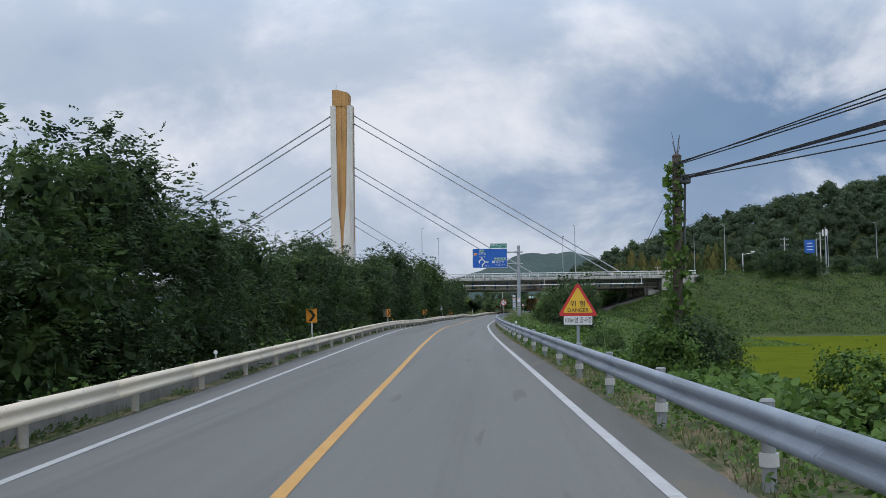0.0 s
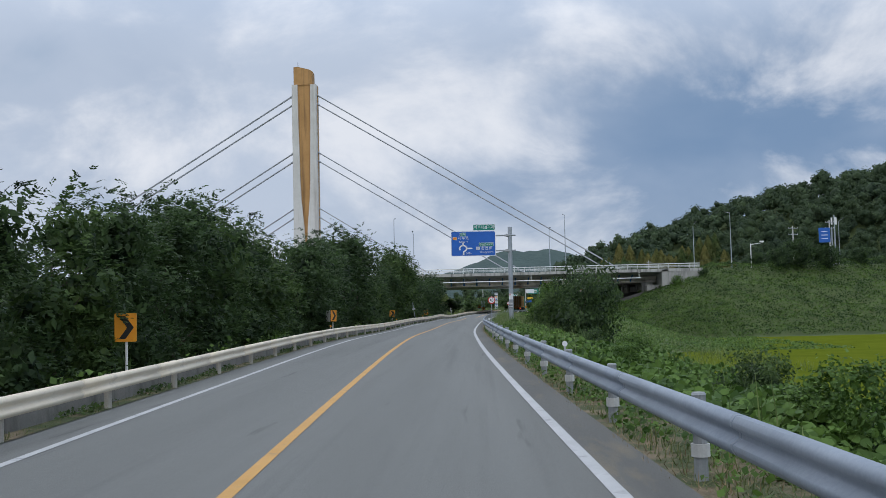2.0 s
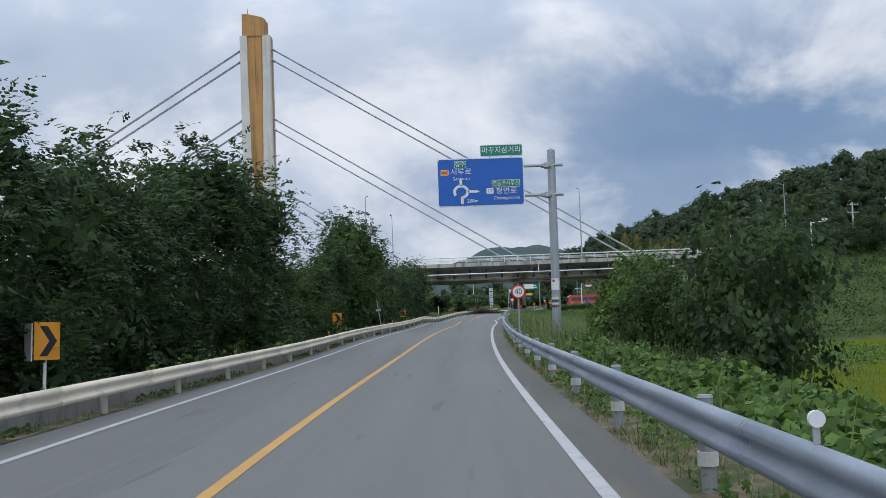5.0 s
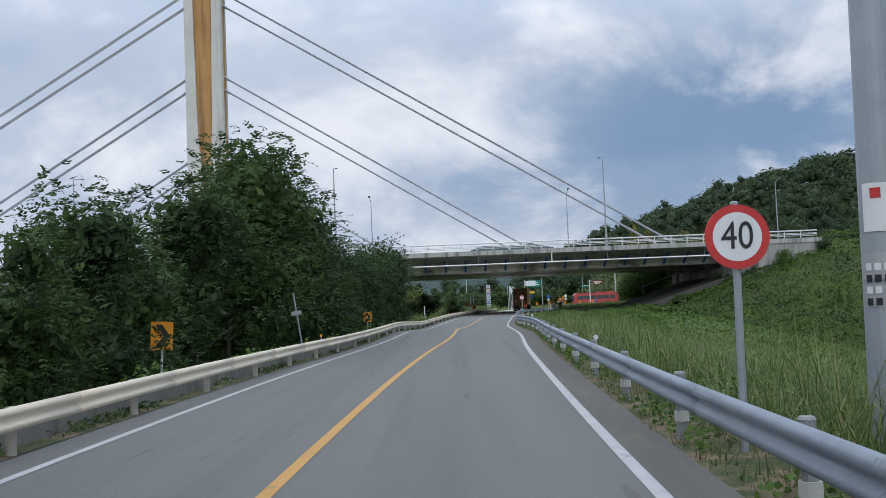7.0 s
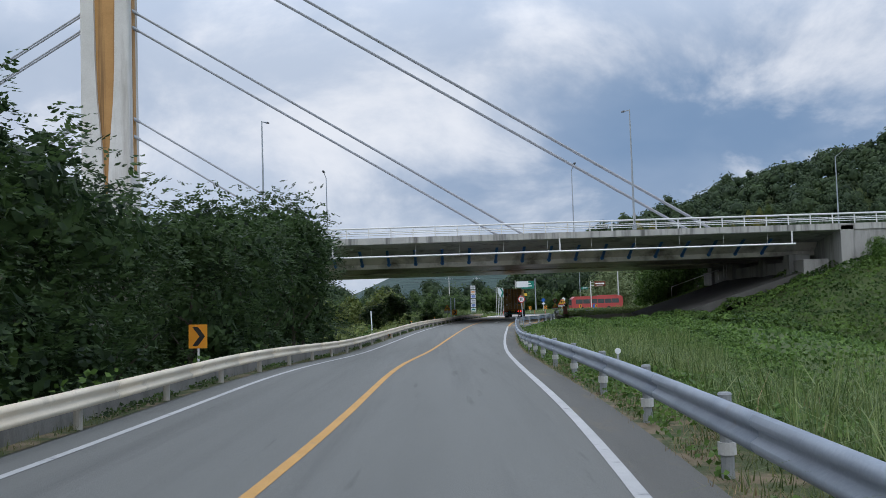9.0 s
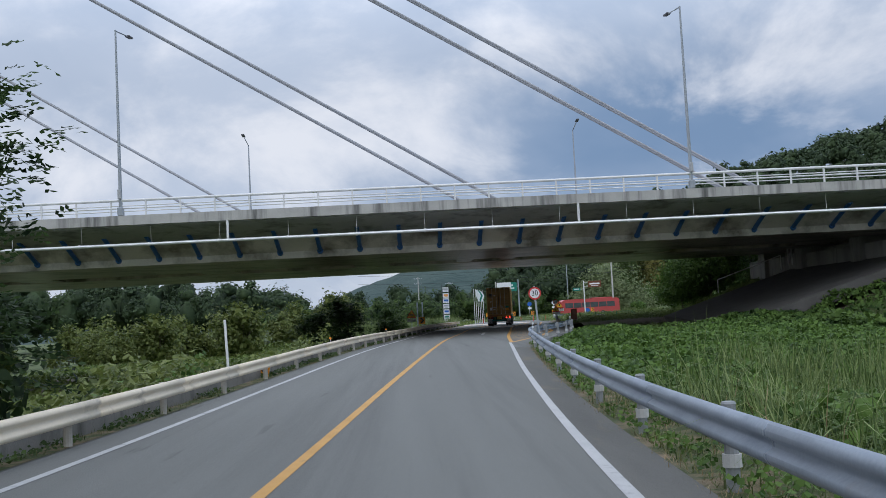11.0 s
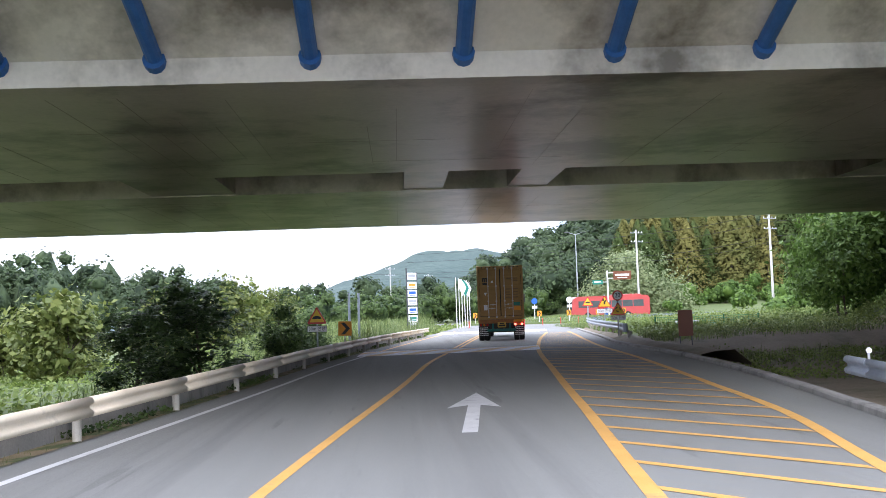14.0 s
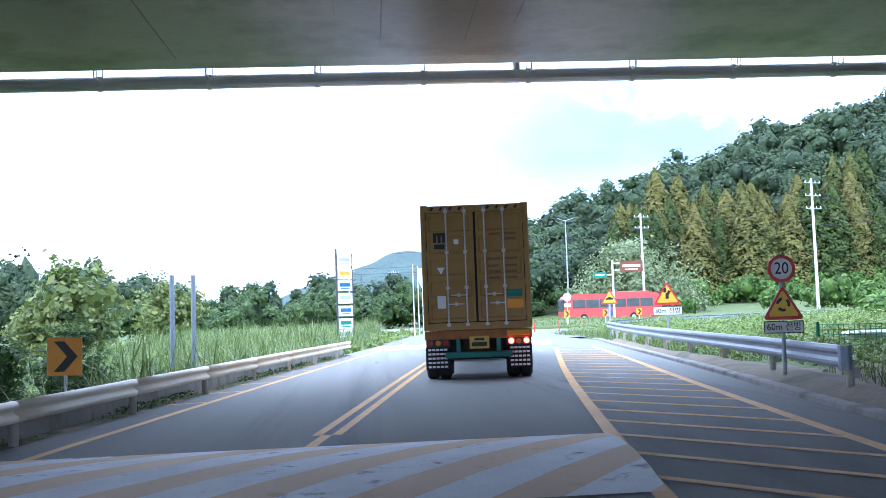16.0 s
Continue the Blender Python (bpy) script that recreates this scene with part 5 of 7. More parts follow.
wires("overhead_cable", [((6.95, 23.6, 4.35), (18.5, -16.5, 6.1), 0.30), ((6.95, 23.6, 4.33), (18.3, -16.5, 5.7), 0.4),
                         ((6.95, 23.6, 4.38), (18.7, -16.5, 5.2), 0.2), ((7.1, 23.6, 4.06), (18.2, -16.5, 5.0), 0.42), ((7.1, 23.6, 4.1), (18.4, -16.5, 3.9), 0.3),
                         ((7.1, 23.6, 4.05), (18.4, -16.5, 3.4), 0.35)], "black overhead cable strung from the overgrown pole", 0.014)
wires("overhead_cable", [((7.12, 23.6, 4.05), (18.2, -16.5, 5.1), 0.35)], "thick black overhead cable strung from the overgrown pole", 0.03)
wires("guy_wire", [((6.95, 23.7, 3.9), (5.6, 34, -1.0), 0.0)], "thin steel guy wire of the overgrown pole", 0.008)

up1 = utility_pole(43.8, 371.0, 0.2, 13.5, "pale concrete utility pole with cross arms and wires", 2, 20)
up2 = utility_pole(57.3, 350.6, 0.4, 14.6, "pale concrete utility pole with cross arms and wires", 3, 20)
wl = []
for dz, sg in ((12.9, 0.8), (11.6, 0.9), (9.6, 1.0), (8.8, 1.1)):
    wl.append(((43.8, 371, dz), (57.3, 350.6, dz + 1.1), sg * 0.5))
    wl.append(((57.3, 350.6, dz + 1.1), (110, 330, dz + 5), sg))
    wl.append(((43.8, 371, dz), (-10, 420, dz + 1), sg))
wires("overhead_cable", wl, "thin overhead power line between utility poles", 0.03)
for x, y, z0, h in ((86.0, 268, 8.0, 12.0), (72.5, 252, 8.2, 9.5), (-30, 430, 0, 12), (5.0, 440, 0, 13), (14, 460, 0, 12)):
    utility_pole(x, y, z0 if y < 300 else -0.5, h, "distant pale utility pole with cross arms", 2, 10)

# lamps and masts by the roundabout
l2 = thing("street_lamp", "tall grey street lamp beside the roundabout", "street lamp", m=pose(36.9, 385.6, 0.2))
bm = bmesh.new()
tube(bm, (0, 0, 0), (0, 0, 14.2), 0.15, 0.07, seg=12)
part("pole", bm, M["grey_pole"], l2)
for sx in (-1, 1):
    bm = bmesh.new()
    tube(bm, (0, 0, 14.1), (sx * 1.2, 0, 14.5), 0.05, seg=8)
    a = part("arm", bm, M["grey_pole"], l2)
    bm = bmesh.new()
    box(bm, (0.8, 0.3, 0.13), (sx * 1.5, 0, 14.52), 0.04)
    part("lamp_head", bm, M["dark_metal"], a)
# two bare galvanised tubes behind the left rail
for x, y in ((3.67, 273.2), (4.2, 273.6)):
    t = thing("steel_tube", "bare upright galvanised steel tube behind the guardrail", "post", m=pose(x, y, 0, 0, 0.4, 0))
    bm = bmesh.new()
    tube(bm, (0, 0, -0.6), (0, 0, 3.05), 0.07, seg=14)
    part("tube", bm, M["rail_steel"], t)

# roadside things seen on the embankment road
s = thing("direction_sign", "blue direction sign on a pole on the embankment road", "road sign", m=pose(72.0, 229.0, 8.2, 0, 0, 0))
bm = bmesh.new()
tube(bm, (1.0, 0, -0.5), (1.0, 0, 7.5), 0.16, 0.13, seg=14)
part("pole", bm, M["grey_pole"], s)
plate("panel", rounded(2.2, 2.9, 0.1, -0.5, 5.9), M["blue_sign"], s, -0.2, -0.12)
for i in range(3):
    plate("bar", rounded(1.2, 0.16, 0.03, -0.5, 5.2 + 0.7 * i), M["white_sign"], s, -0.21, -0.199)
s = thing("traffic_camera", "white traffic camera on a bent pole", "traffic camera", m=pose(57.0, 229.0, 8.2))
bm = bmesh.new()
tube(bm, (0, 0, -0.5), (0, 0, 4.6), 0.10, seg=12)
tube(bm, (0, 0, 4.4), (2.4, 0, 4.7), 0.06, seg=8)
part("pole", bm, M["white_metal"], s)
bm = bmesh.new()
box(bm, (0.8, 0.35, 0.3), (2.2, 0, 4.95), 0.04)
part("camera_housing", bm, M["white_metal"], s)
mast = thing("antenna_mast", "vine-grown antenna mast with white panels", "mast", m=pose(88.6, 272.0, 7.5))
bm = bmesh.new()
tube(bm, (0, 0, -0.5), (0, 0, 14.0), 0.22, 0.12, seg=12)
part("pole", bm, M["grey_pole"], mast)
for i in range(3):
    a = radians(120 * i + 30)
    bm = bmesh.new()
    box(bm, (0.35, 0.2, 1.7), (0.6 * math.cos(a), 0.6 * math.sin(a), 12.6), 0.04)
    part("antenna_panel", bm, M["white_metal"], mast)
    bm = bmesh.new()
    tube(bm, (0, 0, 12.6), (0.6 * math.cos(a), 0.6 * math.sin(a), 12.6), 0.04, seg=6)
    part("bracket", bm, M["grey_pole"], mast)

# reflectors along the rails
def reflector(x, y, z, mat, label):
    o = thing("reflector", label, "reflector", "rail reflectors", m=pose(x, y, z))
    plate("disc", circle(0.040, 0, 0.035, 14), mat, o, -0.012, 0.012)
    bm = bmesh.new()
    box(bm, (0.03, 0.02, 0.10), (0, 0.01, -0.03))
    part("stalk", bm, M["sign_back"], o)


for y in (22, 71, 106, 131, 201, 220):
    x = left_line(y)
    reflector(x, y, road_z(x, y) + 0.66, M["orange_sign"] if y not in (22,) else M["white_sign"], "small round reflector on top of the cream guardrail")
for y in (41, 71, 116, 147, 200, 206, 228):
    x = right_line(y)
    reflector(x, y, road_z(x, y) + 0.745, M["white_sign"], "small white round reflector on top of the steel guardrail")

# ---------------------------------------------------------------- container lorry
M["container"] = material("ochre_container_paint", (0.29, 0.163, 0.050), (0.38, 0.226, 0.075), 0.7, 0.55, bump=0.05, fine=15,
                          stain=((0.20, 0.11, 0.05), 0.58, 0.8, 1.2, (1, 1, 0.5)))
M["tyre"] = material("tyre_rubber", (0.012, 0.012, 0.013), (0.03, 0.03, 0.03), 6, 0.9, bump=0.3)
M["chassis"] = material("dirty_chassis", (0.025, 0.025, 0.025), (0.07, 0.06, 0.05), 3, 0.8, bump=0.3)
M["teal"] = material("teal_bumper_paint", (0.01, 0.12, 0.11), (0.02, 0.17, 0.15), 3, 0.5, bump=0.1)
M["rust_bar"] = material("rusty_orange_beam", (0.16, 0.07, 0.03), (0.42, 0.17, 0.05), 3, 0.7, bump=0.2)
M["lens_red"] = material("red_lens", (0.35, 0.02, 0.02), (0.45, 0.03, 0.02), 5, 0.2, bump=0)
M["lens_amber"] = material("amber_lens", (0.5, 0.15, 0.02), (0.6, 0.2, 0.03), 5, 0.2, bump=0)
M["plate_yellow"] = material("yellow_plate", (0.5, 0.33, 0.05), (0.6, 0.4, 0.07), 5, 0.5, bump=0.02)
M["gasket"] = material("door_gasket", (0.008, 0.008, 0.008), (0.02, 0.02, 0.02), 5, 0.7, bump=0)
M["bar_steel"] = material("zinc_bar", (0.45, 0.45, 0.45), (0.62, 0.62, 0.60), 4, 0.4, metal=0.4, bump=0.02)


def glow(name, colour, power):
    m = bpy.data.materials.new(name)
    m.use_nodes = True
    b = m.node_tree.nodes["Principled BSDF"]
    b.inputs["Base Color"].default_value = (*colour, 1)
    b.inputs["Emission Color"].default_value = (*colour, 1)
    b.inputs["Emission Strength"].default_value = power
    return m


M["brake_lamp"] = glow("lit_brake_lamp", (1.0, 0.05, 0.03), 5.0)


def lorry():
    W, BASE, TOP, LEN = 2.40, 1.12, 3.93, 12.2
    t = thing("container_lorry", "articulated lorry carrying an ochre shipping container", "lorry",
              m=pose(11.60, 265.2, road_z(11.45, 265.2), 0, 0, -6.4) @ Matrix.Diagonal((0.95, 0.95, 0.95, 1)))
    # container
    c = thing("container", "ochre corrugated steel shipping container", "")
    c.parent = t
    for sx in (-1, 1):
        prof = []
        n = 44
        for i in range(n + 1):
            yy = 0.15 + (LEN - 0.3) * i / n
            for dx, dy in ((0, 0.0), (0, 0.10), (-0.04, 0.14), (-0.04, 0.24)):
                prof.append((sx * (W / 2 - 0.02 + dx), yy + dy * (LEN - 0.3) / n / 0.27))
        verts = [(x, y, z) for x, y in prof for z in (BASE + 0.15, TOP - 0.1)]
        faces = [(2 * i, 2 * i + 2, 2 * i + 3, 2 * i + 1) for i in range(len(prof) - 1)]
        mesh_ob("side_panel", verts, faces, M["container"], c)
    bm = bmesh.new()
    box(bm, (W - 0.1, LEN - 0.1, 0.04), (0, LEN / 2, TOP - 0.05))
    part("roof_panel", bm, M["container"], c)
    bm = bmesh.new()
    box(bm, (W - 0.06, LEN - 0.1, 0.14), (0, LEN / 2, BASE + 0.08))
    part("floor", bm, M["container"], c)
    bm = bmesh.new()
    box(bm, (W - 0.06, 0.06, TOP - BASE - 0.1), (0, LEN - 0.05, (TOP + BASE) / 2))
    part("front_wall", bm, M["container"], c)
    for sx in (-1, 1):
        for yy in (0.09, LEN - 0.09):
            bm = bmesh.new()
            box(bm, (0.11, 0.17, TOP - BASE), (sx * (W / 2 - 0.045), yy, (TOP + BASE) / 2), 0.012)
            part("corner_post", bm, M["container"], c)
            for zz in (BASE + 0.06, TOP - 0.05):
                bm = bmesh.new()
                box(bm, (0.165, 0.18, 0.12), (sx * (W / 2 - 0.075), yy, zz), 0.015)
                part("corner_casting", bm, M["container"], c)
        bm = bmesh.new()
        box(bm, (0.07, LEN - 0.3, 0.09), (sx * (W / 2 - 0.03), LEN / 2, TOP - 0.05))
        box(bm, (0.07, LEN - 0.3, 0.16), (sx * (W / 2 - 0.03), LEN / 2, BASE + 0.08))
        part("side_rail", bm, M["container"], c)
    bm = bmesh.new()
    box(bm, (W - 0.18, 0.12, 0.15), (0, 0.07, TOP - 0.085), 0.01)
    part("header", bm, M["container"], c)
    for i in range(10):
        if 3 < i < 6:
            continue
        bm = bmesh.new()
        box(bm, (0.05, 0.004, 0.09), (-0.95 + 0.21 * i, 0.008, TOP - 0.08), turn=Matrix.Rotation(radians(35), 4, "Y"))
        part("hazard_stripe", bm, M["black_sign"], c)
    bm = bmesh.new()
    box(bm, (W - 0.18, 0.12, 0.16), (0, 0.07, BASE + 0.08), 0.01)
    part("sill", bm, M["container"], c)
    bm = bmesh.new()
    box(bm, (W - 0.2, 0.02, TOP - BASE - 0.28), (0, 0.12, (TOP + BASE) / 2))
    part("gasket", bm, M["gasket"], c)
    z0, z1 = BASE + 0.18, TOP - 0.17
    for sx in (-1, 1):
        x0, x1 = sx * 0.025, sx * (W / 2 - 0.115)
        cx, w = (x0 + x1) / 2, abs(x1 - x0)
        d = thing("door", "ochre ribbed container door", "")
        d.parent = c
        # skin with pressed horizontal panels
        zs, depth = [z0], [0.10]
        n = 5
        for i in range(n):
            a = z0 + (z1 - z0) * i / n
            b = z0 + (z1 - z0) * (i + 1) / n
            zs += [a + 0.06, a + 0.10, b - 0.10, b - 0.06]
            depth += [0.06, 0.095, 0.095, 0.06]
        zs.append(z1)
        depth.append(0.06)
        depth[0] = 0.06
        verts = []
        for zz, dp in zip(zs, depth):
            verts += [(cx - w / 2, 0.055, zz), (cx - w / 2 + 0.05, 0.055, zz), (cx - w / 2 + 0.09, dp, zz), (cx + w / 2 - 0.09, dp, zz),
                      (cx + w / 2 - 0.05, 0.055, zz), (cx + w / 2, 0.055, zz)]
        faces = [(6 * i + j, 6 * i + j + 1, 6 * i + j + 7, 6 * i + j + 6) for i in range(len(zs) - 1) for j in range(5)]
        mesh_ob("door_skin", verts, faces, M["container"], d)
        for bx in (0.20, 0.62):
            xx = sx * (0.02 + bx) if sx > 0 else sx * (0.02 + bx)
            bm = bmesh.new()
            tube(bm, (xx, 0.02, BASE + 0.08), (xx, 0.02, TOP - 0.06), 0.018, seg=8)
            for zz in (BASE + 0.12, BASE + 0.95, BASE + 1.75, TOP - 0.14):
                box(bm, (0.09, 0.06, 0.07), (xx, 0.03, zz), 0.008)
            b = part("locking_bar", bm, M["bar_steel"], d)
            hz = BASE + (0.78 if bx < 0.4 else 0.58)
            bm = bmesh.new()
            tube(bm, (xx, 0.0, hz), (xx + (0.36 if bx < 0.4 else -0.36) * sx, 0.0, hz), 0.014, seg=8)
            box(bm, (0.07, 0.05, 0.08), (xx + 0.18 * sx * (1 if bx < 0.4 else -1), 0.02, hz), 0.008)
            part("handle", bm, M["bar_steel"], b)
        for zz in np.linspace(BASE + 0.35, TOP - 0.4, 4):
            bm = bmesh.new()
            tube(bm, (x1 + sx * 0.02, 0.02, zz - 0.06), (x1 + sx * 0.02, 0.02, zz + 0.06), 0.022, seg=8)
            part("hinge", bm, M["container"], d)

    def decal(w, h, x, z, mat, parent=c):
        plate("decal", rounded(w, h, 0.01, x, z - 0.17), mat, parent, 0.050, 0.054)

    # plain shapes for the maker's mark, and bars for small print
    for dx in (-0.10, 0.0, 0.10):
        decal(0.07, 0.20, -0.80 + dx, 3.36, M["black_sign"])
    decal(0.27, 0.06, -0.80, 3.45, M["black_sign"])
    decal(0.24, 0.11, -0.80, 3.17, M["black_sign"])
    decal(0.11, 0.11, -0.42, 3.27, M["white_sign"])
    plate("decal", [(-0.87, 2.53), (-0.70, 2.53), (-0.785, 2.37)], M["white_sign"], c, 0.050, 0.054)
    decal(0.19, 0.28, -0.79, 1.92, M["white_sign"])
    decal(0.34, 0.17, 0.85, 2.08, M["green_sign"])
    decal(0.36, 0.20, 0.86, 1.84, M["orange_sign"])
    decal(0.22, 0.06, 0.96, 1.38, M["white_sign"])
    for z, xs in ((3.42, (0.45, 0.80)), (3.30, (0.80,)), (2.86, (0.42, 0.80)), (2.70, (0.40, 0.80)), (2.57, (0.42, 0.80)), (2.43, (0.42, 0.80))):
        for x in xs:
            decal(0.26, 0.055, x, z, M["bar_faded"])
    # trailer
    bm = bmesh.new()
    for sx in (-1, 1):
        box(bm, (0.16, 12.0, 0.36), (sx * 0.48, 6.2, 0.92), 0.01)
    for yy in (0.3, 2.5, 4.5, 7, 9.5, 11.8):
        box(bm, (2.3, 0.16, 0.20), (0, yy, 0.97), 0.01)
    part("chassis", bm, M["chassis"], t)
    bm = bmesh.new()
    box(bm, (2.40, 0.14, 0.20), (0, 0.06, 1.01), 0.015)
    part("rear_beam", bm, M["rust_bar"], t)
    # Added dark sheet stands for the underside's shade and closes a bright gap.
    bm = bmesh.new()
    box(bm, (1.7, 0.04, 0.62), (0, 0.55, 0.78), 0.01)
    part("splash_panel", bm, M["chassis"], t)
    bm = bmesh.new()
    box(bm, (0.52, 0.03, 0.12), (0.90, -0.02, 1.02), 0.01)
    part("reflective_strip", bm, M["orange_sign"], t)
    for sx in (-1, 1):
        bm = bmesh.new()
        box(bm, (0.54, 0.10, 0.19), (sx * 0.90, 0.05, 0.84), 0.015)
        lc = part("lamp_cluster", bm, M["chassis"], t)
        for i, dx in enumerate((-0.17, 0.0, 0.17)):
            bm = bmesh.new()
            tube(bm, (sx * 0.90 + dx, -0.03, 0.84), (sx * 0.90 + dx, 0.01, 0.84), 0.062, seg=16)
            lit = sx > 0 and i != 1
            part("lamp", bm, M["brake_lamp"] if lit else (M["lens_amber"] if i == 1 else M["lens_red"]), lc, "lit red brake lamp" if lit else "")
        bm = bmesh.new()
        box(bm, (0.54, 0.03, 0.50), (sx * 0.92, 0.10, 0.50), 0.005)
        fl = part("mud_flap", bm, M["tyre"], t)
        for k in range(5):
            bm = bmesh.new()
            for q in range(5):
                box(bm, (0.07, 0.004, 0.045), (sx * 0.92 - 0.18 + 0.09 * q, 0.080, 0.69 - 0.095 * k))
            part("bar", bm, M["white_sign"], fl)
    bm = bmesh.new()
    box(bm, (1.50, 0.10, 0.13), (0, 0.03, 0.56), 0.015)
    for sx in (-1, 1):
        box(bm, (0.10, 0.10, 0.45), (sx * 0.45, 0.08, 0.72), 0.01)
    part("underrun_bumper", bm, M["teal"], t)
    bm = bmesh.new()
    box(bm, (0.44, 0.02, 0.28), (0.02, -0.01, 0.83), 0.01)
    np_ = part("number_plate", bm, M["plate_yellow"], t)
    bm = bmesh.new()
    box(bm, (0.34, 0.004, 0.09), (0.02, -0.023, 0.79))
    box(bm, (0.22, 0.004, 0.05), (0.02, -0.023, 0.90))
    part("bar", bm, M["black_sign"], np_)

    def wheel(x, y, parent, r=0.50, w=0.27):
        bm = bmesh.new()
        prof = [(r * 0.56, -w / 2), (r * 0.92, -w / 2), (r, -w / 2 + 0.05), (r, w / 2 - 0.05), (r * 0.92, w / 2), (r * 0.56, w / 2)]
        n = 28
        rings = [[bm.verts.new((x + px, y + pr * math.cos(6.28319 * i / n), r + pr * math.sin(6.28319 * i / n))) for pr, px in prof] for i in range(n)]
        for i in range(n):
            for j in range(len(prof)):
                k = (j + 1) % len(prof)
                bm.faces.new((rings[i][j], rings[i][k], rings[(i + 1) % n][k], rings[(i + 1) % n][j]))
        tr = part("tyre", bm, M["tyre"], parent)
        bm = bmesh.new()
        tube(bm, (x - w * 0.3, y, r), (x + w * 0.3, y, r), r * 0.56, seg=20)
        part("rim", bm, M["sign_back"], tr)

    for yy in (0.95, 2.25):
        for x in (-1.07, -0.78, 0.78, 1.07):
            wheel(x, yy, t)
        bm = bmesh.new()
        tube(bm, (-1.0, yy, 0.5), (1.0, yy, 0.5), 0.08, seg=10)
        part("axle", bm, M["chassis"], t)
    for yy in (10.2, 11.5):
        for x in (-1.07, -0.78, 0.78, 1.07):
            wheel(x, yy, t)
    for x in (-1.07, 1.07):
        wheel(x, 14.6, t)
    cab = thing("cab", "boxy lorry cab with wing mirrors", "")
    cab.parent = t
    bm = bmesh.new()
    box(bm, (2.38, 2.1, 2.6), (0, 14.2, 2.1), 0.12)
    part("cab_body", bm, M["teal"], cab)
    for sx in (-1, 1):
        bm = bmesh.new()
        box(bm, (0.20, 0.10, 0.55), (sx * 1.38, 14.9, 2.4), 0.03)
        tube(bm, (sx * 1.15, 14.9, 2.7), (sx * 1.38, 14.9, 2.6), 0.02, seg=6)
        part("mirror", bm, M["chassis"], cab)
    return t


M["bar_faded"] = material("faded_stencil", (0.16, 0.10, 0.05), (0.24, 0.15, 0.07), 6, 0.7, bump=0)
lorry()


# ---------------------------------------------------------------- coach on the roundabout
M["coach_red"] = material("coach_red_paint", (0.42, 0.06, 0.06), (0.50, 0.085, 0.08), 1, 0.35, bump=0.01, coat=0.3)
M["glass_dark"] = material("tinted_glass", (0.05, 0.06, 0.065), (0.10, 0.115, 0.12), 1, 0.12, bump=0, spec=0.6)


def coach():
    t = thing("coach", "red tour coach with a row of windows on the roundabout", "bus", m=pose(37.0, 361.5, 0.22, 0, 0, 8))
    L, W, H = 11.8, 2.5, 3.25
    bm = bmesh.new()
    prism(bm, [(-L / 2, 0.35), (L / 2, 0.35), (L / 2, 2.9), (L / 2 - 0.25, H - 0.1), (L / 2 - 0.7, H), (-L / 2 + 0.9, H), (-L / 2 + 0.25, H - 0.35), (-L / 2, 1.6)], -W / 2, W / 2)
    bmesh.ops.bevel(bm, geom=bm.edges[:], offset=0.07, segments=2, affect="EDGES")
    body = part("body", bm, M["coach_red"], t)
    for i in range(6):
        bm = bmesh.new()
        box(bm, (1.55, 0.03, 0.95), (-L / 2 + 1.75 + 1.66 * i, -W / 2 - 0.006, 2.12), 0.012)
        part("window", bm, M["glass_dark"], t)
    bm = bmesh.new()
    box(bm, (0.04, 2.2, 1.35), (-L / 2 - 0.0, 0, 2.0), 0.02)
    part("windscreen", bm, M["glass_dark"], t)
    bm = bmesh.new()
    tube(bm, (-0.6, -W / 2 - 0.012, 1.0), (-0.6, -W / 2 + 0.02, 1.0), 0.55, seg=24)
    part("emblem", bm, M["blue_sign"], t)
    bm = bmesh.new()
    box(bm, (4.2, 1.7, 0.22), (2.6, 0, H + 0.07), 0.06)
    part("roof_unit", bm, M["coach_red"], t)
    for x in (-L / 2 + 2.3, L / 2 - 3.4):
        for sy in (-1, 1):
            bm = bmesh.new()
            tube(bm, (x, sy * (W / 2 - 0.27), 0.48), (x, sy * (W / 2 + 0.012), 0.48), 0.48, seg=24)
            w = part("wheel", bm, M["tyre"], t)
            bm = bmesh.new()
            tube(bm, (x, sy * (W / 2 + 0.005), 0.48), (x, sy * (W / 2 + 0.02), 0.48), 0.25, seg=18)
            part("rim", bm, M["sign_back"], w)


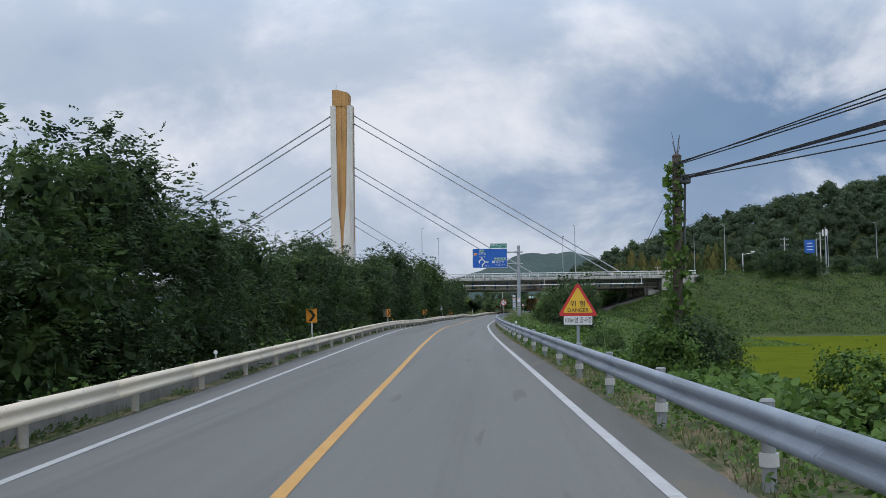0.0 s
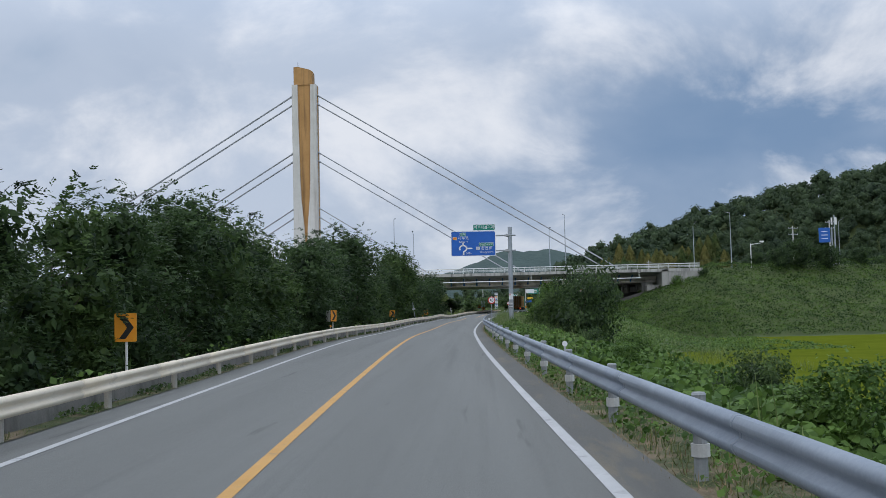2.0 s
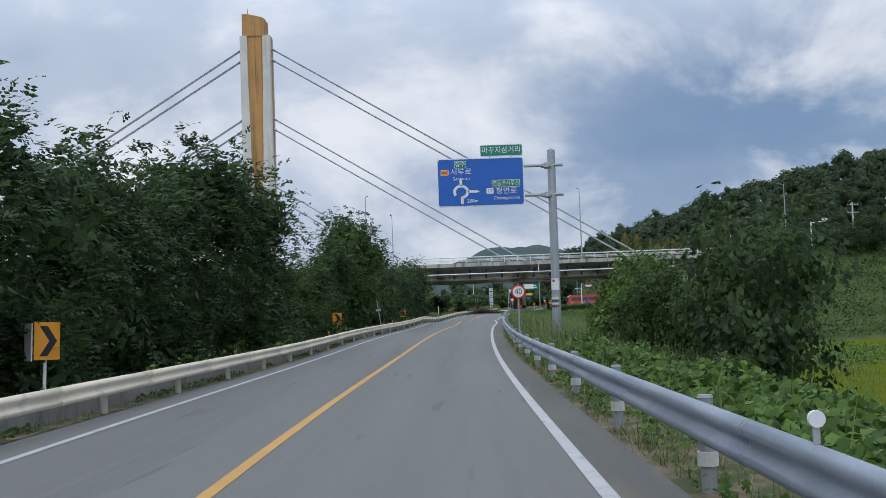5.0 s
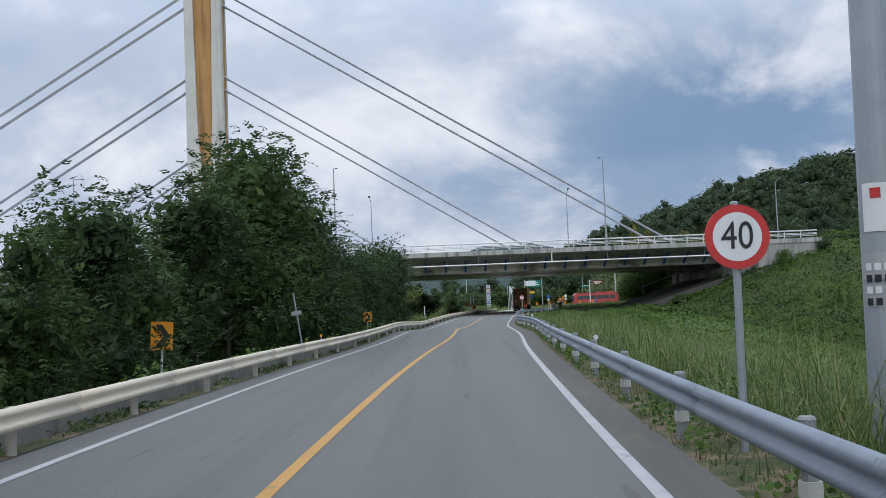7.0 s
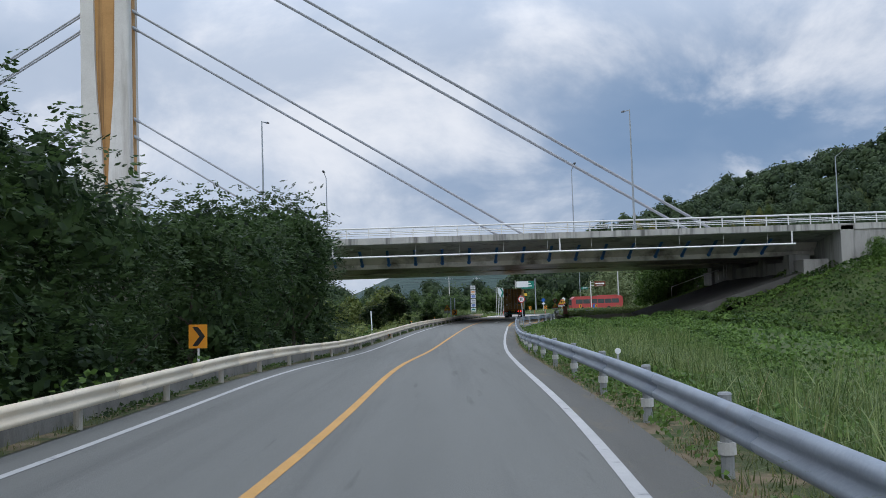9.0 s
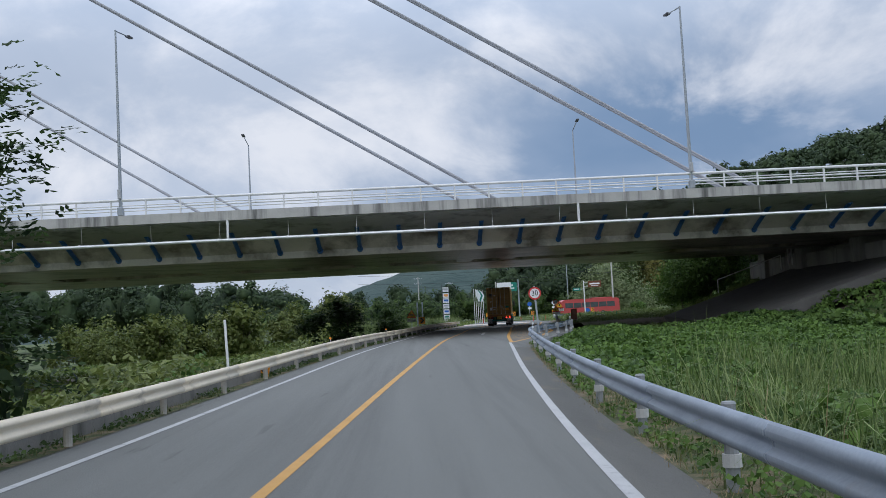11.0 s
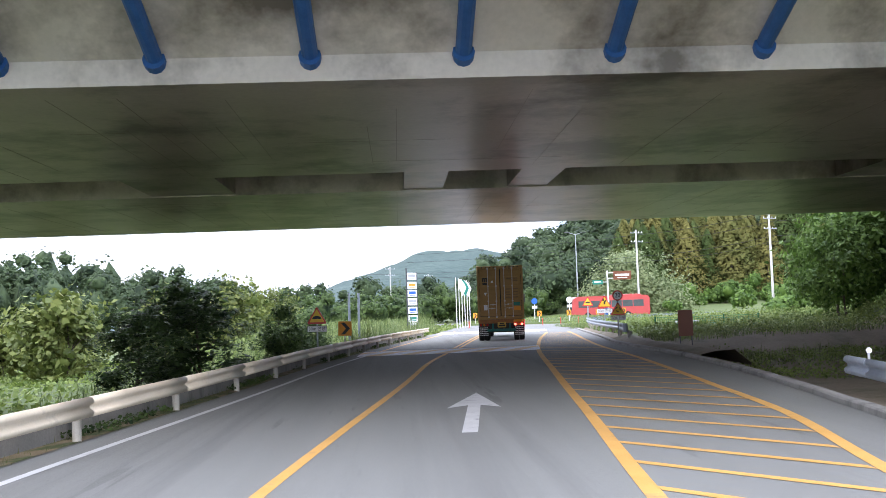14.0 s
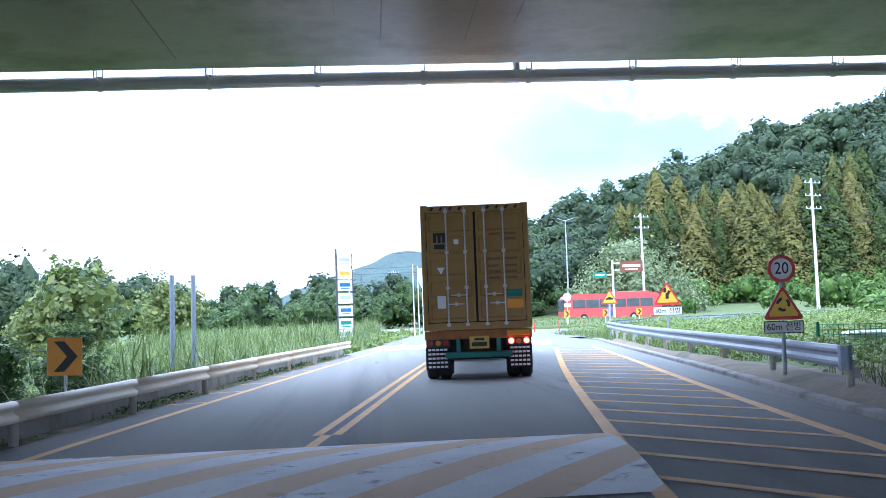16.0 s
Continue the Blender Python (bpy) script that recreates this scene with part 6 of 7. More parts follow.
# ---------------------------------------------------------------- roundabout
def roundabout():
    cx, cy, r = 27.0, 341.0, 31.0
    n = 72
    ring = []
    for rr in (13.0, r):
        ring.append([(cx + rr * math.cos(6.28319 * i / n), cy + rr * math.sin(6.28319 * i / n), 0.176) for i in range(n + 1)])
    tagged(sweep("road", ring, M["asphalt"]), "asphalt ring of the roundabout", "road", kind="structure")
    ap = mesh_ob("road", [(9.2, 299, 0.172), (21.0, 299, 0.172), (26, 314, 0.172), (4, 330, 0.172)], [(0, 1, 2, 3)], M["asphalt"])
    tagged(ap, "asphalt mouth of the roundabout", "road", kind="structure")
    secs = []
    for rr, z in ((13.0, 0.17), (12.95, 0.36), (12.7, 0.38), (6.0, 0.75), (0.01, 0.85)):
        secs.append([(cx + rr * math.cos(6.28319 * i / n), cy + rr * math.sin(6.28319 * i / n), z) for i in range(n + 1)])
    tagged(sweep("roundabout_island", secs, M["ground"], smooth=True), "grassy raised island in the roundabout", "traffic island", kind="structure")
    for i in range(7):
        a = radians(200 + 16 * i)
        x, y = cx + 12.0 * math.cos(a), cy + 12.0 * math.sin(a)
        chevron(x, y, 1.35, 0.3, 0, 0, 0.5, 0.62, "small yellow chevron board on the roundabout island")
    for i in range(7):
        x, y = 13.5 + 1.9 * i, 316 + 0.4 * i
        b = thing("bollard", "slim red flexible traffic bollard", "bollard", "red bollards", m=pose(x, y, 0.17))
        bm = bmesh.new()
        tube(bm, (0, 0, 0), (0, 0, 0.03), 0.10, seg=12)
        tube(bm, (0, 0, 0.03), (0, 0, 0.75), 0.04, seg=10)
        part("tube", bm, M["red_sign"], b)


roundabout()
coach()

# second guardrail, on the far side of the kerb
g2 = thing("guardrail", "grey galvanised steel guardrail curving round the bend", "guardrail")
pts = [(16.3, 258.3), (17.0, 263), (18.3, 273.6), (19.4, 282), (20.6, 290), (22.0, 298), (24.5, 305), (29, 311), (36, 316), (46, 320), (58, 323)]
fine = []
for (a, b), (c, d) in zip(pts[:-1], pts[1:]):
    n = max(1, int(math.hypot(c - a, d - b) / 2))
    fine += [(a + (c - a) * i / n, b + (d - b) * i / n) for i in range(n)]
fine.append(pts[-1])
secs = []
for i, (x, y) in enumerate(fine):
    x2, y2 = fine[min(i + 1, len(fine) - 1)]
    x1, y1 = fine[max(i - 1, 0)]
    d = Vector((x2 - x1, y2 - y1)).normalized()
    nx, ny = -d.y, d.x
    prof = w_beam(1, 0, 0, 0, 0)
    secs.append([(x + nx * px, y + ny * px, 0.80 + pz * 1.3) for px, _, pz in prof])
sweep("beam", secs, M["rail_steel"], g2, closed=True, caps=True)
for i in range(0, len(fine), 2):
    x, y = fine[i]
    o = new("post", bpy.data.meshes["post"])
    o.parent = g2
    o.matrix_basis = pose(x + 0.1, y + 0.05, 0.12)
bm = bmesh.new()
tube(bm, (16.22, 258.1, 0.62), (16.22, 258.1, 0.98), 0.10, seg=12)
part("end_cap", bm, M["rail_steel"], g2)

# tenants' board, flagpoles and signs on the left past the bump
b = thing("sign_board", "tall white sign board with stacked company panels", "sign board", m=pose(7.75, 304.6, 0.1, 0, 0, 44))
for dx in (-0.62, 0.62):
    bm = bmesh.new()
    tube(bm, (dx, 0, 0), (dx, 0, 5.7 if dx < 0 else 5.4), 0.06, seg=10)
    part("post", bm, M["dark_metal"], b)
for i, z in enumerate((5.0, 4.2, 3.5, 2.75, 2.0, 1.25, 0.6)):
    h = 0.62
    pl = plate("panel", rounded(1.12, h, 0.02, 0, z), M["white_sign"], b, -0.06, -0.01)
    mt = (M["sign_back"], M["orange_sign"], M["blue_sign"], M["sign_back"], M["blue_sign"], M["green_sign"], M["sign_back"])[i]
    plate("bar", rounded(0.85, 0.22, 0.02, 0, z + 0.05), mt, pl, -0.064, -0.059)
    plate("bar", rounded(0.7, 0.06, 0.01, 0, z - 0.17), mt, pl, -0.064, -0.059)
M["flag"] = material("pale_flag_cloth", (0.55, 0.60, 0.60), (0.75, 0.78, 0.78), 3, 0.8, bump=0)
for i in range(6):
    f = thing("flagpole", "white flagpole with a limp pale flag", "flagpole", "flagpoles", m=pose(12.3 + 0.45 * i, 316 + 2.6 * i, 0.1))
    bm = bmesh.new()
    tube(bm, (0, 0, 0), (0, 0, 5.2), 0.04, 0.03, seg=8)
    part("pole", bm, M["white_metal"], f)
    if i in (1, 2, 3):
        secs = []
        for k in range(7):
            u = k / 6
            secs.append([(0.03 + 0.75 * u, 0.10 * math.sin(5 * u + i), 5.1 - 0.9 * u * u), (0.03 + 0.35 * u, 0.12 * math.cos(4 * u), 4.2 - 0.9 * u)])
        sweep("flag", secs, M["flag"] if i != 2 else M["green_sign"], f)
s = thing("direction_sign", "white, yellow and blue direction boards on one pole", "road sign", m=pose(17.4, 338, 0.1))
bm = bmesh.new()
tube(bm, (0, 0, 0), (0, 0, 6.8), 0.12, 0.09, seg=12)
part("pole", bm, M["pole_concrete"], s)
plate("panel", rounded(2.4, 1.2, 0.05, 1.4, 6.0), M["white_sign"], s, -0.14, -0.09)
plate("panel", rounded(1.7, 0.55, 0.03, 1.4, 3.9), M["yellow_sign"], s, -0.14, -0.09)
plate("panel", rounded(1.5, 0.6, 0.03, 1.0, 2.9), M["blue_sign"], s, -0.14, -0.09)
s = thing("direction_sign", "brown tourist sign and green plate on a white pole", "road sign", m=pose(33.4, 344.0, 0.3))
bm = bmesh.new()
tube(bm, (0, 0, 0), (0, 0, 6.2), 0.10, seg=12)
tube(bm, (-2.0, 0, 4.75), (0, 0, 4.75), 0.05, seg=8)
tube(bm, (0, 0, 5.9), (2.6, 0, 5.9), 0.05, seg=8)
tube(bm, (0, 0, 5.2), (2.6, 0, 5.2), 0.05, seg=8)
part("pole", bm, M["white_metal"], s)
p = plate("panel", rounded(2.3, 1.1, 0.05, 1.9, 5.55), M["brown_sign"], s, -0.12, -0.06)
plate("bar", rounded(1.8, 0.26, 0.03, 1.9, 5.6), M["white_sign"], p, -0.126, -0.119)
plate("bar", rounded(1.3, 0.10, 0.02, 1.9, 5.25), M["white_sign"], p, -0.126, -0.119)
p = plate("panel", rounded(1.3, 0.55, 0.03, -1.3, 4.75), M["green_sign"], s, -0.12, -0.06)
plate("bar", rounded(0.9, 0.14, 0.02, -1.3, 4.78), M["white_sign"], p, -0.126, -0.119)
s = thing("direction_sign", "large green direction board on a grey pole", "road sign", m=pose(20.5, 349.0, 0.1))
bm = bmesh.new()
tube(bm, (1.9, 0, 0), (1.9, 0, 7.4), 0.14, 0.11, seg=12)
tube(bm, (-1.4, -0.05, 6.1), (1.9, -0.05, 6.1), 0.06, seg=8)
part("pole", bm, M["grey_pole"], s)
p = plate("panel", rounded(3.2, 1.6, 0.08, 0, 6.1), M["green_sign"], s, -0.16, -0.10)
for z, w in ((6.4, 1.9), (5.85, 2.3)):
    plate("bar", rounded(w, 0.22, 0.04, 0, z), M["white_sign"], p, -0.166, -0.159)
for x, y, mt in ((22.4, 333.0, "blue_sign"), (26.0, 330.0, "white_sign")):
    s = thing("round_sign", "small round traffic sign on a thin pole at the roundabout", "road sign", m=pose(x, y, 0.2))
    plate("disc", circle(0.35, 0, 2.6), M[mt], s, -0.02, 0.0)
    pole_part(s, 0, 2.8, 0.04, M["white_metal"])
    plate("plate", rounded(0.6, 0.3, 0.02, 0, 1.9), M["white_sign"], s, -0.02, 0.0)

# green mesh fence with a grey cabinet, and a brown board, right of the kerb
M["green_fence"] = material("green_fence_wire", (0.01, 0.14, 0.06), (0.02, 0.20, 0.09), 4, 0.5, bump=0)
fence = thing("mesh_fence", "green wire mesh fence round a small compound", "fence")
fp = [(19.8, 267.0), (21.2, 266.2), (23.6, 267.6), (25.2, 266.9)]
for (a, b), (c, d) in zip(fp[:-1], fp[1:]):
    for x, y in ((a, b), (c, d)):
        bm = bmesh.new()
        tube(bm, (x, y, -0.1), (x, y, 1.15), 0.045, seg=8)
        part("post", bm, M["green_fence"], fence)
    bm = bmesh.new()
    for i in range(1, 14):
        u = i / 14
        tube(bm, (a + (c - a) * u, b + (d - b) * u, 0.1), (a + (c - a) * u, b + (d - b) * u, 1.1), 0.010, seg=4)
    for i in range(9):
        tube(bm, (a, b, 0.12 + 0.12 * i), (c, d, 0.12 + 0.12 * i), 0.010, seg=4)
    part("mesh_panel", bm, M["green_fence"], fence)
cabn = thing("utility_cabinet", "pale grey utility cabinet in the weeds", "cabinet", m=pose(22.0, 268.9, -0.05, 0, 0, -10))
bm = bmesh.new()
box(bm, (1.1, 0.6, 0.9), (0, 0, 0.45), 0.03)
part("body", bm, M["sign_back"], cabn)
bm = bmesh.new()
box(bm, (1.2, 0.7, 0.08), (0, 0, 0.84), 0.02)
part("lid", bm, M["white_metal"], cabn)
bb = thing("notice_board", "rusty brown notice board on two thin posts", "notice board", m=pose(16.47, 249.7, 0.0, 0, 0, -8))
plate("panel", rounded(0.5, 0.9, 0.02, 0, 1.05), M["brown_sign"], bb, 0, 0.03)
for dx in (-0.2, 0.2):
    bm = bmesh.new()
    tube(bm, (dx, 0.045, -0.3), (dx, 0.045, 1.45), 0.02, seg=8)
    part("post", bm, M["dark_metal"], bb)
# small white car on the far road
car = thing("car", "small white car on the far road", "car", m=pose(64.5, 343.0, 0.45, 0, 0, 15))
bm = bmesh.new()
prism(bm, [(-2.1, 0.3), (2.1, 0.3), (2.15, 0.8), (1.3, 0.92), (0.7, 1.42), (-1.1, 1.45), (-1.9, 0.95), (-2.15, 0.85)], -0.85, 0.85)
bmesh.ops.bevel(bm, geom=bm.edges[:], offset=0.06, segments=2, affect="EDGES")
part("body", bm, M["white_metal"], car)
bm = bmesh.new()
box(bm, (1.7, 1.75, 0.38), (-0.15, 0, 1.16), 0.05, taper=0.85)
part("window", bm, M["glass_dark"], car)
for x in (-1.3, 1.3):
    for yy in (-0.82, 0.82):
        bm = bmesh.new()
        tube(bm, (x, yy - 0.1, 0.32), (x, yy + 0.1, 0.32), 0.32, seg=18)
        part("wheel", bm, M["tyre"], car)

# ---------------------------------------------------------------- undergrowth, reeds and woods
def bumpy(x, y, s=1.0):
    """Height of the tangle of weeds above the soil."""
    a = noise.noise((x * 0.35 * s, y * 0.35 * s, 0.0))
    b = noise.noise((x * 1.1 * s, y * 1.1 * s, 5.0))
    return max(0.0, 0.55 + 0.75 * a + 0.30 * b)


def leaf_carpet(name, label, n, pick, size, mat, seed, up=0.8, long=1.2, broad=False):
    """Leaves over a stretch of ground; pick(random) gives a place and a height of the tangle, or None."""
    r = np.random.default_rng(seed)
    pr = random.Random(seed)
    pts = []
    for _ in range(n):
        p = pick(pr)
        if p is not None:
            pts.append(p)
    pts = np.array(pts)
    nrm = r.normal(size=pts.shape) * 0.55 + np.array([-0.15, -0.25, up])
    sz = r.uniform(size * 0.6, size * 1.25, len(pts))
    if broad:
        me = quads_mesh(name, round_leaves(pts, nrm, sz, r), mat, 6)
    else:
        me = quads_mesh(name, leaf_quads(pts, nrm, sz, r, 0.3, long), mat)
    return tagged(new(name, me), label, "undergrowth", kind="stuff")


def right_bank(y0, y1, width, low=0.25, tall=1.0, power=1.4):
    def pick(pr):
        y = pr.uniform(y0, y1)
        d = 0.25 + width * pr.random() ** power
        x = right_edge(y) + d
        h = bumpy(x, y) * tall * min(1.0, 0.25 + d * 0.5)
        if y > 224 and x > 18:
            return None
        return (x, y, ground_z(x, y) + h * (1 - 0.45 * pr.random() ** 2))
    return pick


leaf_carpet("vine_tangle", "tangle of broad-leaved green vines beyond the guardrail", 62000, right_bank(2, 110, 7, tall=0.9), 0.13, M["leaf_vine"], 1, broad=True)
leaf_carpet("vine_tangle", "tangle of broad-leaved green vines on the bank", 30000, right_bank(10, 130, 9, tall=0.6, power=0.9), 0.2, M["leaf_vine"], 2)
leaf_carpet("vine_tangle", "low green vines beside the guardrail", 34000, right_bank(110, 180, 10, tall=0.6), 0.13, M["leaf_vine"], 3)
leaf_carpet("vine_tangle", "low broad-leaved vines before the bridge", 58000, right_bank(176, 226, 13, tall=0.85, power=1.0), 0.14, M["leaf_vine"], 4, broad=True)


def slope_pick(pr):
    x, y = 22 + 105 * pr.random() ** 1.2, pr.uniform(190, 233)
    z = embankment(x, y)
    if z < -4.75:
        return None
    heap = bumpy(x, y, 0.55)
    return (x, y, max(z, ground_z(x, y)) + 0.1 + 1.25 * heap * (1 - 0.35 * pr.random() ** 2))


leaf_carpet("slope_vines", "green creeping vines over the embankment slope", 92000, slope_pick, 0.26, M["slope_vine"], 5)


def slope_far(pr):
    x, y = 15 + 38 * pr.random() ** 1.5, pr.uniform(238, 290)
    z = ground_z(x, y)
    if x < right_edge(y) + (1.7 if y < 266 else 0.8) or (y < 256 and noise.noise((x * 0.3, y * 0.3, 4.0)) < -0.05):
        return None
    return (x, y, z + 0.05 + (0.5 if y < 256 else 0.75) * bumpy(x, y, 0.8) * pr.random())


leaf_carpet("weed_patch", "bushy green weeds past the bridge", 90000, slope_far, 0.075, M["leaf_meadow"], 6)


def far_right(pr):
    y = pr.uniform(262, 312)
    x = right_edge(y) + 1.5 + 24 * pr.random()
    if math.hypot(x - 27, y - 341) < 32.5:
        return None
    return (x, y, ground_z(x, y) + 0.1 + 0.9 * bumpy(x, y, 0.8) * pr.random())


leaf_carpet("weed_patch", "bushy light green weeds beside the roundabout", 50000, far_right, 0.10, M["leaf_meadow"], 7)


def low_right(pr):
    x, y = pr.uniform(10, 48), pr.uniform(150, 214)
    if x < right_edge(y) + 3:
        return None
    return (x, y, ground_z(x, y) + 0.1 + 0.6 * bumpy(x, y, 0.7) * pr.random())


leaf_carpet("weed_patch", "low green weeds at the foot of the embankment", 26000, low_right, 0.24, M["leaf_vine"], 14)


def left_bank(y0, y1, width, tall=0.8):
    def pick(pr):
        y = pr.uniform(y0, y1)
        d = 0.2 + width * pr.random() ** 1.3
        x = left_edge(y) - d
        return (x, y, ground_z(x, y) + 0.25 + tall * bumpy(x, y) * pr.random())
    return pick


leaf_carpet("vine_tangle", "green vines behind the low wall", 44000, left_bank(10, 190, 6, 0.9), 0.11, M["leaf_vine"], 8)
leaf_carpet("meadow_weeds", "light green meadow weeds left of the bridge", 34000, left_bank(186, 330, 45, 0.5), 0.32, M["leaf_meadow"], 9)


def thicket(pr):
    y = pr.uniform(184, 209)
    x = left_edge(y) - 0.8 - 13 * pr.random() ** 1.2
    return (x, y, ground_z(x, y) + 0.3 + 1.7 * bumpy(x, y, 0.7) * (1 - 0.7 * pr.random() ** 1.6))


leaf_carpet("weed_thicket", "tall yellowish weeds and vines behind the low wall", 26000, thicket, 0.10, M["leaf_light"], 15, long=2.2)


def blades(name, label, places, h0, h1, w, mat, seed, lean=0.35, bent=True):
    """Upright bent blades of grass: three joined segments each."""
    r = np.random.default_rng(seed)
    p = np.array(places)
    n = len(p)
    clump = np.array([noise.noise((q[0] * 0.5, q[1] * 0.5, 8.0)) for q in p])
    h = (r.uniform(h0, h1, n) * (1 + 0.45 * clump))[:, None]
    a = r.uniform(0, 6.283, n)
    d = np.stack([np.cos(a), np.sin(a), 0 * a], 1)
    s = np.stack([-np.sin(a), np.cos(a), 0 * a], 1) * w / 2
    l = r.uniform(0.1, lean, n)[:, None]
    up = np.array([0, 0, 1.0])
    m = p + up * h * 0.55 + d * h * l * 0.35
    t = p + up * h * (1 - l * 0.5) + d * h * l
    v = np.stack([p - s, p + s, m + s * 0.8, m - s * 0.8, m - s * 0.8, m + s * 0.8, t + s * 0.1, t - s * 0.1], 1).reshape(-1, 3)
    if not bent:
        v = np.stack([p - s, p + s, t + s * 0.15, t - s * 0.15], 1).reshape(-1, 3)
    ob = new(name, quads_mesh(name, v, mat))
    return tagged(ob, label, "grass", kind="stuff")


gr = random.Random(21)


def places(n, f):
    out = []
    for _ in range(n):
        q = f(gr)
        if q is not None:
            out.append(q)
    return out


def reed_pick(y0, y1, d0, width):
    def f(pr):
        y = pr.uniform(y0, y1)
        d = d0 + width * pr.random() ** 1.2
        x = right_edge(y) + d
        if noise.noise((x * 0.25, y * 0.25, 3)) < -0.12:
            return None
        return (x, y, ground_z(x, y) - 0.05)
    return f


blades("reeds", "tall pale green reeds beyond the guardrail", places(50000, reed_pick(94, 183, 0.4, 9)), 0.55, 1.7, 0.014, M["grass"], 31, 1.35)
blades("dry_grass", "dry straw-coloured stalks among the reeds", places(1500, reed_pick(94, 183, 0.4, 9)), 0.5, 1.3, 0.014, M["straw"], 41, 1.1)
blades("reeds", "scattered tall grass stalks on the bank", places(1100, reed_pick(20, 96, 0.6, 8)), 0.5, 1.3, 0.022, M["grass"], 32)
blades("reeds", "dry tall grass before the bridge", places(2200, reed_pick(182, 196, 4.0, 6)), 0.9, 1.9, 0.03, M["grass"], 33)


def tuft_pick(line, d0, d1, y0, y1):
    def f(pr):
        y = pr.uniform(y0, y1)
        x = line(y) + pr.uniform(d0, d1)
        if noise.noise((y * 0.7, x * 1.6, d0 * 9)) < -0.32 + 0.25 * pr.random():
            return None
        return (x, y, road_z(x, y) - 0.04)
    return f


blades("verge_grass", "thin grass along the foot of the low wall", places(36000, tuft_pick(left_edge, 0.06, 0.40, 0, 284)), 0.04, 0.18, 0.016, M["verge_blades"], 34, 1.4, False)
blades("verge_grass", "grass tufts along the steel guardrail", places(60000, tuft_pick(right_edge, -0.45, 0.60, 0, 206)), 0.05, 0.21, 0.018, M["verge_blades"], 35, 1.7, False)


blades("dry_grass", "flattened dry straw along the steel guardrail", places(30000, tuft_pick(right_edge, -0.62, 0.10, 0, 206)), 0.05, 0.16, 0.012, M["straw"], 39, 2.2, False)


def left_reed(pr):
    y = pr.uniform(262, 335)
    x = left_edge(min(y, 300)) - 0.5 - 15 * pr.random() ** 1.3
    return (x, y, ground_z(x, y) - 0.05)


blades("reeds", "tall light green reeds left of the road", places(26000, left_reed), 0.8, 2.0, 0.045, M["grass"], 36, 0.9)


def far_reed(pr):
    y = pr.uniform(248, 312)
    x = right_edge(y) + (1.5 if y < 266 else 0.7) + 20 * pr.random() ** 1.3
    if math.hypot(x - 27, y - 341) < 32.5 or noise.noise((x * 0.3, y * 0.3, 6.0)) < -0.25:
        return None
    return (x, y, ground_z(x, y) - 0.03)


blades("reeds", "yellow-green weeds and grass behind the kerb", places(26000, far_reed), 0.18, 0.58, 0.022, M["grass"], 40, 0.9)


def island_pick(pr):
    a, r = pr.uniform(0, 6.283), 12.6 * math.sqrt(pr.random())
    return (27 + r * math.cos(a), 341 + r * math.sin(a), 0.38 + 0.45 * (1 - r / 12.6))


blades("island_grass", "short grass on the roundabout island", places(6000, island_pick), 0.15, 0.4, 0.06, M["grass"], 37)

blades("reeds", "wide stand of tall green reeds below the embankment", places(12000, reed_pick(112, 186, 8.0, 20)), 0.6, 1.4, 0.035, M["grass"], 38, 1.0)


# leaves climbing the overgrown pole
def climb(pr):
    z = -1.5 + 5.9 * pr.random() ** 1.6
    a = pr.uniform(0, 6.283)
    r = 0.10 + (0.55 * max(0.0, 1 - (z + 1.5) / 4.2) + 0.10) * pr.random()
    return (6.95 + r * math.cos(a), 23.7 + r * math.sin(a), z)


leaf_carpet("climbing_vine", "green vine climbing the utility pole", 1100, climb, 0.14, M["leaf_vine"], 10, up=0.2)


# weeds in the soil along the steel rail
def weed(pr):
    y = pr.uniform(0, 206)
    x = right_edge(y) + 0.75 - 1.2 * pr.random() ** 1.6
    if noise.noise((y * 0.45, x * 1.5, 7.0)) < -0.12:
        return None
    return (x, y, road_z(x, y) + 0.14 * pr.random())


leaf_carpet("verge_weeds", "small green weeds in the dry verge", 46000, weed, 0.06, M["leaf_vine"], 11)


def weed_left(pr):
    y = pr.uniform(0, 284)
    if noise.noise((y * 0.25, 9.0, 2.0)) < 0.0:
        return None
    x = left_edge(y) + pr.uniform(0.08, 0.34)
    return (x, y, road_z(x, y) + 0.12 * pr.random())


leaf_carpet("verge_weeds", "small green weeds at the foot of the low wall", 18000, weed_left, 0.06, M["leaf_mid"], 12)

# ---- single bushes and trees
BUSH = [crown_mesh("crown", 40 + i, 3.0, 1.8, M[k], 85, 48, 0.105, sprig=False, inner=800) for i, k in enumerate(("leaf_dark", "leaf_mid", "leaf_vine"))]
BIG = [crown_mesh("crown", 60 + i, 9.0, 4.2, M[k], 120, 28, 0.25, sprig=False, inner=800) for i, k in enumerate(("leaf_dark", "leaf_mid", "leaf_vine"))]
WILLOW = [crown_mesh("crown", 70 + i, 6.5, 3.6, M["leaf_light"], 80, 30, 0.34, sprig=False, inner=500) for i in range(2)]


def bush(x, y, s, k, label, mesh=BUSH, sz=None, z=None, name="bush", trunk=None, category="bush"):
    gz = ground_z(x, y) if z is None else z
    return tree(name, label, mesh[k % len(mesh)], trunk, pose(x, y, gz - 0.1, 0, 0, (x * 77 + y * 31) % 360) @ Matrix.Diagonal((s, s, sz or s, 1)),
                category=category)


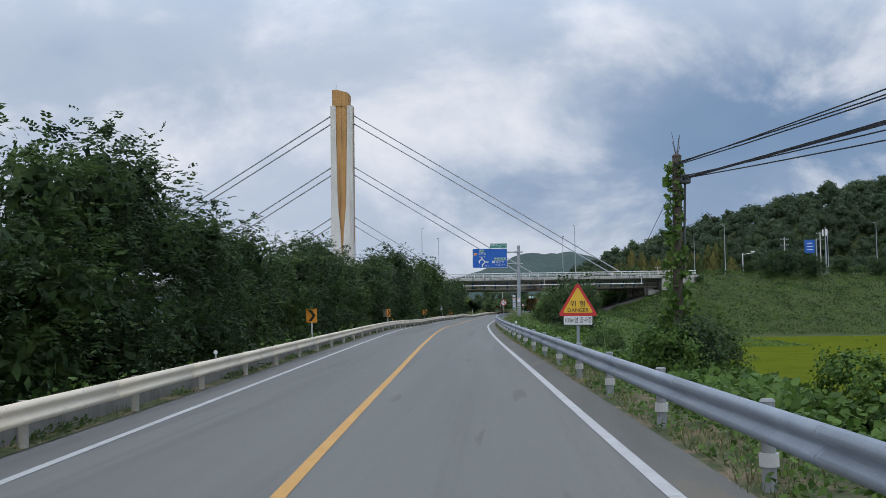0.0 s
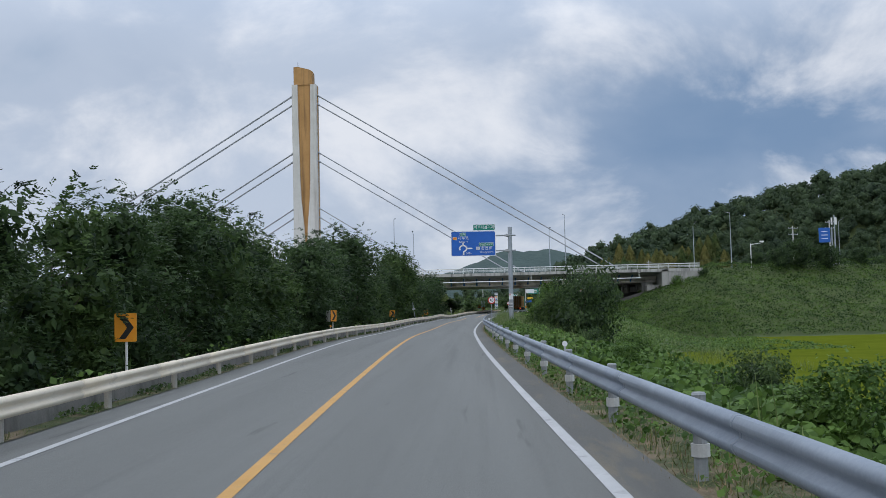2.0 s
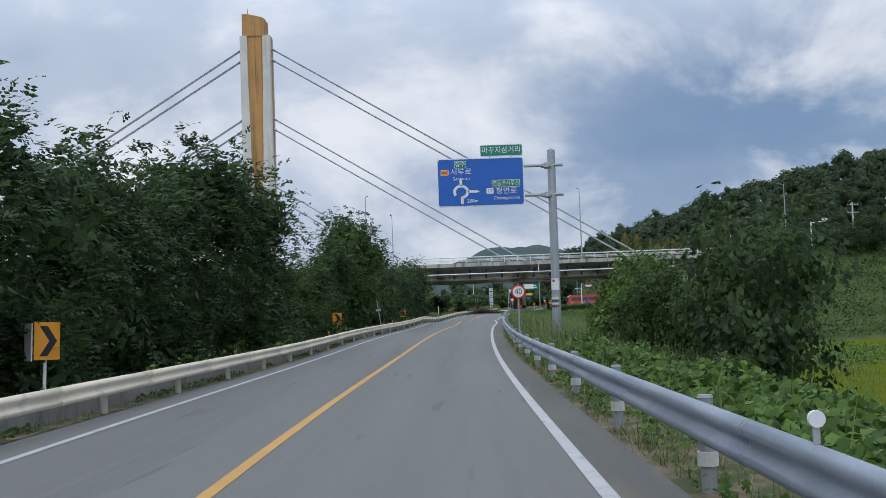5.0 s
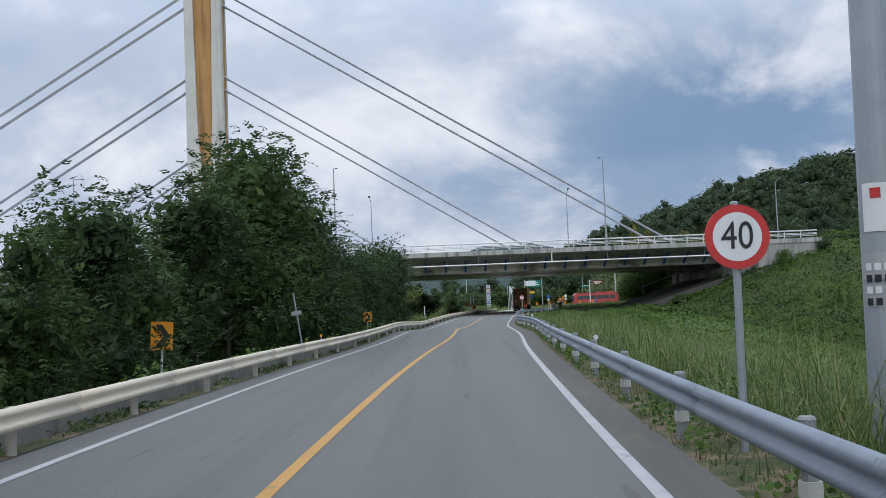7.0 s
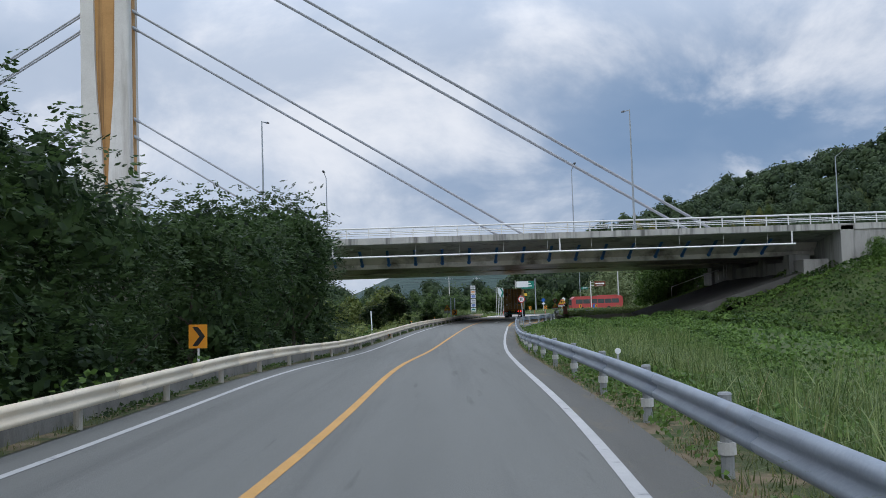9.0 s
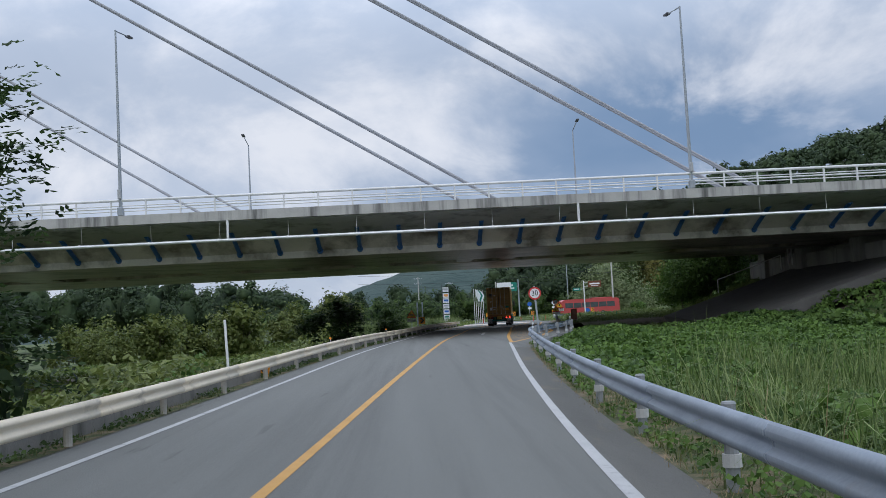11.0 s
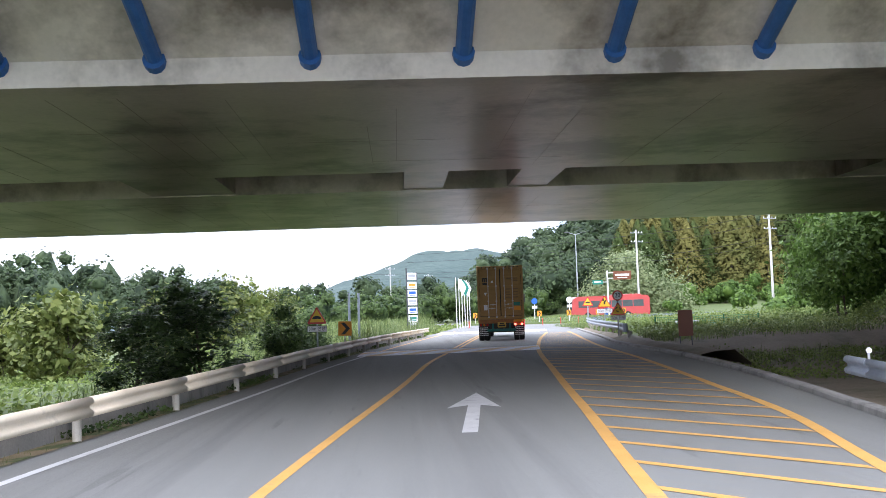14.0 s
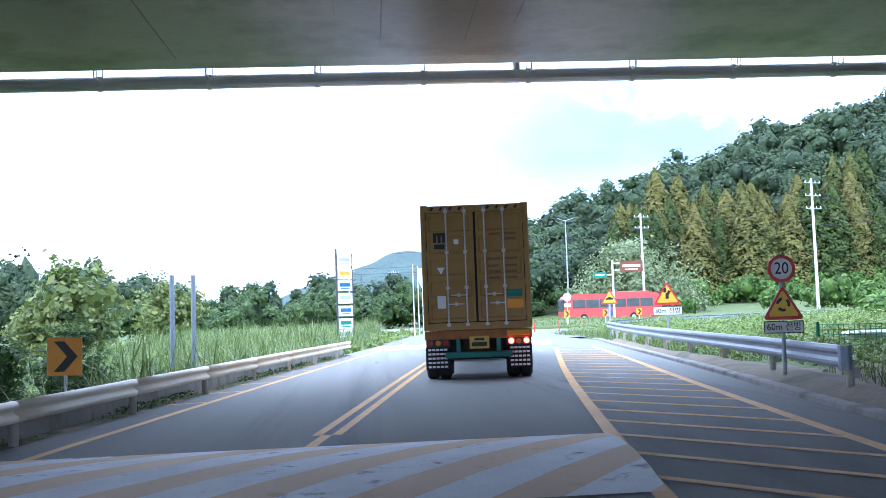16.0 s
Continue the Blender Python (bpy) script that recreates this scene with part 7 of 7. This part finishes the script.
NEAR = [crown_mesh("crown", 65 + i, 9.0, 4.2, M[k], 190, 60, 0.20, sprig=False, inner=1500) for i, k in enumerate(("leaf_mid", "leaf_vine"))]
bush(9.0, 103.6, 0.46, 0, "dense dark green shrub on the bank", NEAR, 0.50, -1.9)
bush(8.8, 108.5, 0.50, 1, "dense green shrub on the bank", NEAR, 0.60, -2.4)
# dark bush tree and smaller shrubs along the right bank
bush(9.6, 96.0, 0.64, 0, "dark bushy roadside tree on the bank", BIG, 0.80, -3.2, "tree", TRUNKS[0], "tree")
bush(10.8, 99.5, 0.52, 1, "dark bushy roadside tree on the bank", BIG, 0.72, -3.0, "tree", TRUNKS[1], "tree")
for x, y, s, k in ((7.0, 23.8, 0.66, 0), (7.3, 24.6, 0.66, 1), (6.6, 22.8, 0.5, 2), (8.2, 16.5, 0.50, 2), (9.3, 14.0, 0.55, 1), (6.4, 32.5, 0.75, 1),
                   (6.9, 38.0, 0.9, 2), (7.6, 44.0, 0.95, 1), (6.1, 50.5, 0.7, 2), (7.4, 57.0, 0.9, 2), (6.6, 66.0, 0.75, 1),
                   (8.3, 78.0, 0.9, 0), (6.4, 86.0, 0.8, 1), (8.2, 105.5, 1.15, 2), (7.4, 110.0, 0.75, 2),):
    bush(x, y, s * (0.45 if 30 < y < 92 else 0.9), k, "leafy green shrub on the bank below the road")
for x, y, s in ((62, 226, 1.5), (66, 227, 1.9), (71, 226, 1.6), (78, 228, 1.2), (58, 229, 0.9), (85, 226, 1.3), (95, 227, 1.6), (46.5, 224.5, 0.55), (103, 229, 1.2), (112, 228, 1.6)):
    bush(x, y, s, 0, "dark green shrub on the crest of the embankment")
bush(41.0, 223.2, 0.75, 2, "round green shrub against the abutment")
# vine-grown trees on the far slope of the embankment
for x, y, s, h in ((30.5, 268.5, 0.62, 0.62), (33.5, 268.0, 0.85, 0.80), (38.0, 269.0, 0.95, 0.9), (31.5, 271.5, 0.8, 0.74), (33.5, 272.5, 1.0, 0.95), (38, 275, 1.1, 1.0), (43, 279, 1.1, 1.0)):
    bush(x, y, s, 2 if x < 35 else 1, "tree smothered in green vines beside the bridge", BIG, h, None, "tree", TRUNKS[2], "tree")
# left of the road past the bridge
for x, y, s, h in ((-2.9, 263.5, 0.74, 0.76), (0.6, 266.2, 0.42, 0.58), (-6.6, 266.0, 0.62, 0.62), (1.8, 270.0, 0.32, 0.45)):
    bush(x, y, s * 1.5, 0 if x < -1 else 1, "dark leafy tree behind the guardrail past the bridge", CROWNS, h * 1.06, None, "tree", TRUNKS[1], "tree")
for i in range(27):
    x = -92 + 3.3 * i + 1.2 * math.sin(i * 2.1)
    s = 0.98 + 0.22 * math.sin(i * 1.7)
    bush(x, 297 + 8 * math.sin(i * 1.3), s * 0.86, i, "light green willow in the meadow", WILLOW, s * 0.80, None, "willow", TRUNKS[i % 3], "tree")
for x, y, s in ((-14, 318, 0.7), (-8, 330, 0.8), (-20, 296, 0.6)):
    bush(x, y, s, 1, "light green willow in the meadow", WILLOW, s, None, "willow", TRUNKS[0], "tree")
# big round willow behind the coach
ww = crown_mesh("crown", 81, 10.0, 7.4, M["leaf_willow"], 320, 34, 0.32, sprig=False, inner=2600)
tree("willow", "broad round grey-green willow behind the roundabout", ww, TRUNKS[0], pose(46.5, 382, 0.0) @ Matrix.Diagonal((1.12, 1.12, 0.98, 1)), category="tree")

# conifers turning rusty
def conifer_mesh(seed, h, r, mat):
    rr = np.random.default_rng(seed)
    n = 5000
    u = rr.random(n) ** 0.85
    a = rr.uniform(0, 6.283, n)
    tier = 0.86 + 0.13 * np.sin(a * 4 + u * 23) + 0.10 * np.sin(a * 7 - u * 41 + seed)
    rad = r * np.clip(1 - u, 0, 1) ** 0.72 * tier * rr.uniform(0.45, 1.0, n) ** 0.5
    p = np.stack([rad * np.cos(a), rad * np.sin(a), 0.4 + (h - 0.4) * u - 0.16 * rad], 1)
    nn = np.stack([np.cos(a), np.sin(a), 0.7 + 0 * a], 1) + rr.normal(size=(n, 3)) * 0.30
    return quads_mesh("crown", leaf_quads(p, nn, rr.uniform(0.22, 0.44, n), rr, 0.3, 1.7), mat)


CONES = [conifer_mesh(90 + i, 20.0, 5.6 + 0.5 * (i % 2), M["leaf_rust"]) for i in range(4)]
ctr = bpy.data.meshes.new("trunk")
bm = bmesh.new()
tube(bm, (0, 0, -1), (0, 0, 19.2), 0.3, 0.03, seg=8)
bm.to_mesh(ctr)
bm.free()
ctr.materials.append(M["bark"])
cr = random.Random(8)
for i in range(40):
    x = 48 + 1.2 * i + cr.uniform(-0.8, 0.8)
    y = (398, 407, 402)[i % 3] + cr.uniform(-3, 3) - 0.06 * i
    s = cr.uniform(0.64, 0.96) * (0.94 + 0.10 * math.sin(i * 1.9))
    tree("conifer", "tall conifer turning rusty green on the hillside", CONES[(i * 3 + i // 4) % 4], ctr,
         pose(x, y, ground_z(x, y) - 0.3, 0, 0, 40 * i) @ Matrix.Diagonal((s * 1.22, s * 1.22, s, 1)), "conifer row")


# ---- woods on the hill and along the plain
def ball(level):
    bm = bmesh.new()
    bmesh.ops.create_icosphere(bm, subdivisions=level, radius=1.0)
    v = np.array([q.co[:] for q in bm.verts])
    f = np.array([[q.index for q in t.verts] for t in bm.faces])
    bm.free()
    return v, f


BALLS = {1: ball(1)}


def woods(name, label, spots, mat, seed, leaf=0.5, per=30, lobes=6):
    """Many crowns in one sheet: each a heap of rounded boughs with shaded cores and a thick skin of sprays."""
    rr = np.random.default_rng(seed)
    bv, bf = BALLS[1]
    vs, tv, tf, count = [], [], [], 0
    for x, y, z, r, h in spots:
        mid = np.array([x, y, z + h * 0.45])
        for j in range(lobes):
            d = rr.normal(size=3)
            d[2] = abs(d[2]) * 0.9 - 0.35
            d[1] -= 0.3
            d /= np.linalg.norm(d)
            if j == 0:
                c, lr = mid, np.array([r * 0.74, r * 0.74, h * 0.42])
            else:
                q = r * rr.uniform(0.36, 0.60)
                c = mid + d * np.array([r * 0.62, r * 0.62, h * 0.36])
                lr = np.array([q, q, q * rr.uniform(0.75, 1.1)])
            wob = 1 + 0.13 * np.sin(bv @ (rr.normal(size=3) * 4) + rr.uniform(0, 6)) + 0.06 * np.clip(rr.normal(size=len(bv)), -1, 1)
            tv.append(bv * 0.66 * wob[:, None] * lr + c)
            tf.append(bf + count)
            count += len(bv)
            n = int(per * (1.5 if j == 0 else 1.0))
            e = rr.normal(size=(n, 3))
            e[:, 2] += 0.45
            e[:, 1] -= 0.35
            e /= np.linalg.norm(e, axis=1, keepdims=True)
            vs.append(leaf_quads(e * lr * rr.uniform(0.66, 1.06, (n, 1)) + c, e + np.array([0, 0, 0.25]) + rr.normal(size=(n, 3)) * 0.38,
                                 rr.uniform(0.55, 1.4, n) * leaf, rr, 0.35, 1.3))
    v = np.concatenate(tv + vs)
    t = np.concatenate(tf)
    nq = sum(len(a) for a in vs) // 4
    me = bpy.data.meshes.new(name)
    me.vertices.add(len(v))
    me.vertices.foreach_set("co", v.astype(np.float32).ravel())
    quads = np.arange(count, count + 4 * nq, dtype=np.int32)
    me.loops.add(3 * len(t) + 4 * nq)
    me.loops.foreach_set("vertex_index", np.concatenate([t.ravel().astype(np.int32), quads]))
    me.polygons.add(len(t) + nq)
    me.polygons.foreach_set("loop_start", np.concatenate([np.arange(len(t)) * 3, 3 * len(t) + np.arange(nq) * 4]).astype(np.int32))
    me.polygons.foreach_set("use_smooth", np.arange(len(t) + nq) < len(t))
    me.materials.append(mat)
    me.update(calc_edges=True)
    ob = new(name, me)
    return tagged(ob, label, "woods", kind="stuff")


wr = random.Random(14)
spots = []
gy = 380.0
while gy < 492:
    gx = 22.0
    while gx < 240:
        x, y = gx + wr.uniform(-2.2, 2.2), gy + wr.uniform(-2.2, 2.2)
        z = ground_z(x, y)
        if (z > 0.3 or x > 34) and not (44 < x < 97 and y < 406) and not (x < 62 and y < 396):
            r = wr.uniform(3.2, 5.8)
            spots.append((x, y, z, r, r * wr.uniform(1.6, 2.3)))
        gx += 6.0
    gy += 6.4
near = [q for q in spots if q[1] < 436 and q[0] < 170]
rest = [q for q in spots if not (q[1] < 436 and q[0] < 170)]
woods("hill_woods", "dense dark green broad-leaved woods on the hill", near, M["leaf_hill"], 51, 0.58, 74, 7)
woods("hill_woods", "dense dark green broad-leaved woods on the hilltop", rest, M["leaf_hill"], 52, 0.85, 34, 5)
spots = []
for _ in range(280):
    x = wr.uniform(-130, 26)
    y = 430 + wr.uniform(-22, 30) + 0.12 * abs(x + 20)
    if -26 < x < 26 and y < 452:
        continue
    r = wr.uniform(3.0, 5.4)
    top = 1.12 + 0.95 * smooth_step(-20, -110, x)
    spots.append((x, y, -0.8, r, r * wr.uniform(1.7, 2.8) * top))
woods("field_woods", "belt of dark green trees beyond the meadow", spots, M["leaf_hill"], 53, 0.66, 46, 6)
spots = []
for _ in range(170):
    x, y = wr.uniform(10, 40), wr.uniform(385, 470)
    r = wr.uniform(1.8, 3.4)
    spots.append((x, y, 0, r, r * wr.uniform(1.5, 2.4)))
for _ in range(100):
    x, y = wr.uniform(-30, 12), wr.uniform(352, 430)
    if x > 6 and y < 380:
        continue
    r = wr.uniform(1.6, 3.2)
    spots.append((x, y, -0.4, r, r * wr.uniform(1.6, 2.6)))
woods("field_woods", "mixed green trees round the roundabout", spots, M["leaf_mid"], 54, 0.42, 36, 5)
spots = []
for i in range(46):
    x = 46 + 1.35 * i + wr.uniform(-1.5, 1.5)
    r = wr.uniform(1.8, 3.3)
    y = 389 + wr.uniform(-5, 4)
    spots.append((x, y, ground_z(x, y) - 0.3, r, r * wr.uniform(1.3, 2.0)))
for _ in range(110):
    x, y = wr.uniform(40, 110), wr.uniform(296, 352)
    if math.hypot(x - 27, y - 341) < 35 or (x < 66 and 318 < y < 330):
        continue
    r = wr.uniform(0.9, 1.8)
    spots.append((x, y, ground_z(x, y) - 0.2, r, r * wr.uniform(1.0, 1.5)))
for _ in range(60):
    x, y = wr.uniform(44, 112), wr.uniform(330, 372)
    if math.hypot(x - 27, y - 341) < 33 or math.hypot(x - 64.5, y - 343) < 5:
        continue
    r = wr.uniform(1.5, 2.9)
    spots.append((x, y, ground_z(x, y) - 0.3, r, r * wr.uniform(1.1, 1.6)))
for _ in range(70):
    x, y = wr.uniform(38, 95), wr.uniform(298, 317)
    if math.hypot(x - 27, y - 341) < 34:
        continue
    r = wr.uniform(0.9, 1.7)
    spots.append((x, y, ground_z(x, y) - 0.2, r, r * wr.uniform(1.1, 1.6)))
woods("field_woods", "green scrub below the conifers", spots, M["leaf_vine"], 55, 0.42, 36, 5)

# far hills, with distance haze put into their colour
def ridge(name, y, knots, mat, seed):
    f = steps(knots)
    secs = []
    xs = np.linspace(knots[0][0], knots[-1][0], 160)
    for k, (dy, g) in enumerate(((-260, 0.0), (-120, 0.55), (0, 1.0), (200, 0.4))):
        secs.append([(x, y + dy, -3 + (f(x) + 5 * noise.noise((x * 0.02, seed, 0)) + 2.2 * noise.noise((x * 0.09, seed, 2))) * g) for x in xs])
    ob = sweep(name, secs, mat, smooth=True)
    return tagged(ob, "hazy blue wooded hills far away", "hills", kind="structure")


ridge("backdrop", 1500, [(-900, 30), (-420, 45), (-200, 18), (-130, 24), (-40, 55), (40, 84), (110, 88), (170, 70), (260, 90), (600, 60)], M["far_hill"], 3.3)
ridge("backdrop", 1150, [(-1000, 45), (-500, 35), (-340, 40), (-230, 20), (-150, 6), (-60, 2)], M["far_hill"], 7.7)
